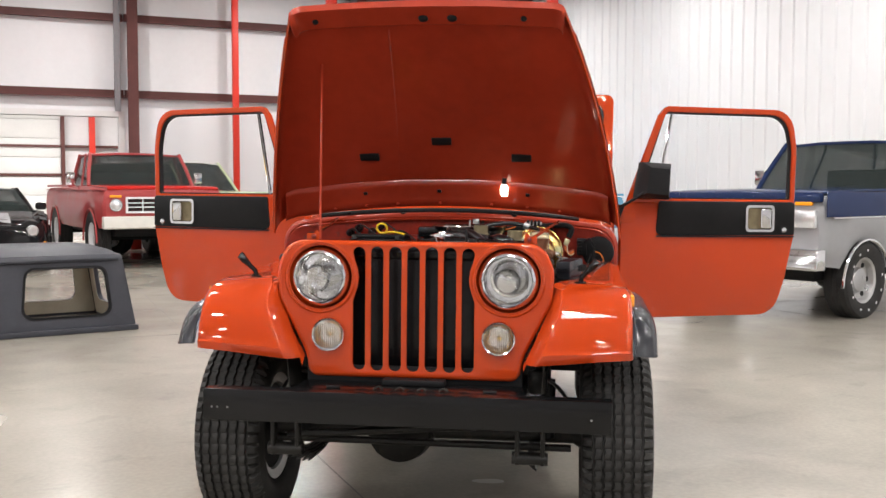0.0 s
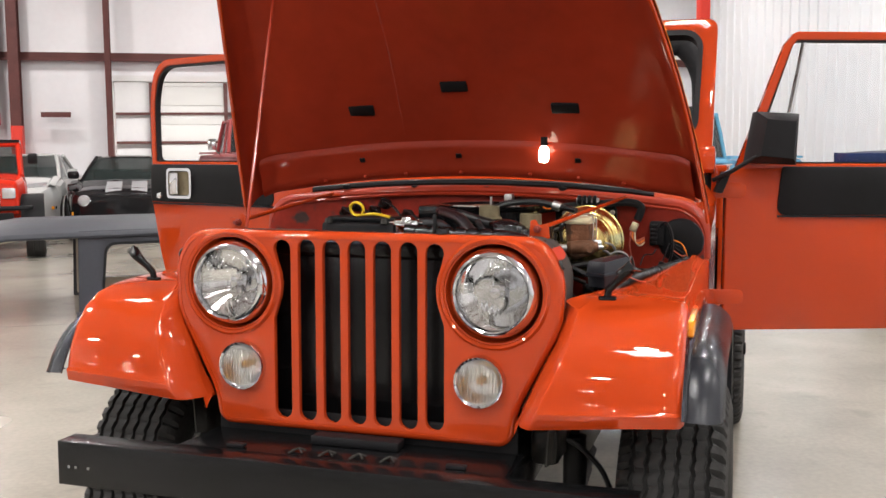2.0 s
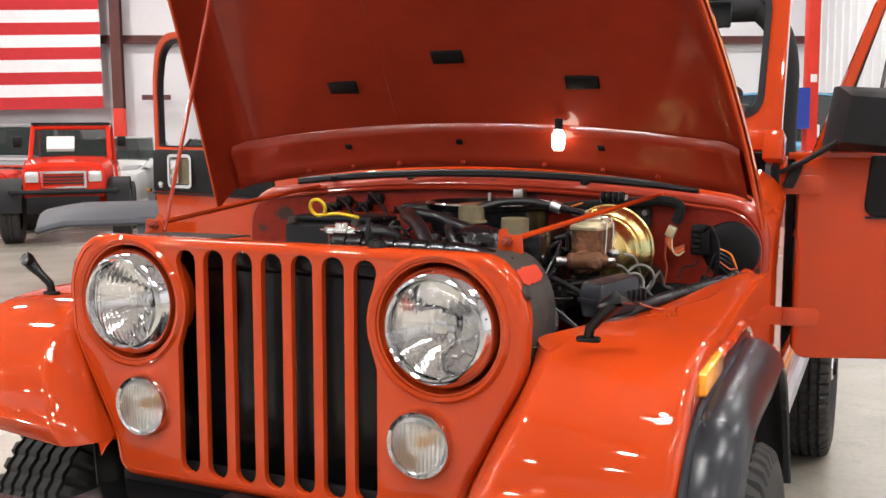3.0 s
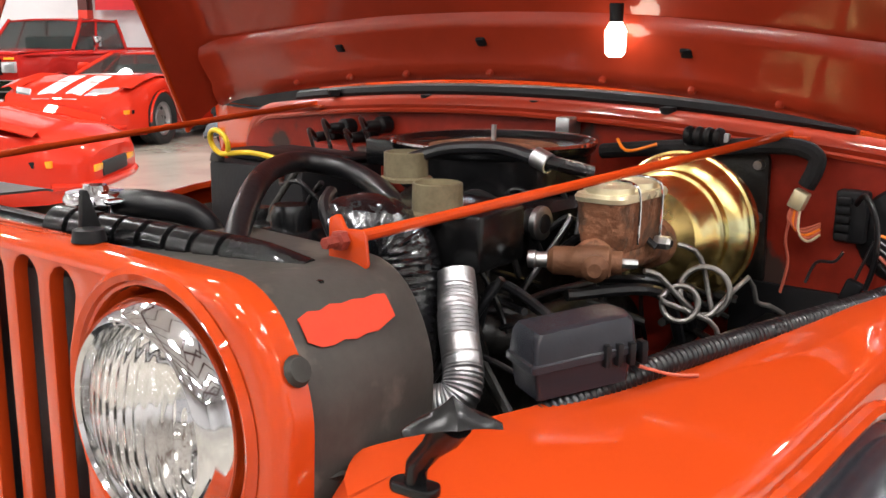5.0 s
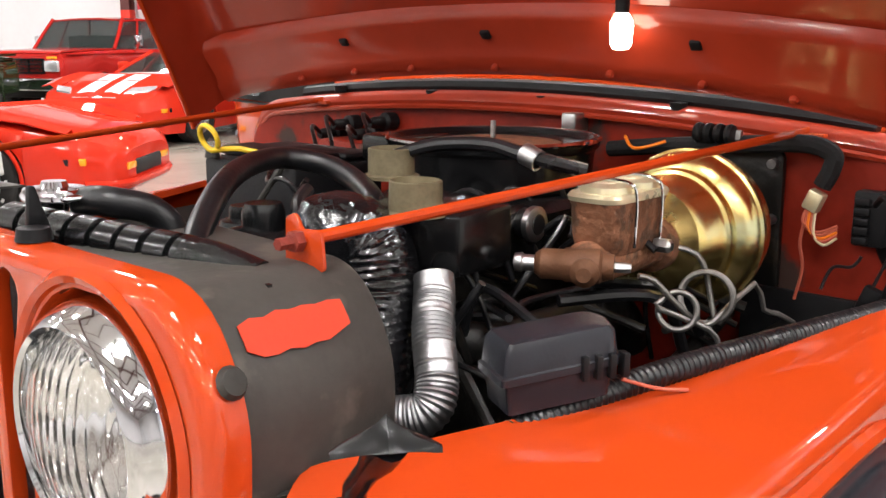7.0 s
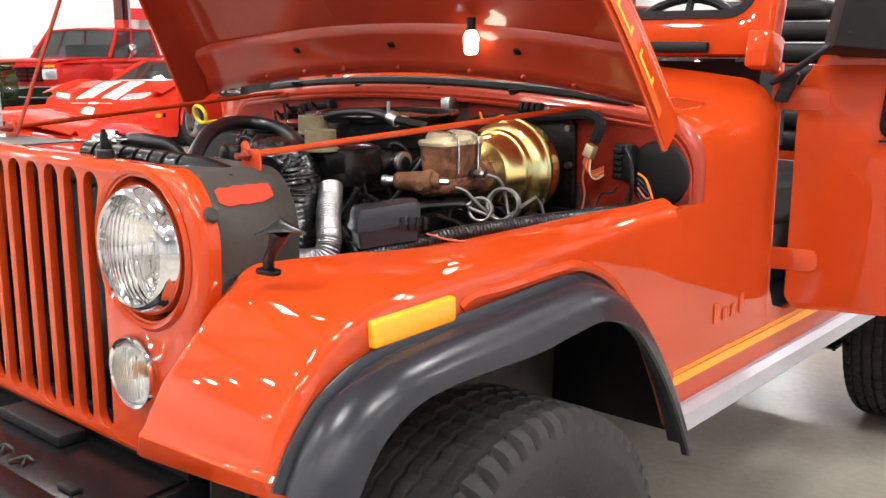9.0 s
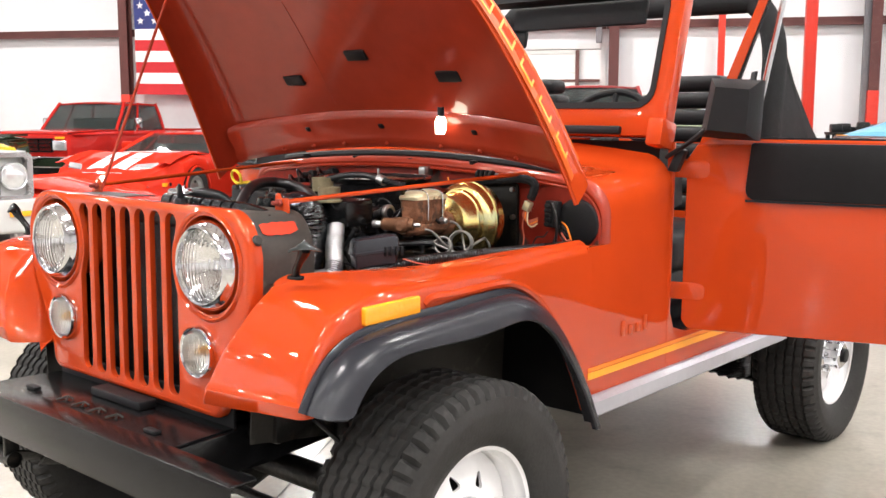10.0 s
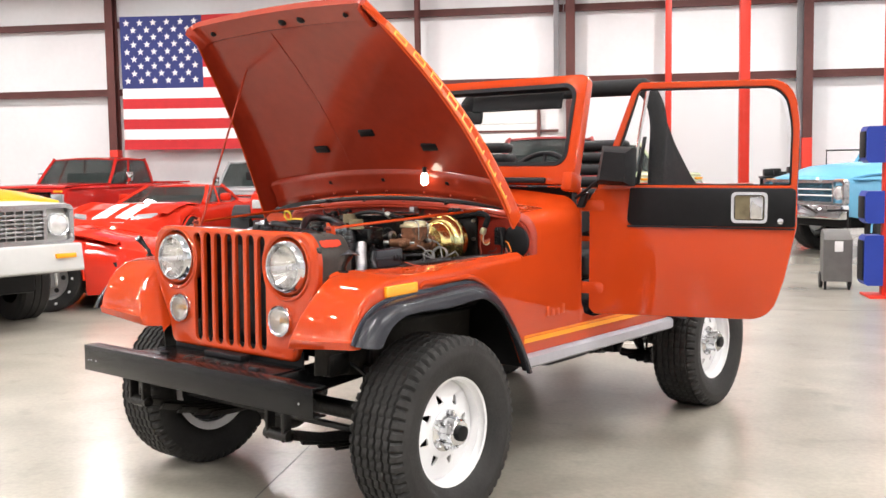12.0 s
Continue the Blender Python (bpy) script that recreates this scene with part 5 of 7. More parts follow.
def build_engine():
    # block, cover and accessories
    en = part("engine_block", box(-0.10, 0.26, 0.36, 0.93, 0.55, 1.01, 0.03), OILY, CAR, "oily black engine block")
    part("valve_cover", loft([[(0.10, 0.44, 1.00), (0.285, 0.44, 1.00), (0.285, 0.92, 1.00), (0.10, 0.92, 1.00)], [(0.10, 0.44, 1.055), (0.285, 0.44, 1.055), (0.285, 0.92, 1.055), (0.10, 0.92, 1.055)], [(0.12, 0.46, 1.07), (0.265, 0.46, 1.07), (0.265, 0.90, 1.07), (0.12, 0.90, 1.07)]]), BLACK, en, "glossy black valve cover")
    part("duct_box", prism([(0.26, 0.35), (0.385, 0.385), (0.372, 0.49), (0.16, 0.53)], "z", 1.035, 1.102, 0.006), BLACK, CAR, "glossy black air duct box")
    for x, y, z in ((0.334, 0.372, 1.135), (0.195, 0.478, 1.150)):
        part("filler_spout", lathe([(0.034, -0.036), (0.034, -0.032), (0.0285, -0.030), (0.028, 0.0), (0.026, 0.001), (0.0255, -0.016), (0.012, -0.018), (0, -0.018)], 28, "z", (x, y, z)), SPOUT, CAR, "worn olive metal spout")
    # air cleaner
    ax, ay, az = 0.124, 0.764, 1.133
    ac = part("air_cleaner", lathe([(0.0, -0.075), (0.124, -0.075), (0.144, -0.06), (0.149, -0.01), (0.155, -0.004), (0.157, 0.004), (0.154, 0.009), (0.146, 0.009), (0.140, 0.001), (0.100, -0.004), (0.050, -0.008), (0.040, 0.002), (0.018, 0.004), (0, 0.004)], 64, "z", (ax, ay, az)), BLACK, CAR, "round glossy black air cleaner")
    part("wing_nut", lathe([(0.004, 0.0), (0.004, 0.03), (0.0, 0.03)], 10, "z", (ax, ay, az)), STEEL, ac)
    part("bright_rim", sweep([(ax + 0.156 * math.cos(2 * math.pi * k / 64), ay + 0.156 * math.sin(2 * math.pi * k / 64), az + 0.007) for k in range(64)], 0.0035, 6, True), CHROME, ac)
    # brown reflections in the lid's recess, painted as its colour
    part("filter_lid", lathe([(0.0, 0.003), (0.06, 0.0025), (0.10, -0.0025), (0.10, -0.004)], 40, "z", (ax, ay, az + 0.002)), RUST_BROWN, ac, "rust-brown middle of the lid, reflections put into its colour")
    part("filter_snout", prism(rounded([(-0.09, 0.70), (0.0, 0.69), (0.02, 0.80), (-0.09, 0.81)], 0.01), "z", 1.09, 1.135, 0.008), BLACK, ac)
    # radiator top tank, cap, ribbed hose, big hoses
    rt = part("radiator_tank", box(-0.27, 0.28, 0.075, 0.145, 1.035, 1.085, 0.015, 3), BLACK, CAR, "black radiator top tank")
    part("radiator_cap", lathe([(0.0, 0.018), (0.012, 0.018), (0.014, 0.012), (0.030, 0.011), (0.033, 0.006), (0.033, 0.0), (0.026, -0.002), (0.024, -0.03), (0, -0.03)], 28, "z", (0.088, 0.105, 1.120)), CHROME, rt, "bare metal radiator cap")
    part("cap_ear", box(0.046, 0.130, 0.094, 0.116, 1.121, 1.127, 0.003), CHROME, rt)
    part("ribbed_duct", sweep([(0.10 + 0.00165 * k, 0.054 + 0.00045 * k, 1.103 - 0.0001 * k) for k in range(132)], 0.0195, 22, ridges=lambda l: 1.0 + 0.10 * (1 if (l / 0.030) % 1 < 0.80 else -1.3)), BLACK, CAR, "glossy black ribbed duct")
    tube("duct_end", [(0.31, 0.110, 1.092), (0.34, 0.118, 1.090), (0.385, 0.128, 1.082)], lambda l: 0.020 - 0.05 * l, BAG, segs=14)
    tube("radiator_hose", [(0.06, 0.12, 1.10), (0.115, 0.125, 1.118), (0.147, 0.140, 1.118), (0.160, 0.170, 1.108), (0.172, 0.186, 1.085), (0.178, 0.19, 1.05)], 0.0155, HOSE, "black rubber radiator hose", 14)
    tube("coolant_hose", [(0.262, 0.145, 1.05), (0.252, 0.155, 1.080), (0.229, 0.179, 1.100), (0.180, 0.242, 1.128), (0.115, 0.326, 1.136), (0.080, 0.405, 1.135), (0.119, 0.442, 1.126), (0.173, 0.439, 1.112), (0.232, 0.410, 1.098), (0.25, 0.40, 1.07)], 0.0135, HOSE, "thick black coolant hose", 14)
    tube("vacuum_hose", [(0.19, 0.465, 1.135), (0.24, 0.50, 1.155), (0.31, 0.52, 1.160), (0.372, 0.522, 1.150), (0.42, 0.56, 1.135)], 0.0085, HOSE)
    part("hose_clamp", moved(lathe([(0.010, -0.011), (0.0125, -0.011), (0.0125, 0.011), (0.010, 0.011)], 16, "x"), Matrix.Translation((0.372, 0.522, 1.150)) @ Matrix.Rotation(radians(20), 4, "Y")), STEEL, CAR)
    tube("dark_hose", [(0.30, 0.34, 1.02), (0.26, 0.30, 1.06), (0.22, 0.31, 1.10), (0.20, 0.34, 1.115)], 0.008, HOSE)
    # pump and bracket ahead of the block
    pu = part("steering_pump", lathe([(0.0, -0.06), (0.045, -0.06), (0.052, -0.05), (0.052, 0.03), (0.04, 0.045), (0, 0.045)], 24, "y", (0.185, 0.30, 1.03)), BLACK, CAR, "black pump with cap")
    part("pump_cap", lathe([(0, 0.03), (0.02, 0.03), (0.024, 0.02), (0.024, 0.0)], 18, "z", (0.185, 0.29, 1.075)), BLACK, pu)
    part("pump_bracket", prism([(0.10, 0.26), (0.27, 0.28), (0.27, 0.33), (0.10, 0.35)], "z", 1.00, 1.012, 0.002), OILY, pu)
    part("fan", lathe([(0.0, 0.0), (0.16, 0.0), (0.17, 0.02), (0.04, 0.05), (0, 0.05)], 14, "y", (0.06, 0.20, 0.86)), OILY, CAR)
    part("pulley", lathe([(0.0, 0.0), (0.075, 0.0), (0.06, 0.012), (0.075, 0.024), (0.0, 0.024)], 28, "y", (0.12, 0.32, 0.93)), OILY, CAR)
    part("fan_belt", sweep([(0.12 + 0.07 * math.cos(a) + 0.05 * math.sin(a), 0.332, 0.93 + 0.08 * math.sin(a)) for a in [2 * math.pi * k / 30 for k in range(30)]], 0.006, 6, True), HOSE, CAR)
    # battery and dipstick
    bt = part("battery", box(-0.365, -0.13, 0.60, 0.79, 0.86, 1.085, 0.008), SATIN, CAR, "black battery")
    part("battery_lid", box(-0.36, -0.135, 0.63, 0.70, 1.086, 1.102, 0.006), SATIN, bt)
    part("battery_lid", box(-0.36, -0.135, 0.71, 0.78, 1.086, 1.098, 0.006), SATIN, bt)
    for x in (-0.34, -0.16):
        part("terminal", lathe([(0.0, 0.014), (0.010, 0.014), (0.013, 0.0)], 12, "z", (x, 0.60, 1.085)), DUSTY, bt)
    lp = [(-0.206 + 0.020 * math.cos(a), 0.50 - 0.006 * math.sin(a), 1.133 + 0.019 * math.sin(a)) for a in [radians(-40 + 320 * k / 18) for k in range(19)]]
    tube("dipstick", lp + [(-0.165, 0.525, 1.118), (-0.125, 0.552, 1.108)], 0.0042, YELLOW, "yellow oil dipstick with ring handle", 8, 3)
    # heater snorkel: taped elbow and foil duct
    wrap = [(0.272, 0.326, 1.075), (0.300, 0.340, 1.082), (0.325, 0.352, 1.062), (0.334, 0.344, 1.02), (0.344, 0.324, 0.979), (0.358, 0.301, 0.933), (0.362, 0.295, 0.90)]
    wb = sweep(smooth_path([(x - 0.016, y - 0.020, z - 0.004) for x, y, z in wrap], 26), lambda l: 0.047, 44)
    wb.normal_update()
    for v in wb.verts:
        # crinkled folds of the tape, running slantwise round the elbow
        a = math.atan2(v.co.x - 0.335, v.co.y - 0.33)
        q = v.co.z * 720 + 2.6 * math.sin(a * 2.0 + 0.6) + 1.1 * math.sin(a * 4 + v.co.z * 60) + v.co.x * 90
        v.co += v.normal * (0.0011 * math.sin(q) + 0.0005 * math.sin(q * 1.7 + 2 * a) + 0.0016 * math.sin(a * 2 + v.co.z * 60))
    part("taped_elbow", wb, BAG, CAR, "elbow wrapped in crinkled black tape")
    tube("foil_duct", [(0.368, 0.362, 1.040), (0.376, 0.355, 1.026), (0.402, 0.325, 0.99), (0.427, 0.302, 0.951), (0.428, 0.287, 0.930), (0.405, 0.272, 0.922), (0.385, 0.262, 0.922)], 0.0215, ALUM, "ribbed aluminium foil duct", 22, 24, lambda l: 1 + 0.04 * math.sin(l * 1400) if l > 0.02 else 1)
    # washer cover box and loom
    wb = loft([[Vector((0.546, 0.318, 1.004 + 0.10 * a)) + Vector((0.50, 0.866, 0)) * a + Vector((-0.866, 0.50, 0)) * b + Vector((0, 0, c * 0.8)) for a, b in rounded([(-0.055 * g, -0.030 * g), (0.055 * g, -0.030 * g), (0.062 * g, 0), (0.055 * g, 0.030 * g), (-0.055 * g, 0.030 * g)], [0.004, 0.012, 0.02, 0.012, 0.004], 4)] for c, g in ((-0.045, 0.88), (-0.012, 0.94), (-0.010, 1.03), (-0.002, 1.03), (0.0, 0.98), (0.026, 0.94), (0.034, 0.86), (0.036, 0.7))])
    wbx = part("washer_cover", wb, FLARE, CAR, "moulded black plastic cover")
    for k in range(4):
        q = Vector((0.546, 0.318, 0.990)) + Vector((0.50, 0.866, 0)) * (0.02 + 0.013 * k) + Vector((0.866, -0.50, 0)) * 0.029
        part("cover_rib", moved(box(-0.003, 0.003, -0.006, 0.006, 0, 0.022, 0.001), Matrix.Translation(q) @ Matrix.Rotation(radians(60), 4, "Z")), SATIN, wbx)
    tube("wire_loom", [(0.50, 0.16, 0.915), (0.528, 0.22, 0.935), (0.548, 0.27, 0.948), (0.566, 0.33, 0.958), (0.583, 0.39, 0.966), (0.600, 0.45, 0.971), (0.638, 0.598, 0.974), (0.672, 0.745, 0.974), (0.700, 0.90, 0.973)], 0.0125, HOSE, "corrugated black wire loom", 12, 70, lambda l: 1 + 0.07 * math.sin(l * 850))
    tube("wire", [(0.59, 0.37, 0.98), (0.61, 0.40, 0.968), (0.625, 0.43, 0.962)], 0.0018, COPPER)
    # brake master cylinder and booster
    bo = part("brake_booster", lathe([(0.0, -0.115), (0.035, -0.115), (0.05, -0.105), (0.075, -0.100), (0.083, -0.090), (0.086, -0.055), (0.089, -0.050), (0.094, -0.048), (0.096, -0.035), (0.108, -0.030), (0.116, -0.020), (0.118, -0.006), (0.122, -0.004), (0.122, 0.004), (0.117, 0.006), (0.110, 0.04), (0.08, 0.06), (0, 0.06)], 56, "y", (0.0, 0.0, 0.0)), GOLD, CAR, "gold zinc-plated brake booster")
    bo.matrix_basis = Matrix.Translation((0.408, 0.835, 1.029)) @ Matrix.Diagonal((0.90, 1.0, 0.90, 1))
    ms = part("master_cylinder", loft([[(0.432 + x, 0.63 + y, z) for x, y in rounded([(-0.032 * g, -0.062 * g), (0.032 * g, -0.062 * g), (0.032 * g, 0.062 * g), (-0.032 * g, 0.062 * g)], 0.018, 4)] for z, g in ((1.035, 0.8), (1.045, 0.95), (1.062, 1.0), (1.092, 1.03), (1.096, 1.06), (1.098, 1.06))]), RUST_BROWN, CAR, "rusty cast brake master cylinder")
    ms.matrix_basis = Matrix.Translation((-0.010, 0, 0))
    part("cylinder_bore", lathe([(0.0, 0.545), (0.020, 0.548), (0.026, 0.56), (0.026, 0.70), (0.034, 0.705), (0.034, 0.722), (0, 0.722)], 22, "y", (0.432, 0, 1.028)), RUST_BROWN, ms)
    part("reservoir_lid", loft([[(0.432 + x, 0.63 + y, z) for x, y in rounded([(-0.036 * g, -0.068 * g), (0.036 * g, -0.068 * g), (0.036 * g, 0.068 * g), (-0.036 * g, 0.068 * g)], 0.022, 5)] for z, g in ((1.0985, 1.0), (1.104, 1.02), (1.108, 0.97), (1.108, 0.90))]), LIDM, ms, "cream zinc reservoir lid")
    for y in (0.600, 0.662):
        part("lid_dome", lathe([(0.030, 1.106), (0.0295, 1.115), (0.024, 1.119), (0.014, 1.1195), (0.010, 1.116), (0.0, 1.115)], 28, "z", (0.432, y, 0)), LIDM, ms)
    for y in (0.602, 0.660):
        part("bail_wire", sweep(smooth_path([(0.398, y, 1.05), (0.394, y, 1.10), (0.40, y, 1.119), (0.432, y, 1.122), (0.464, y, 1.119), (0.470, y + 0.004, 1.10), (0.468, y + 0.006, 1.045)], 5), 0.0022, 8), CHROME, ms)
    va = part("valve_block", lathe([(0.0, -0.045), (0.012, -0.045), (0.017, -0.038), (0.017, -0.015), (0.019, -0.012), (0.019, 0.025), (0.014, 0.028), (0.014, 0.040), (0, 0.040)], 20, "y", (0.0, 0.0, 0.0)), BRASS, CAR, "corroded brass brake valve")
    va.matrix_basis = Matrix.Translation((0.448, 0.506, 1.040)) @ Matrix.Rotation(radians(-62), 4, "Z")
    part("valve_boss", lathe([(0.0, 0.030), (0.008, 0.030), (0.011, 0.026), (0.016, 0.02), (0.016, 0.0)], 16, "x", (0.0, 0.01, -0.004)), BRASS, va)
    part("flare_nut", lathe([(0.0, 0.058), (0.005, 0.058), (0.006, 0.052), (0.006, 0.040)], 6, "y"), STEEL, va)
    part("valve_plug", lathe([(0.0, -0.07), (0.010, -0.068), (0.011, -0.06), (0.009, -0.058), (0.009, -0.046)], 14, "y"), STEEL, va)
    part("flare_nut", lathe([(0.0, 0.0), (0.009, 0.0), (0.009, 0.018), (0.005, 0.022)], 6, "x", (0.464, 0.665, 1.040)), STEEL, ms)

    def coil(c, r, turns, pitch, a0, axis):
        n = int(16 * turns)
        ax = Vector(axis).normalized()
        u = ax.orthogonal().normalized()
        w = ax.cross(u)
        return [Vector(c) + (u * math.cos(a0 + 2 * math.pi * k / 16) + w * math.sin(a0 + 2 * math.pi * k / 16)) * r + ax * (pitch * k / 16) for k in range(n + 1)]
    c1 = coil((0.520, 0.676, 0.984), 0.030, 2.0, 0.012, 1.2, (0.30, -0.92, 0.22))
    tube("brake_pipe", [(0.484, 0.667, 1.040), (0.505, 0.672, 1.034), (0.515, 0.68, 1.01)] + c1 + [(0.552, 0.731, 0.996), (0.559, 0.747, 0.962), (0.57, 0.762, 0.956), (0.58, 0.79, 0.94)], 0.0034, DULL, "coiled steel brake pipe", 8, 2)
    c2 = coil((0.522, 0.598, 0.984), 0.021, 1.6, 0.010, 2.0, (0.50, -0.82, 0.25))
    tube("brake_pipe", [(0.497, 0.553, 1.028), (0.508, 0.568, 1.022), (0.522, 0.580, 1.003)] + c2 + [(0.553, 0.615, 0.965), (0.563, 0.622, 0.945), (0.565, 0.63, 0.92)], 0.0034, DULL, "coiled steel brake pipe", 8, 2)
    # vacuum valve on the booster side
    cv = part("check_valve", lathe([(0.0, -0.012), (0.017, -0.012), (0.019, -0.008), (0.019, 0.0), (0.016, 0.003), (0.016, 0.012), (0.012, 0.016), (0, 0.016)], 20, "x", (0.312, 0.602, 1.056)), HOSE, CAR)
    part("valve_ring", lathe([(0.020, 0.002), (0.0225, 0.004), (0.0225, 0.012), (0.020, 0.014), (0.012, 0.015)], 24, "x", (0.312, 0.602, 1.056)), STEEL, cv)
    part("valve_nipple", lathe([(0.0, -0.030), (0.006, -0.030), (0.009, -0.024), (0.006, -0.022), (0.010, -0.012)], 14, "x", (0.312, 0.602, 1.056)), SATIN, cv)
    part("valve_hose", sweep(smooth_path([(0.300, 0.600, 1.055), (0.275, 0.585, 1.044), (0.24, 0.57, 1.02), (0.22, 0.56, 0.98)], 6), 0.011, 12), HOSE, CAR)
    # reservoir, cables and fittings seen through the hose loop
    rs = part("fluid_reservoir", lathe([(0.0, 0.030), (0.018, 0.030), (0.020, 0.024), (0.020, 0.014), (0.032, 0.010), (0.036, 0.0), (0.036, -0.05), (0.03, -0.07), (0, -0.07)], 28, "z", (-0.035, 0.43, 1.030)), BLACK, CAR, "glossy black fluid reservoir")
    part("reservoir_clip", box(-0.052, -0.018, 0.388, 0.394, 1.005, 1.018, 0.002), STEEL, rs)
    tube("cable", [(0.022, 0.45, 1.113), (0.0, 0.44, 1.08), (-0.016, 0.43, 1.045), (0.02, 0.41, 1.015), (0.083, 0.40, 1.03)], 0.0042, DUSTY)
    tube("cable", [(0.06, 0.46, 1.10), (0.02, 0.47, 1.06), (0.03, 0.48, 1.0)], 0.004, HOSE)
    tube("cable", [(-0.06, 0.50, 1.10), (-0.02, 0.46, 1.09), (0.04, 0.44, 1.10), (0.07, 0.46, 1.06)], 0.0035, HOSE)
    part("alternator", lathe([(0.0, -0.05), (0.05, -0.05), (0.062, -0.04), (0.064, 0.04), (0.05, 0.055), (0, 0.055)], 30, "y", (0.06, 0.40, 0.985)), OILY, CAR)
    for k in range(5):
        tube("spark_lead", [(0.10 + 0.03 * k, 0.50 + 0.05 * k, 1.05), (0.16 + 0.025 * k, 0.49 + 0.06 * k, 1.085), (0.27, 0.52 + 0.06 * k, 1.04), (0.29, 0.53 + 0.07 * k, 0.98)], 0.0045, HOSE)
    # hood rest on the grille top
    hr = part("hood_rest", prism([(0.028, 1.106), (0.052, 1.106), (0.038, 1.150), (0.032, 1.150)], "x", 0.178, 0.186, 0.002), SATIN, CAR)
    part("rest_pad", lathe([(0.0, 0.012), (0.014, 0.011), (0.016, 0.0)], 18, "z", (0.205, 0.024, 1.106)), SATIN, hr)
    # heater pipes and cable ends on the firewall
    for k, (x, z) in enumerate(((-0.44, 1.095), (-0.40, 1.115), (-0.34, 1.10), (-0.30, 1.125), (-0.22, 1.09))):
        part("cable_end", lathe([(0.0, 0.925), (0.008, 0.925), (0.011, 0.935), (0.011, 0.96), (0.017, 0.965), (0.017, 0.99)], 14, "y", (x, 0, z)), SATIN, CAR)
        tube("cable", [(x, 0.93, z), (x + 0.03, 0.88, z + 0.02), (x + 0.10, 0.83, z - 0.02), (x + 0.14, 0.80, z - 0.08)], 0.004, HOSE)
    part("wiper_motor", lathe([(0.0, -0.05), (0.022, -0.045), (0.024, 0.03), (0.015, 0.05), (0, 0.05)], 20, "x", (-0.05, 0.965, 1.10)), DUSTY, CAR)
    # firewall gear
    part("booster_plate", prism(rounded([(0.28, 0.92), (0.478, 0.92), (0.475, 1.130), (0.28, 1.130)], 0.015), "y", 0.978, 0.990, 0.003), OILY, CAR, "black booster mounting plate")
    for x, z in ((0.462, 1.110), (0.464, 1.03), (0.31, 1.105)):
        part("plate_bolt", lathe([(0, 0.966), (0.007, 0.966), (0.008, 0.978)], 8, "y", (x, 0, z)), STEEL, CAR)
    rk = part("hose_bracket", box(0.352, 0.424, 0.945, 0.955, 1.128, 1.156, 0.003), STEEL, CAR)
    for k in range(4):
        part("rubber_coil", lathe([(0.0, 0.0), (0.013, 0.0), (0.015, 0.005), (0.013, 0.010), (0, 0.010)], 14, "x", (0.358 + k * 0.016, 0.94, 1.150)), SATIN, CAR)
    tube("harness", [(0.20, 0.965, 1.112), (0.303, 0.958, 1.125), (0.432, 0.955, 1.137), (0.515, 0.955, 1.143), (0.550, 0.955, 1.132), (0.551, 0.953, 1.112), (0.541, 0.952, 1.088)], 0.0125, CANVAS, "taped black wire harness")
    part("harness_plug", moved(box(-0.011, 0.011, -0.010, 0.010, -0.016, 0.012, 0.003), Matrix.Translation((0.534, 0.950, 1.070)) @ Matrix.Rotation(radians(22), 4, "Y")), LIDM, CAR, "cream harness plug")
    for k, m in enumerate((COPPER, COPPER, ORANGE, COPPER, LIDM)):
        tube("wire", [(0.524 + 0.003 * k, 0.950, 1.058), (0.522 + 0.004 * k, 0.943, 1.040 - 0.004 * k), (0.540 + 0.003 * k, 0.945, 1.026 - 0.004 * k), (0.565, 0.955, 1.036 - 0.004 * k)], 0.0022, m, steps=4, segs=6)
    fb = part("fuse_block", box(0.578, 0.622, 0.968, 0.994, 1.010, 1.085, 0.005), SATIN, CAR, "black fuse block on the firewall")
    for k in range(5):
        part("fuse_cover", box(0.582, 0.602, 0.960, 0.969, 1.014 + 0.013 * k, 1.024 + 0.013 * k, 0.002), SATIN, fb)
    for k in range(5):
        tube("wire", [(0.65, 0.95, 1.03 - 0.01 * k), (0.68, 0.93, 1.02 - 0.012 * k), (0.695, 0.93, 0.985), (0.70, 0.94, 0.95)], 0.0024, (ORANGE, HOSE, HOSE, COPPER, HOSE)[k], steps=5, segs=6)
    # flat black disc filling the dark outer corner of the firewall
    part("firewall_disc", lathe([(0.0, 0.982), (0.030, 0.981), (0.052, 0.983), (0.066, 0.988), (0.070, 0.994)], 36, "y", (0.672, 0, 1.025)), SATIN, CAR, "flat black disc at the outer end of the firewall")
    tube("wire_loop", [(0.612, 0.952, 1.07), (0.632, 0.925, 1.085), (0.650, 0.920, 1.05), (0.652, 0.922, 1.0), (0.640, 0.93, 0.955)], 0.004, HOSE)
    tube("wire", [(0.524, 0.95, 1.05), (0.520, 0.945, 1.01), (0.526, 0.945, 0.975), (0.520, 0.94, 0.93)], 0.0022, COPPER)
    tube("wire", [(0.60, 0.955, 1.0), (0.59, 0.95, 0.985), (0.565, 0.95, 0.98), (0.555, 0.94, 0.95)], 0.0022, HOSE)
    part("relay", moved(box(-0.012, 0.012, -0.008, 0.008, -0.018, 0.018, 0.003), Matrix.Translation((0.618, 0.945, 0.945)) @ Matrix.Rotation(radians(20), 4, "Y")), SATIN, CAR)
    tube("wire", [(0.622, 0.945, 0.965), (0.63, 0.95, 0.99), (0.64, 0.955, 1.02)], 0.0022, HOSE)
    tube("wire", [(0.614, 0.94, 0.925), (0.59, 0.93, 0.91), (0.56, 0.92, 0.905)], 0.0022, HOSE)
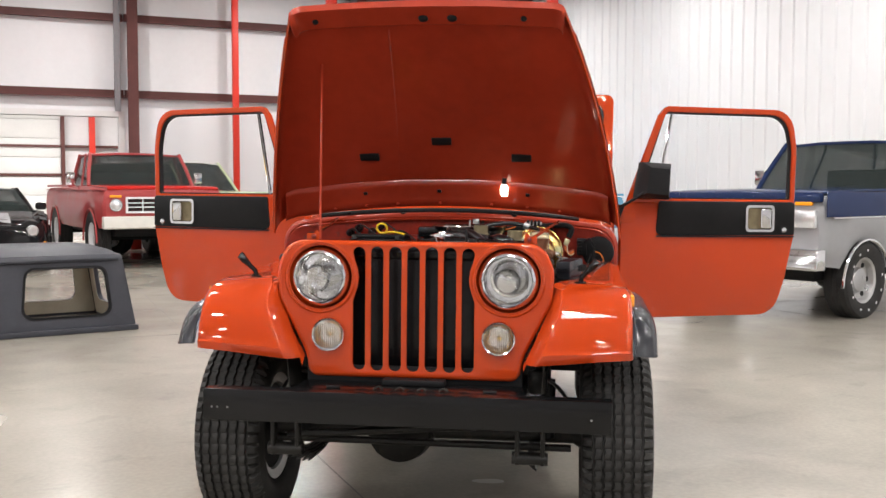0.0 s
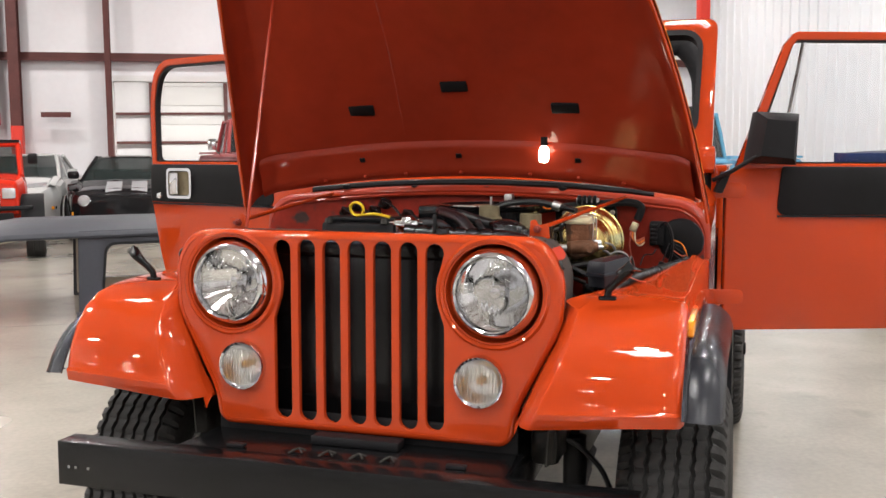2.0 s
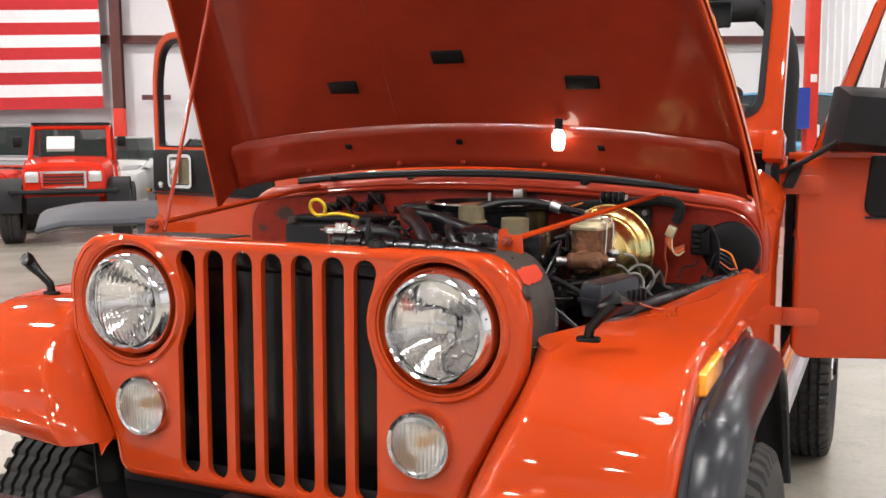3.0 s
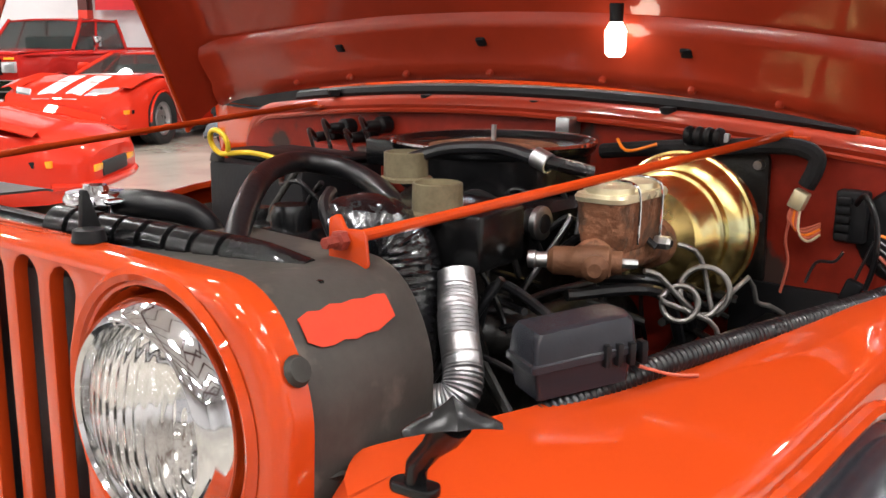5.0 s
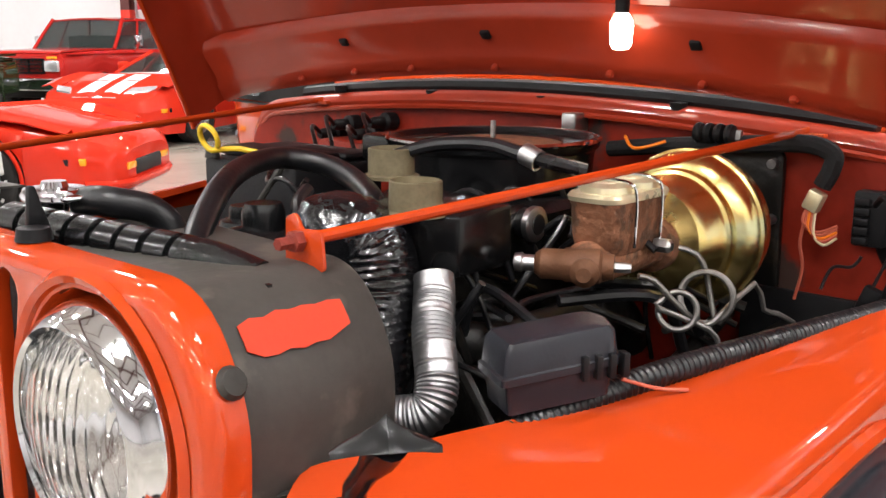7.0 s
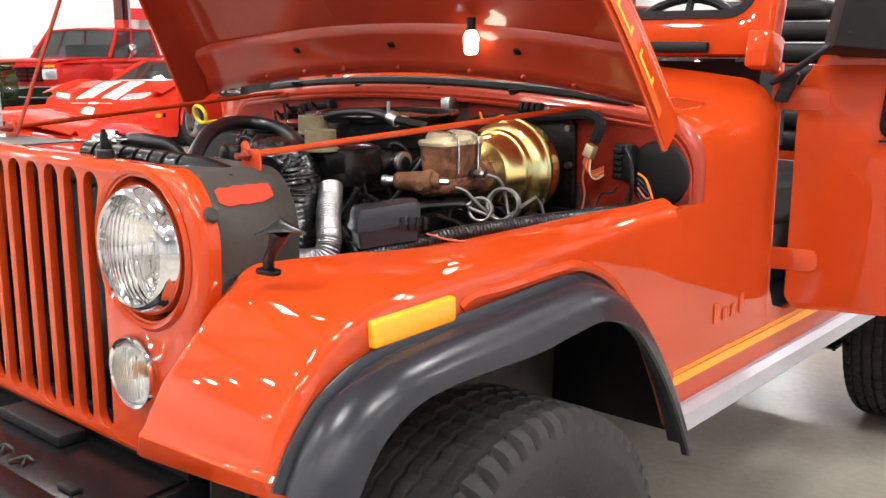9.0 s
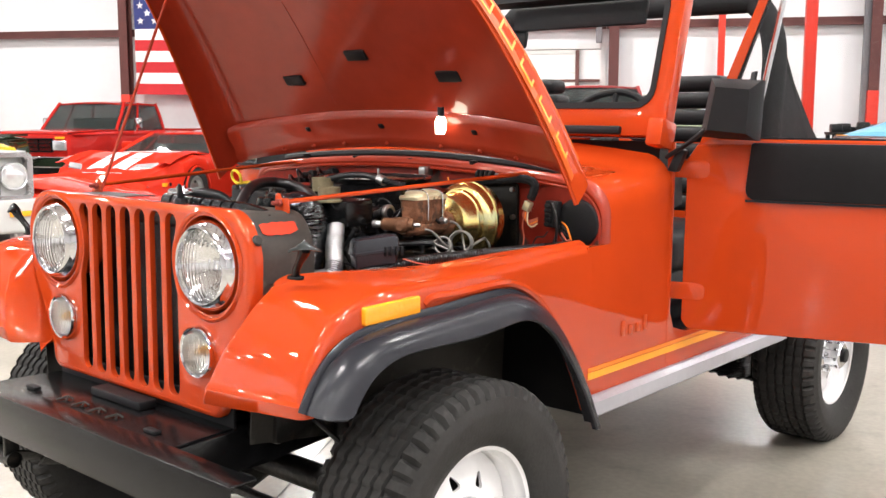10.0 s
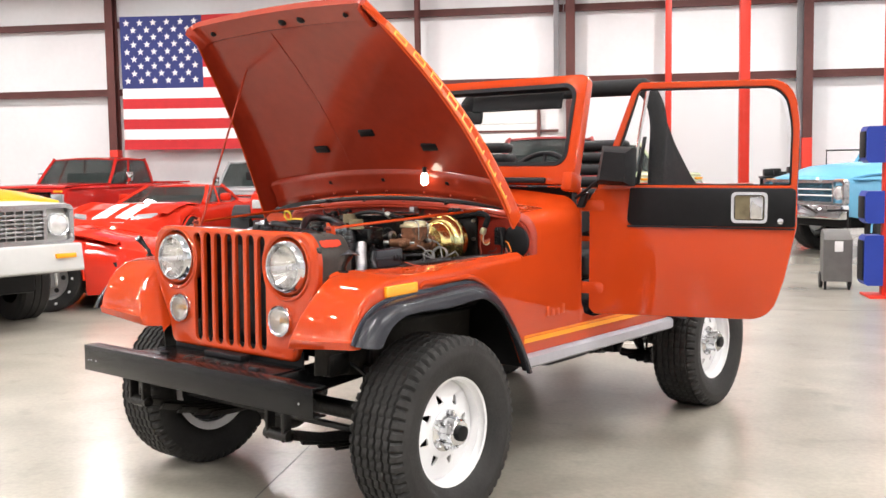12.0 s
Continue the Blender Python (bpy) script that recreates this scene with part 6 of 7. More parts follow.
    # dark lower works: hoses, steering shaft, boxes on the inner fender
    rnd = random.Random(7)
    for k in range(46):
        a = Vector((rnd.uniform(0.26, 0.42), rnd.uniform(0.36, 0.85), rnd.uniform(0.90, 1.06)))
        b = a + Vector((rnd.uniform(-0.12, 0.16), rnd.uniform(-0.14, 0.18), rnd.uniform(-0.14, 0.02)))
        c = (a + b) / 2 + Vector((rnd.uniform(-0.05, 0.05), rnd.uniform(-0.05, 0.05), rnd.uniform(-0.02, 0.07)))
        tube("engine_hose", [a, c, b], rnd.choice((0.0035, 0.0045, 0.006, 0.008)), rnd.choice((HOSE, HOSE, OILY)), steps=7, segs=8)
    part("exhaust_manifold", sweep(smooth_path([(0.29, 0.45, 0.95), (0.34, 0.5, 0.93), (0.34, 0.75, 0.92), (0.32, 0.85, 0.85)]), 0.026, 12), OILY, CAR)
    part("steering_shaft", sweep([(0.40, 0.99, 0.88), (0.44, 0.10, 0.66)], 0.013, 10), OILY, CAR)
    # added dark sheets hide the ground and keep the bay dark below
    part("bay_floor_sheet", box(0.26, 0.50, 0.14, 0.99, 0.735, 0.745), OILY, CAR)
    part("bay_floor_sheet", box(-0.50, -0.10, 0.14, 0.99, 0.735, 0.745), OILY, CAR)
    part("starter_relay", box(0.60, 0.66, 0.60, 0.70, 0.90, 0.945, 0.008), DUSTY, CAR)
    part("fender_shelf", prism([(0.52, 0.44), (0.63, 0.62), (0.68, 0.95), (0.50, 0.95)], "z", 0.885, 0.895, 0.002), OILY, CAR)
    part("heater_box", box(-0.42, -0.12, 0.90, 0.985, 0.90, 1.09, 0.01), DIRTY, CAR)
    tube("heater_hose", [(-0.10, 0.97, 1.08), (0.0, 0.95, 1.10), (0.08, 0.93, 1.07)], 0.011, HOSE)
    part("wiper_bracket", box(0.118, 0.146, 0.945, 0.985, 1.135, 1.165, 0.004), STEEL, CAR)
    for x in (-0.45, -0.2, 0.05, 0.3):
        part("buffer", lathe([(0, 0.0), (0.012, 0.0), (0.014, 0.012), (0, 0.014)], 12, "z", (x, 0.992, 1.175)), SATIN, CAR)
    tube("orange_wire", [(0.235, 0.95, 1.135), (0.265, 0.93, 1.120), (0.31, 0.94, 1.133)], 0.0025, ORANGE)
    # red patch where the overspray stopped, and the panel screw
    prof = [Vector(p) for p in rounded([(0.20, 1.095), (0.44, 1.095), (0.484, 1.02), (0.480, 0.90), (0.385, 0.70)], [0, 0.10, 0.12, 0.15, 0], 8)]

    def along(d):
        for a, b in zip(prof, prof[1:]):
            l = (b - a).length
            if d <= l:
                return a + (b - a) * (d / l), Vector((b.y - a.y, a.x - b.x)).normalized() * -1
            d -= l
        return prof[-1], Vector((1, 0))
    rows = []
    for k in range(9):
        y = 0.050 + 0.0128 * k
        lo, hi = 0.256 + (0.004, 0, 0.002, -0.001, 0.001, 0.0, 0.002, 0.001, 0.003)[k], 0.286 + (-0.006, 0.001, 0.002, 0.0, 0.003, 0.001, 0.002, -0.002, -0.006)[k]
        rr = []
        for q in range(5):
            c, n = along(lo + (hi - lo) * q / 4)
            rr.append((c.x + abs(n.x) * 0.0035, y, c.y + abs(n.y) * 0.0035))
        rows.append(rr)
    part("bare_red_patch", sheet(rows, 0.001), FLATRED, CAR, "flat bare red paint patch")
    for sx in (-1, 1):
        part("panel_screw", lathe([(0, 0.006), (0.010, 0.005), (0.013, 0.0)], 14, "x"), DUSTY, CAR).matrix_basis = Matrix.Translation((sx * 0.482, 0.024, 1.042)) @ Matrix.Rotation(radians(-25 if sx > 0 else 205), 4, "Y")


REDRUST = mat("rusty_red_bolt", (0.22, 0.030, 0.018), 0.6, var=0.3, scale=40, bump=0.3, bscale=200)
DULL = mat("dull_steel_pipe", (0.20, 0.19, 0.18), 0.42, metal=0.9, var=0.3, scale=30, bump=0.1, bscale=200)
FLATRED = mat("bare_red_paint", (0.52, 0.040, 0.014), 0.6, var=0.12, scale=20, bump=0.05, bscale=120, spec=0.3)
COPPER = mat("red_wire", (0.45, 0.10, 0.06), 0.4)
LIDM = mat("cream_zinc", (0.72, 0.65, 0.44), 0.30, metal=0.6, var=0.15, scale=18)
stay(1)
stay(-1)
build_engine()


# -- hood latches on the fenders
def latch():
    b = prism(rounded([(0.554, 0.048), (0.594, 0.052), (0.594, 0.074), (0.554, 0.070)], 0.010), "z", 0.962, 0.970, 0.002)
    b = sweep([(0.574, 0.061, 0.968), (0.577, 0.060, 0.985), (0.596, 0.054, 1.005), (0.612, 0.049, 1.022), (0.622, 0.046, 1.034)], lambda l: 0.0085 + (0.004 if l > 0.055 else 0) + 0.04 * max(0, l - 0.065), 14, bm=b)
    return b


def latch_wing():
    rows = []
    for k in range(17):
        t = -0.029 + 0.058 * k / 16
        f = 1 - abs(t) / 0.0295
        w, up, dn = 0.002 + 0.012 * f ** 0.6, 0.001 + 0.008 * f + 0.005 * f ** 6, 0.0025 + 0.003 * f
        c = Vector((0.625, 0.045, 1.036)) + Vector((0.62, 0.78, 0.0)) * t - Vector((0, 0, 0.006 * (1 - f) ** 2))
        sd = Vector((-0.78, 0.62, 0))
        rows.append([c + sd * w - Vector((0, 0, 0.002)), c + sd * w * 0.6 + Vector((0, 0, up * 0.6)), c + Vector((0, 0, up)), c - sd * w * 0.6 + Vector((0, 0, up * 0.6)), c - sd * w - Vector((0, 0, 0.002)), c - sd * w * 0.5 - Vector((0, 0, dn)), c - Vector((0, 0, dn)), c + sd * w * 0.5 - Vector((0, 0, dn))])
    return loft(rows)


both("hood_latch", lambda: moved(latch(), Matrix.Translation((0.008, -0.016, 0.004))), BLACK, CAR, "black rubber hood latch")
both("latch_wing", lambda: moved(latch_wing(), Matrix.Translation((0.629, 0.029, 1.040)) @ Matrix.Scale(1.2, 4) @ Matrix.Translation((-0.625, -0.045, -1.036))), BLACK)


# ---- the parked vehicles ----
def paint(name, col, rough=0.3):
    return mat(name, col, rough, var=0.06, scale=1.5, coat=0.7, spec=0.0, bump=0.005, bscale=8, rvar=0.05)


RED2 = paint("deep_red_paint", (0.42, 0.018, 0.014))
RED3 = paint("bright_red_paint", (0.58, 0.028, 0.012))
FADED = mat("faded_red_paint", (0.36, 0.05, 0.05), 0.45, var=0.15, scale=2, coat=0.3)
WHITE2 = paint("white_car_paint", (0.46, 0.46, 0.45))
YEL2 = paint("golden_yellow_paint", (0.62, 0.34, 0.02))
BLK2 = paint("gloss_black_paint", (0.012, 0.012, 0.013))
NAVY = paint("navy_blue_paint", (0.016, 0.03, 0.09))
SILV2 = paint("silver_grey_paint", (0.30, 0.30, 0.31))
SKY = paint("light_blue_paint", (0.16, 0.42, 0.62))
LIME = paint("pale_lime_paint", (0.30, 0.42, 0.12))
DGREEN = paint("dark_green_paint", (0.015, 0.03, 0.012))
MINT = paint("pale_mint_paint", (0.55, 0.60, 0.40))
CARGLASS = glass("car_window", (0.025, 0.034, 0.032), alpha=0.5)
BARK = mat("dark_grille", (0.02, 0.02, 0.02), 0.6)
TRIM = mat("dull_chrome_trim", (0.40, 0.40, 0.41), 0.25, metal=0.9, var=0.1, scale=6)
HLAMP = mat("headlamp_glass", (0.75, 0.76, 0.78), 0.12, metal=0.7, var=0.1, scale=30)


def car_wheel(par, x, y, R, w, rim_m, rr=0.58, letters=False):
    s = 1 if x > 0 else -1
    wh = thing("wheel", pose(x, y, R - 0.008))
    wh.parent = par
    h = w / 2
    part("tyre", lathe([(R * rr, -h * 0.75), (R * 0.85, -h), (R * 0.95, -h * 0.95), (R, -h * 0.78), (R, -h * 0.3), (R - 0.008, -h * 0.26), (R - 0.008, -h * 0.2), (R, -h * 0.16), (R, h * 0.16), (R - 0.008, h * 0.2), (R - 0.008, h * 0.26), (R, h * 0.3), (R, h * 0.78), (R * 0.95, h * 0.95), (R * 0.85, h), (R * rr, h * 0.75)], 40, "x"), RUBBER, wh)
    part("rim", lathe([(R * rr + 0.006, s * h * 0.78), (R * rr - 0.02, s * h * 0.70), (R * rr - 0.035, s * h * 0.3), (R * 0.34, s * h * 0.22), (R * 0.30, s * h * 0.45), (R * 0.12, s * h * 0.5), (0, s * h * 0.5)], 32, "x"), rim_m, wh)
    for k in range(6):
        a = 2 * math.pi * k / 6
        part("rim_hole", lathe([(0.0, s * (h * 0.31)), (R * 0.07, s * (h * 0.31)), (R * 0.08, s * h * 0.2)], 10, "x", (0, R * 0.43 * math.cos(a), R * 0.43 * math.sin(a))), BARK, wh)
    if letters:
        for k in range(10):
            a = 2 * math.pi * (k + (0.3 if k > 4 else 0)) / 12
            part("letter_bar", moved(box(-0.001, 0.001, -0.013, 0.013, -0.010, 0.010), Matrix.Rotation(a, 4, "X") @ Matrix.Translation((s * (h * 0.985 + 0.004), 0, R * 0.78))), WHEELW, wh)


def body_shell(st, axles, arch, zlift=0.0, crown=0.02):
    """Sections along the car: (y, half width, underside, top)."""
    n, dense = 44, []
    ys = [s[0] for s in st]
    for i in range(n + 1):
        y = ys[0] + (ys[-1] - ys[0]) * i / n
        dense.append(y)
    dense = sorted(set(dense + ys + [a + d for a in axles for d in (-arch, -arch * 0.97, arch * 0.97, arch)]))
    rows = []
    for y in dense:
        if y < ys[0] or y > ys[-1]:
            continue
        k = max(i for i in range(len(st)) if ys[i] <= y + 1e-9)
        k = min(k, len(st) - 2)
        f = (y - ys[k]) / max(1e-6, ys[k + 1] - ys[k])
        w, zb, zt = [st[k][j] + (st[k + 1][j] - st[k][j]) * f for j in (1, 2, 3)]
        for a, r in [(a, arch) for a in axles]:
            if abs(y - a) < r:
                zb = max(zb, zlift + math.sqrt(max(0, r * r - (y - a) ** 2)))
        zb = min(zb, zt - 0.06)
        m = zb + (zt - zb) * 0.55
        half = [(w * 0.97, zb), (w, zb + (zt - zb) * 0.15), (w * 1.005, m), (w * 0.985, zt - (zt - zb) * 0.16), (w * 0.93, zt - 0.012), (w * 0.6, zt + crown * 0.7), (w * 0.2, zt + crown)]
        rows.append([(x, y, z) for x, z in half] + [(-x, y, z) for x, z in half[::-1]])
    return loft(rows)


def cabin(par, base, roof, zb, zr, material, roof_m=None):
    """Glasshouse: base and roof given as (y front, y rear, half width front, half width rear)."""
    (b0, b1, bw0, bw1), (r0, r1, rw0, rw1) = base, roof
    B = [Vector((-bw0, b0, zb)), Vector((bw0, b0, zb)), Vector((bw1, b1, zb)), Vector((-bw1, b1, zb))]
    T = [Vector((-rw0, r0, zr)), Vector((rw0, r0, zr)), Vector((rw1, r1, zr)), Vector((-rw1, r1, zr))]
    for i, nm in enumerate(("windshield", "side_window", "rear_window", "side_window")):
        j = (i + 1) % 4
        c = (B[i] + B[j] + T[i] + T[j]) / 4
        q = [c + (p - c) * 0.97 for p in (B[i], B[j], T[j], T[i])]
        ob = part(nm, sheet([[q[0], q[1]], [q[3], q[2]]], 0.005), CARGLASS, par)
        ob.visible_shadow = False
    for a, b in zip(B, T):
        part("pillar", sweep([a, a + (b - a) * 0.5 + Vector(((0.012 if a.x > 0 else -0.012), 0, 0)), b], 0.032, 8), material, par)
    for f in (0.42,):
        for i, j in ((1, 2), (0, 3)):
            a, b = B[i] + (B[j] - B[i]) * f, T[i] + (T[j] - T[i]) * f
            part("pillar", sweep([a, b], 0.022, 6), material, par)
    rm = roof_m or material
    rows = []
    for k in range(7):
        f = k / 6
        y = r0 - 0.03 + (r1 - r0 + 0.06) * f
        w = rw0 + (rw1 - rw0) * f + 0.03
        z = zr + 0.035 * math.sin(math.pi * (0.12 + 0.76 * f))
        rows.append([(x * w, y, z - 0.045 * abs(x) ** 3) for x in (-1, -0.8, -0.4, 0, 0.4, 0.8, 1)])
    part("roof", sheet(rows, 0.03), rm, par)
    part("seat_row", box(-bw0 * 0.8, bw0 * 0.8, b0 + (b1 - b0) * 0.45, b0 + (b1 - b0) * 0.58, zb - 0.25, zb + (zr - zb) * 0.45, 0.05), SEATM, par)
    part("dash_top", box(-bw0 * 0.92, bw0 * 0.92, b0 + 0.02, b0 + 0.25, zb - 0.15, zb + 0.02, 0.03), SEATM, par)


def lamps(par, x, y, z, r, round_=True, w=0.0, m=None):
    for s in (-1, 1):
        if round_:
            part("headlamp", lathe([(0, -0.03), (r * 0.6, -0.025), (r * 0.9, -0.012), (r, 0.0), (r * 1.12, -0.008), (r * 1.15, 0.03)], 24, "y", (s * x, y, z)), m or HLAMP, par)
        else:
            part("headlamp", box(s * x - w / 2, s * x + w / 2, y - 0.02, y + 0.05, z - r, z + r, 0.02), m or HLAMP, par)


def grille_bars(par, x0, x1, y, z0, z1, nx, nz, frame_m, bar_m):
    part("grille_back", box(x0, x1, y + 0.03, y + 0.05, z0, z1), BARK, par)
    fr = ringed([(x0 - 0.03, z0 - 0.03), (x1 + 0.03, z0 - 0.03), (x1 + 0.03, z1 + 0.03), (x0 - 0.03, z1 + 0.03)], [[(x0, z0), (x1, z0), (x1, z1), (x0, z1)]], "y", y - 0.012, y + 0.05)
    part("grille_frame", fr, frame_m, par)
    for k in range(nz):
        z = z0 + (z1 - z0) * (k + 1) / (nz + 1)
        part("grille_bar", box(x0, x1, y - 0.004, y + 0.03, z - 0.009, z + 0.009, 0.003), bar_m, par)
    for k in range(nx):
        x = x0 + (x1 - x0) * (k + 1) / (nx + 1)
        part("grille_bar", box(x - 0.006, x + 0.006, y, y + 0.03, z0, z1), bar_m, par)


def under(par, L, w, z):
    part("underbody", box(-w * 0.75, w * 0.75, 0.25, L - 0.3, z - 0.10, z + 0.12, 0.03), SATIN, par)


def arch_lips(par, w, axles, r, material, z=0.0):
    for a in axles:
        for s in (-1, 1):
            part("arch_lip", sweep([(s * (w + 0.004), a + r * math.cos(t), z + r * math.sin(t)) for t in [math.pi * k / 16 for k in range(17)]], 0.016, 6), material, par)


def pickup(m, label, col, hood_m, hz, roof_z, w, R, axles, L, lift, cab=(1.35, 2.75), group="", two_tone=None, bed=True, grille=None, gm=CHROME, round_=True, bumper_m=CHROME, rim_m=CHROME, letters=False, kind="pickup truck", roof_m=None, cab_rear=None, cab_m=None, dome=0.0, bumper_z=None, surround=False, sig_z=None):
    t = thing(kind.replace(" ", "_"), m, label, kind)
    bot = lift
    belt = hz + 0.02
    st = [(0.0, w * 0.93, bot + 0.22, hz - 0.10), (0.05, w * 0.97, bot + 0.18, hz - 0.03), (0.5, w, bot + 0.12, hz), (cab[0], w, bot + 0.10, belt), (cab[1] - 0.02, w, bot + 0.10, belt), (cab[1] + 0.05, w, bot + 0.10, belt - (0.03 if bed else 0)), (L - 0.05, w, bot + 0.14, belt - (0.03 if bed else 0)), (L, w * 0.97, bot + 0.2, belt - 0.08)]
    part("body", body_shell(st, axles, R * 1.2, R - 0.06), col, t)
    part("hood", sheet([[(-w * 0.9 + 1.8 * w * i / 8, y, hz + dz * (1 + 18 * dome) + dome * (1 - (abs(i - 4) / 4) ** 3) * min(1, y / 0.35) + 0.028 - 0.012 * abs(i - 4) / 4) for i in range(9)] for y, dz in ((0.02, -0.05), (0.08, -0.015), (0.4, 0.0), (0.9, 0.012), (cab[0] - 0.05, 0.02))], 0.02), hood_m, t)
    if two_tone:
        for s in (-1, 1):
            part("side_band", box(s * w * 1.004 - 0.006, s * w * 1.004 + 0.006, 0.02, L - 0.1, hz - 0.24, hz + 0.0, 0.003), two_tone, t)
            part("side_band", box(s * w * 1.004 - 0.006, s * w * 1.004 + 0.006, axles[0] + R * 1.25, axles[1] - R * 1.25, bot + 0.13, hz - 0.42, 0.003), two_tone, t)
        part("hood_nose", box(-w * 0.95, w * 0.95, -0.035, 0.06, hz - 0.10, hz + 0.0, 0.02), two_tone, t)
    ce = cab_rear or cab[1]
    cabin(t, (cab[0], ce, w * 0.90, w * 0.90), (cab[0] + 0.42, ce - 0.10, w * 0.78, w * 0.78), belt, roof_z, cab_m or col, roof_m)
    if bed:
        part("bed_cap", ringed([(-w * 0.97, cab[1] + 0.08), (w * 0.97, cab[1] + 0.08), (w * 0.97, L - 0.02), (-w * 0.97, L - 0.02)], [[(-w * 0.86, cab[1] + 0.15), (w * 0.86, cab[1] + 0.15), (w * 0.86, L - 0.1), (-w * 0.86, L - 0.1)]], "z", belt - 0.02, belt + 0.02), col, t)
    g = grille or (w * 0.60, hz - 0.36, hz - 0.14, 5, 3)
    grille_bars(t, -g[0], g[0], -0.03, g[1], g[2], g[3], g[4], gm, gm if g[3] else WHEELW)
    lx = (g[0] + w * 0.95) / 2 + 0.01
    lamps(t, lx, -0.035, (g[1] + g[2]) / 2 - 0.0, min(0.09, (g[2] - g[1]) / 2), round_, w * 0.28)
    for s in (-1, 1):
        part("turn_signal", box(s * lx - 0.09, s * lx + 0.09, -0.03 - (0.135 if sig_z else 0), 0.02 - (0.135 if sig_z else 0), (sig_z or g[2] + 0.04) - 0.02, (sig_z or g[2] + 0.04) + 0.02, 0.006), AMBER, t)
        part("mirror", box(s * (w + 0.12) - 0.07, s * (w + 0.12) + 0.07, cab[0] + 0.35, cab[0] + 0.42, belt + 0.05, belt + 0.24, 0.02), CHROME, t)
        part("mirror_arm", sweep([(s * w * 0.97, cab[0] + 0.45, belt - 0.05), (s * (w + 0.10), cab[0] + 0.40, belt + 0.10)], 0.012, 6), CHROME, t)
    if surround:
        part("grille_surround", ringed(rounded([(-w * 0.97, g[1] - 0.05), (w * 0.97, g[1] - 0.05), (w * 0.97, g[2] + 0.05), (-w * 0.97, g[2] + 0.05)], 0.05), [rounded([(-w * 0.93, g[1] - 0.015), (w * 0.93, g[1] - 0.015), (w * 0.93, g[2] + 0.015), (-w * 0.93, g[2] + 0.015)], 0.03)], "y", -0.05, 0.04), gm, t)
    bz0, bz1 = bumper_z or (bot + 0.14, bot + 0.34)
    part("front_bumper", prism(rounded([(-0.16, bz0), (0.02, bz0), (0.02, bz1), (-0.12, bz1)], 0.025), "x", -w * 1.0, w * 1.0, 0.01), bumper_m, t)
    part("wiper", sweep([(0.1, cab[0] + 0.02, belt + 0.03), (0.5, cab[0] + 0.10, belt + 0.10)], 0.008, 6), SATIN, t)
    part("trim_line", box(-w * 1.01, w * 1.01, 0.15, L - 0.1, hz - (0.255 if two_tone else 0.055), hz - (0.243 if two_tone else 0.045)), CHROME if two_tone else col, t)
    arch_lips(t, w, axles, R * 1.19, two_tone and CHROME or col, R - 0.06)
    under(t, L, w, bot + 0.1)
    for a in axles:
        for s in (-1, 1):
            car_wheel(t, s * (w - 0.13), a, R, 0.27, rim_m, letters=letters)
        part("axle", sweep([(-w + 0.2, a, R), (w - 0.2, a, R)], 0.05, 10), SATIN, t)
    return t


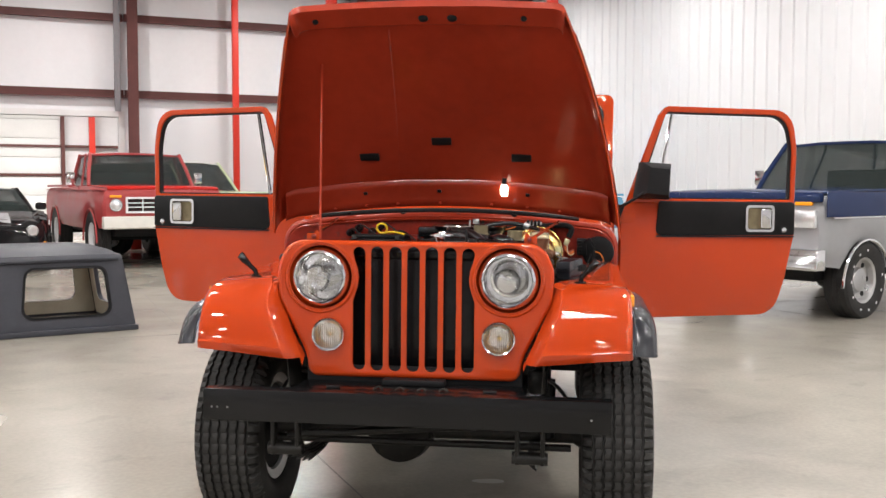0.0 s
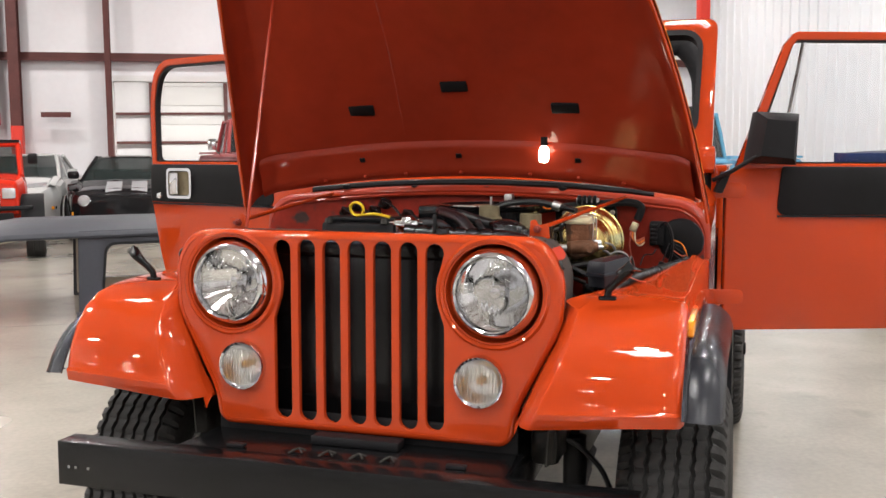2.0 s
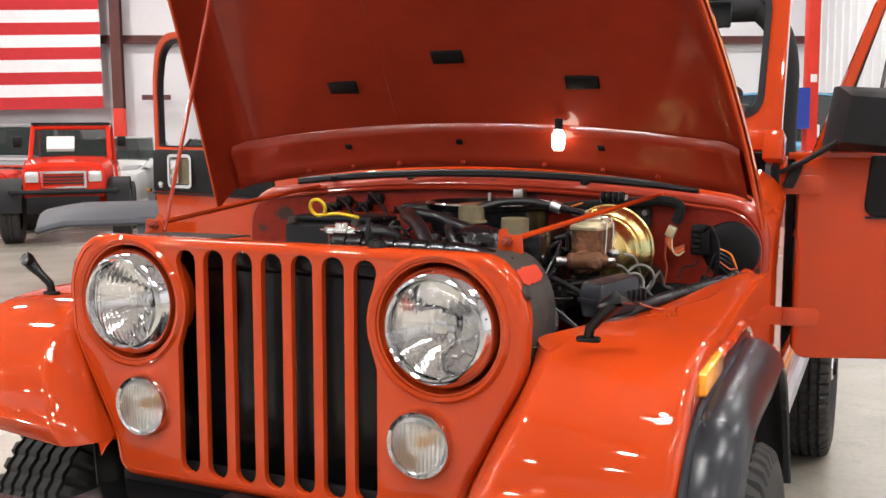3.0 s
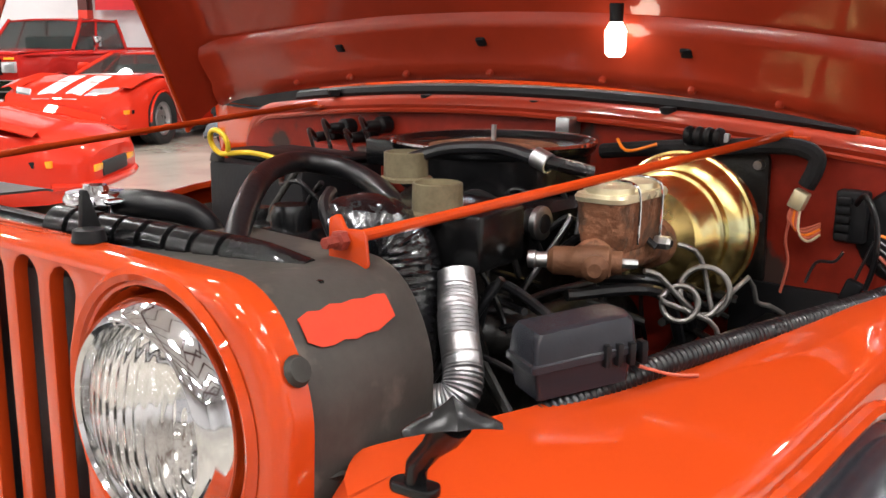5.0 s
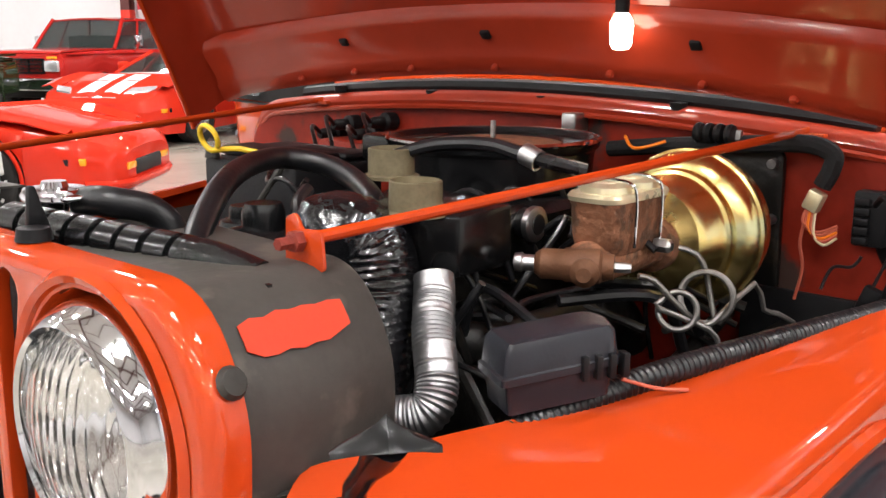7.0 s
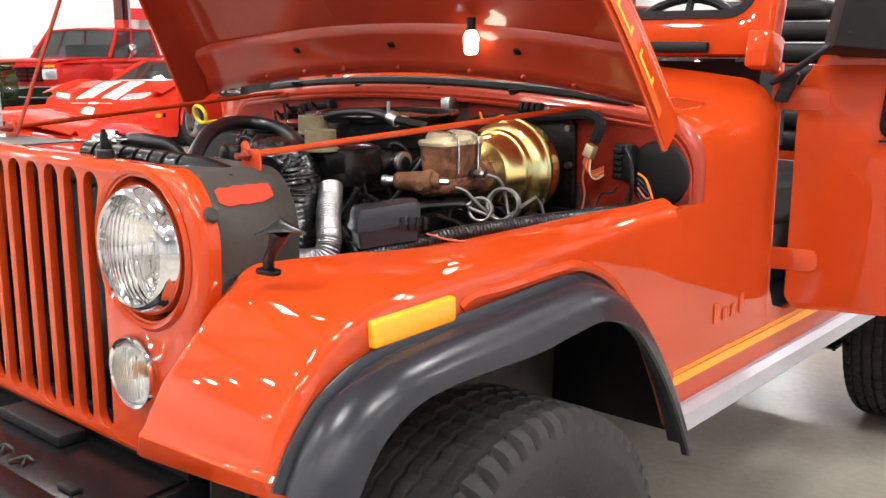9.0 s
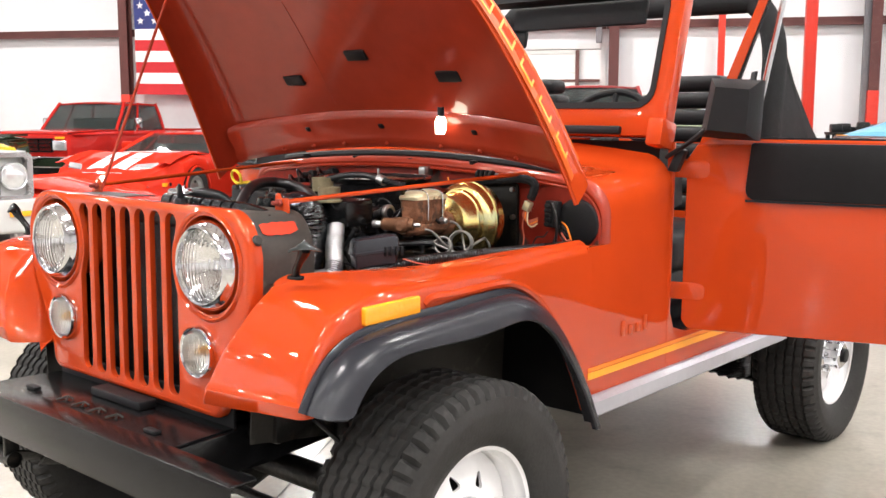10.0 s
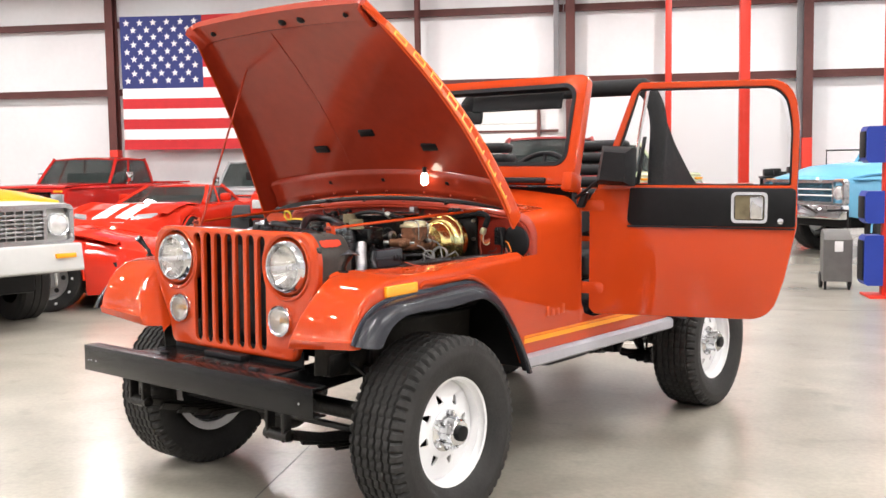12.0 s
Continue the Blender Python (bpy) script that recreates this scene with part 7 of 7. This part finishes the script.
def coupe(m, label, col, w, h, L, R, axles, hood_z, nose_z, cabp, nose="wedge", stripes=None, rim_m=CHROME, kind="sports car", letters=False):
    t = thing(kind.replace(" ", "_"), m, label, kind)
    bulge = 0.06
    st = [(0.0, w * 0.62, 0.22, nose_z - 0.10), (0.06, w * 0.74, 0.18, nose_z - 0.03), (0.25, w * 0.88, 0.16, nose_z + 0.04), (0.6, w * 0.97, 0.15, hood_z - 0.04), (axles[0], w, 0.15, hood_z + bulge * 0.6), (cabp[0], w * 0.96, 0.15, hood_z + 0.02), (cabp[1], w * 0.98, 0.15, hood_z + 0.04), (axles[1], w * 1.0, 0.16, hood_z + bulge), (L - 0.25, w * 0.95, 0.22, hood_z + 0.03), (L, w * 0.85, 0.32, hood_z - 0.06)]
    part("body", body_shell(st, axles, R * 1.13, R - 0.03, crown=0.03), col, t)
    cabin(t, (cabp[0], cabp[1], w * 0.80, w * 0.74), (cabp[0] + (cabp[1] - cabp[0]) * 0.40, cabp[1] - (cabp[1] - cabp[0]) * 0.22, w * 0.58, w * 0.56), hood_z + 0.03, h - 0.04, col)
    for s in (-1, 1):
        # raised wing crests and long headlamp covers
        part("wing_crest", sheet([[(s * w * 0.72, y, hood_z + dz), (s * w * 0.80, y, hood_z + dz + 0.055), (s * w * 0.92, y, hood_z + dz + 0.03)] for y, dz in ((0.30, -0.10), (0.6, -0.02), (axles[0], 0.03), (axles[0] + 0.5, 0.0))], 0.01), col, t)
        part("mirror", box(s * w * 0.98 - 0.09, s * w * 0.98 + 0.09, cabp[0] + 0.45, cabp[0] + 0.56, hood_z + 0.06, hood_z + 0.19, 0.04), col, t)
        if nose == "round":
            part("headlamp", loft([[(s * (w * 0.55 + 0.11 * a), 0.22 + 0.09 * b + 0.03 * a, nose_z + 0.055 + 0.05 * b + 0.0 * a) for a, b in ((-1.5, -0.6), (1.0, -0.2), (1.6, 0.9), (-1.0, 0.5))], [(s * (w * 0.55 + 0.10 * a), 0.22 + 0.08 * b + 0.03 * a, nose_z + 0.075 + 0.05 * b) for a, b in ((-1.5, -0.6), (1.0, -0.2), (1.6, 0.9), (-1.0, 0.5))]]), HLAMP, t)
        elif nose == "muscle":
            part("headlamp", lathe([(0, -0.02), (0.07, -0.01), (0.08, 0.01), (0.09, 0.03)], 20, "y", (s * w * 0.66, 0.0, nose_z - 0.10)), HLAMP, t)
        part("turn_signal", box(s * w * 0.45 - 0.09, s * w * 0.45 + 0.09, -0.012, 0.03, 0.36, 0.41, 0.006), AMBER, t)
        part("side_marker", box(s * w * 0.86 - 0.012, s * w * 0.86 + 0.03, 0.20, 0.30, 0.42, 0.47, 0.006), AMBER, t)
        part("marker_bezel", box(s * w * 0.89 - 0.012, s * w * 0.89 + 0.02, 0.31, 0.47, 0.42, 0.47, 0.006), BLK2, t)
    part("grille_opening", box(-w * 0.34, w * 0.34, -0.015, 0.05, 0.30, 0.42, 0.02), BARK, t)
    part("bumper_lip", sweep(smooth_path([(-w * 0.86, 0.22, 0.28), (-w * 0.6, 0.0, 0.27), (0, -0.03, 0.26), (w * 0.6, 0.0, 0.27), (w * 0.86, 0.22, 0.28)], 5), 0.03, 8), col if nose != "muscle" else BLK2, t)
    if stripes:
        for s in (-1, 1):
            rows = []
            for k in range(9):
                y = 0.05 + (cabp[0] - 0.1) * k / 8
                kk = max(i for i in range(len(st)) if st[i][0] <= y)
                f = (y - st[kk][0]) / (st[kk + 1][0] - st[kk][0])
                z = st[kk][3] + (st[kk + 1][3] - st[kk][3]) * f + 0.033
                rows.append([(s * 0.07, y, z), (s * 0.18, y, z - 0.0005), (s * 0.30, y, z - 0.003)])
            part("stripe", sheet(rows, 0.004), stripes, t)
    for a in axles:
        for s in (-1, 1):
            car_wheel(t, s * (w - 0.12), a, R, 0.25, rim_m, 0.62, letters)
    under(t, L, w, 0.25)
    arch_lips(t, w, axles, R * 1.12, col, R - 0.03)
    return t


def build_parked():
    ALU = mat("cast_wheel", (0.5, 0.5, 0.5), 0.3, metal=0.9, var=0.1)
    WHB = mat("cream_bumper", (0.62, 0.60, 0.55), 0.4, var=0.08)
    pickup(pose(-4.98, 1.28, 0, 0, 0, 87), "white pickup truck with golden yellow hood and chrome mesh grille", WHITE2, YEL2, 1.13, 1.74, 0.98, 0.385, (0.85, 3.75), 4.9, 0.30, (1.5, 2.8), grille=(0.68, 0.78, 1.03, 16, 6), gm=TRIM, bumper_m=WHITE2, rim_m=ALU, dome=0.08, bumper_z=(0.50, 0.74), surround=True, sig_z=0.64)
    coupe(pose(-5.74, 3.81, 0, 0, 0, 130), "bright red low sports car with raised front wings", RED3, 0.86, 1.16, 4.7, 0.335, (0.98, 3.5), 0.72, 0.58, (2.0, 3.6), "wedge", rim_m=ALU, letters=True)
    coupe(pose(-10.07, 5.76, 0, 0, 0, 27), "bright red sports car with two white bonnet stripes", RED3, 0.96, 1.15, 4.45, 0.33, (0.95, 3.4), 0.80, 0.62, (1.75, 3.3), "round", WHITEP, ALU)
    pickup(pose(-15.2, 7.3, 0, 0, 0, 21), "red pickup truck with chrome bumper and square lamps", RED2, RED2, 1.11, 1.66, 0.98, 0.38, (0.95, 3.5), 4.3, 0.34, (1.4, 2.9), grille=(0.58, 0.78, 0.97, 3, 2), gm=BLK2, round_=False, rim_m=CHROME)
    pickup(pose(-12.9, 10.6, 0, 0, 0, 30), "silver grey estate car with roof rails", SILV2, SILV2, 0.98, 1.55, 0.88, 0.34, (0.8, 2.6), 3.3, 0.24, (1.0, 3.05), bed=False, round_=False, bumper_m=SILV2, rim_m=ALU, kind="estate car", cab_rear=3.15)
    gt = pickup(pose(-11.7, 2.6, 0, 0, 0, 42), "dark green pickup truck with its hood raised", DGREEN, LIME, 1.05, 1.55, 0.95, 0.38, (0.9, 3.9), 5.0, 0.36)
    part("raised_hood", moved(box(-0.8, 0.8, 0.0, 1.15, 0, 0.04, 0.015), Matrix.Translation((0, 1.4, 1.12)) @ Matrix.Rotation(radians(180 - 35), 4, "X")), BLK2, gt)
    # vehicles seen past the passenger side
    pickup(pose(-6.0, 12.0, 0, 0, 0, 38), "faded red lifted pickup truck with white grille and cream bumper", FADED, RED2, 1.31, 1.90, 1.0, 0.46, (0.95, 4.3), 5.3, 0.50, (1.5, 2.9), grille=(0.60, 0.92, 1.12, 4, 2), gm=WHEELW, bumper_m=WHB, rim_m=WHEELW)
    pickup(pose(-5.2, 14.6, 0, 0, 0, 70), "pale mint and white vintage off-road wagon", MINT, MINT, 1.20, 1.80, 0.86, 0.37, (0.7, 3.0), 3.9, 0.40, (1.2, 3.7), bed=False, bumper_m=CHROME, rim_m=WHEELW, kind="vintage wagon", roof_m=WHITEP)
    coupe(pose(-8.05, 10.35, 0, 0, 0, 34), "black muscle car with grey bonnet stripes", BLK2, 0.90, 1.31, 4.7, 0.34, (0.9, 3.65), 0.86, 0.74, (1.55, 3.7), "muscle", SILV2, ALU, "muscle car")
    coupe(pose(-10.8, 10.9, 0, 0, 0, 30), "white compact coupe parked in a row", WHITE2, 0.84, 1.36, 4.2, 0.31, (0.85, 3.3), 0.88, 0.75, (1.3, 3.6), "round", None, ALU, "compact car")
    # two-tone wagon by the ribbed wall
    pickup(pose(2.25, 7.03, 0, 0, 0, -44), "navy blue and silver full-size off-road wagon with white-lettered tyres", SILV2, NAVY, 1.27, 1.84, 0.99, 0.39, (0.80, 3.45), 4.6, 0.38, (1.72, 4.2), two_tone=NAVY, cab_m=NAVY, bed=False, grille=(0.58, 0.90, 1.12, 3, 2), gm=SILV2, round_=False, bumper_m=CHROME, rim_m=ALU, letters=True, kind="off-road wagon", cab_rear=4.4)
    pickup(pose(-1.91, 12.13, 0, 0, 0, -34), "light blue pickup truck with chrome grille", SKY, SKY, 1.16, 1.88, 0.95, 0.43, (0.9, 3.8), 4.9, 0.42, (1.5, 2.8), grille=(0.66, 0.80, 1.06, 0, 2), gm=TRIM, rim_m=ALU, dome=0.13, surround=True)
    build_buggy(pose(-8.2, 7.55, 0, 0, 0, 40))


def build_buggy(m):
    t = thing("utility_buggy", m, "small bright red open utility buggy with black tube guards", "utility buggy")
    w = 0.56
    st = [(0.25, w * 0.80, 0.62, 0.95), (0.30, w * 0.86, 0.58, 1.00), (0.9, w, 0.55, 1.04), (1.25, w, 0.50, 1.06), (1.3, w, 0.42, 0.75), (2.0, w, 0.42, 0.72), (2.05, w, 0.45, 1.0), (2.9, w, 0.5, 1.0)]
    part("body", body_shell(st, (0.62, 2.45), 0.36, 0.30), RED3, t)
    grille_bars(t, -0.24, 0.24, 0.235, 0.72, 0.88, 0, 3, CHROME, BARK)
    part("roof_rack", box(-0.50, 0.50, 1.5, 2.3, 1.50, 1.53, 0.01), SATIN, t)
    lamps(t, 0.37, 0.24, 0.84, 0.07, False, 0.16)
    part("front_guard", sweep(smooth_path([(-0.62, 0.25, 0.66), (-0.45, 0.06, 0.66), (0.45, 0.06, 0.66), (0.62, 0.25, 0.66)], 5), 0.03, 8), SATIN, t)
    part("skid_bar", box(-0.42, 0.42, 0.08, 0.2, 0.40, 0.60, 0.02), SATIN, t)
    for s in (-1, 1):
        part("cage_bar", sweep(smooth_path([(s * 0.50, 1.25, 1.04), (s * 0.48, 1.50, 1.42), (s * 0.48, 1.65, 1.47), (s * 0.48, 2.2, 1.47), (s * 0.5, 2.4, 1.0)], 5), 0.03, 8), RED3, t)
        part("mirror", box(s * 0.66 - 0.06, s * 0.66 + 0.06, 1.30, 1.34, 1.20, 1.34, 0.02), SATIN, t)
        part("fender", sheet([[(s * 0.50, 0.62 + 0.42 * math.cos(a), 0.40 + 0.42 * math.sin(a)), (s * 0.78, 0.62 + 0.42 * math.cos(a), 0.40 + 0.42 * math.sin(a))] for a in [math.pi * k / 10 for k in range(11)]], 0.02), SATIN, t)
    part("windshield", sheet([[(-0.47, 1.27, 1.06), (0.47, 1.27, 1.06)], [(-0.45, 1.50, 1.43), (0.45, 1.50, 1.43)]], 0.006), CARGLASS, t)
    part("price_sheet", moved(box(-0.30, 0.05, -0.004, 0.0, 0.0, 0.22), Matrix.Translation((0, 1.33, 1.14)) @ Matrix.Rotation(radians(-25), 4, "X")), WHITEP, t)
    part("top_bar", sweep([(-0.48, 1.55, 1.46), (0.48, 1.55, 1.46)], 0.03, 8), RED3, t)
    part("seat", box(-0.45, 0.45, 1.9, 2.05, 0.7, 1.3, 0.05), SEATM, t)
    for a in (0.62, 2.45):
        for s in (-1, 1):
            car_wheel(t, s * 0.66, a, 0.345, 0.24, BARK, 0.5)


build_parked()


# ---- hardtop standing on the floor ----
def build_hardtop():
    t = thing("car_hardtop", pose(-4.30, 4.44, 0, 0, 0, 40), "grey removable car hardtop standing on the floor", "hardtop")
    grey = mat("grey_gelcoat", (0.040, 0.042, 0.052), 0.5, var=0.15, scale=4, bump=0.08, bscale=150)
    cream = mat("cream_liner", (0.45, 0.42, 0.34), 0.7, var=0.1)
    W, D, Hh, FRONT = 1.16, 1.42, 0.76, -0.72
    win = rounded([(0.20, 0.16), (W - 0.22, 0.16), (W - 0.26, 0.58), (0.24, 0.58)], 0.08)

    def wall(name, outer, holes, place):
        b = ringed(outer, holes, "y", -0.02, 0.02)
        bmesh.ops.recalc_face_normals(b, faces=b.faces)
        bevel(b, 0.008, 2, 50)
        ob = part(name, b, grey, t)
        ob.matrix_basis = place
        return ob
    side = rounded([(0, 0), (W, 0), (W - 0.12, Hh - 0.06), (0.02, Hh - 0.06)], [0.02, 0.02, 0.06, 0.02])
    wall("side_wall", side, [win], pose(0, 0, 0, -7))
    wall("side_wall", side, [win], pose(0, D, 0, 7))
    lin = rounded([(0.03, 0.03), (W - 0.03, 0.03), (W - 0.14, Hh - 0.09), (0.04, Hh - 0.09)], [0.02, 0.02, 0.06, 0.02])
    for y, lean, a in ((0, -7, 0.0215), (D, 7, -0.0275)):
        part("side_lining", ringed(lin, [win], "y", a, a + 0.006), cream, t).matrix_basis = pose(0, y, 0, lean)
    rear = rounded([(0.03, 0), (D - 0.03, 0), (D - 0.10, Hh - 0.06), (0.10, Hh - 0.06)], [0.02, 0.02, 0.06, 0.06])
    rwin = rounded([(0.24, 0.18), (D - 0.24, 0.18), (D - 0.28, 0.58), (0.28, 0.58)], 0.08)
    wall("rear_wall", rear, [rwin], pose(W, 0, 0, 0, 0, 90) @ pose(0, 0, 0, -9))
    part("rear_lining", ringed(rounded([(0.06, 0.03), (D - 0.06, 0.03), (D - 0.13, Hh - 0.09), (0.13, Hh - 0.09)], 0.02), [rwin], "y", 0.0215, 0.0275), cream, t).matrix_basis = pose(W, 0, 0, 0, 0, 90) @ pose(0, 0, 0, -9)
    rows = []
    for k in range(13):
        f = k / 12
        x = FRONT + (W - 0.10 - FRONT) * f
        fall = 0.05 * max(0, 1 - f * 7) + 0.06 * max(0, f * 9 - 8)
        rows.append([(x, 0.06 + (D - 0.12) * i / 12, Hh - 0.085 + 0.10 * (1 - abs(i / 6 - 1) ** 3.5) - fall) for i in range(13)])
    part("roof_panel", sheet(rows, 0.03), grey, t)
    part("roof_liner", sheet([[(p[0], p[1], p[2] - 0.035) for p in r] for r in rows], 0.006), cream, t)
    for y in (0.07, D - 0.07):
        part("drip_rail", sweep([(FRONT, y, Hh - 0.15), (FRONT + 0.2, y - 0.02, Hh - 0.10), (W - 0.14, y - 0.02, Hh - 0.09)], 0.03, 8, flat=0.7), grey, t)
    part("gasket", ringed(rounded([(0.18, 0.14), (W - 0.20, 0.14), (W - 0.24, 0.60), (0.22, 0.60)], 0.09), [win], "y", -0.028, 0.024), SATIN, t).matrix_basis = pose(0, 0, 0, -7)
    part("sill_lip", box(-0.02, W + 0.02, -0.04, 0.03, 0, 0.05, 0.01), grey, t)


build_hardtop()


# ---- lift post, cart, posts ----
def build_workshop():
    lp = thing("vehicle_lift", pose(0.335, 7.975, 0, 0, 0, 30), "bright red vehicle lift post with blue arm pads", "vehicle lift")
    part("post", box(-0.05, 0.05, -0.05, 0.05, 0.02, 4.6, 0.006), REDSTEEL, lp)
    part("base_plate", box(-0.2, 0.2, -0.2, 0.2, 0, 0.02, 0.004), REDSTEEL, lp)
    blue = mat("blue_paint", (0.02, 0.045, 0.30), 0.4, var=0.1)
    for z, h in ((1.34, 0.36), (0.74, 0.32), (0.12, 0.50)):
        b = part("arm_pad", loft([[(-0.24 + d, -0.12, z + e), (-0.06, -0.12, z + e), (-0.06, 0.12, z + e), (-0.24 + d, 0.12, z + e)] for d, e in ((0.03, 0), (0, 0.03), (0, h - 0.03), (0.02, h))]), blue, lp)
        part("pad_side", box(-0.255, -0.243, -0.10, 0.10, z + 0.05, z + h - 0.05, 0.004), SATIN, b)
    part("label_plate", box(-0.03, 0.03, -0.058, -0.052, 1.75, 1.82, 0.002), WHITEP, lp)
    p2 = thing("steel_post", pose(-3.85, 14.66, 0, 0, 0, 30), "bright red square steel roof post", "post")
    part("post", box(-0.088, 0.088, -0.088, 0.088, 0, 6.15, 0.01), REDSTEEL, p2)
    part("base_plate", box(-0.22, 0.22, -0.22, 0.22, 0, 0.025, 0.004), REDSTEEL, p2)
    c = thing("service_cart", pose(-0.27, 8.35, 0, 0, 0, 25) @ Matrix.Diagonal((0.66, 0.66, 0.74, 1)), "grey wheeled service machine with a tall handle", "service cart")
    grey = mat("grey_plastic", (0.13, 0.125, 0.12), 0.5, var=0.15)
    part("cabinet", loft([[(-0.22, -0.18, 0.12), (0.22, -0.18, 0.12), (0.22, 0.2, 0.12), (-0.22, 0.2, 0.12)], [(-0.22, -0.18, 0.72), (0.22, -0.18, 0.72), (0.22, 0.2, 0.78), (-0.22, 0.2, 0.78)], [(-0.20, -0.10, 0.80), (0.20, -0.10, 0.80), (0.20, 0.18, 0.86), (-0.20, 0.18, 0.86)]]), grey, c)
    part("panel", box(-0.05, 0.08, -0.19, -0.182, 0.55, 0.70, 0.004), WHITEP, c)
    part("handle", sweep(smooth_path([(0.18, 0.2, 0.5), (0.20, 0.24, 1.05), (0.16, 0.24, 1.12), (-0.12, 0.24, 1.12)], 4), 0.016, 8), SATIN, c)
    for s in (-1, 1):
        part("wheel", lathe([(0, -0.03), (0.07, -0.03), (0.11, -0.025), (0.12, 0), (0.11, 0.025), (0.07, 0.03), (0, 0.03)], 24, "x", (s * 0.22, 0.12, 0.12)), RUBBER, c)
        part("foot", box(s * 0.18 - 0.02, s * 0.18 + 0.02, -0.15, -0.11, 0, 0.12), SATIN, c)
    rk = thing("equipment_rack", pose(-2.75, 14.3, 0, 0, 0, 30), "black steel rack with dark machine parts on top", "rack")
    for x in (-0.55, 0.55):
        for y in (-0.25, 0.25):
            part("leg", box(x - 0.03, x + 0.03, y - 0.03, y + 0.03, 0, 1.10, 0.004), SATIN, rk)
    part("shelf", box(-0.6, 0.6, -0.3, 0.3, 1.10, 1.14, 0.006), SATIN, rk)
    part("shelf", box(-0.6, 0.6, -0.3, 0.3, 0.45, 0.49, 0.006), SATIN, rk)
    rnd = random.Random(3)
    for k in range(9):
        x, y, z = -0.5 + 0.125 * k, rnd.uniform(-0.15, 0.15), rnd.uniform(0.07, 0.17)
        part("machine_part", box(x - 0.08, x + 0.08, y - 0.1, y + 0.1, 1.141, 1.141 + z, 0.02), OILY, rk)
    part("guard_rail", sweep([(0.45, 0, 1.14), (0.45, 0, 1.56), (1.2, 0, 1.56), (1.2, 0, 1.3)], 0.014, 8), SATIN, rk)
    d = thing("wall_bracket", HALL @ pose(-5.35, -0.30, 2.12), "short brown steel bracket on the wall", "bracket")
    part("bar", box(0.0, 0.55, -0.06, 0.06, -0.05, 0.05, 0.006), GIRT, d)


build_workshop()


# ---- saw cuts in the floor ----
def build_joints():
    for k, (x0, x1, y0, y1) in enumerate(((-25.9, 11.7, -19.19, -19.184), (-25.9, 11.7, -13.2, -13.194), (-25.9, 11.7, -25.2, -25.194), (-7.5, -7.494, -35.9, -0.6), (-1.42, -1.414, -35.9, -0.6), (4.7, 4.706, -35.9, -0.6))):
        tagged(hall_part("floor_joint", box(x0, x1, y0, y1, 0.0005, 0.0015), JOINT), "dark saw-cut joint in the concrete floor", "floor joint", "floor joints", "structure")


build_joints()
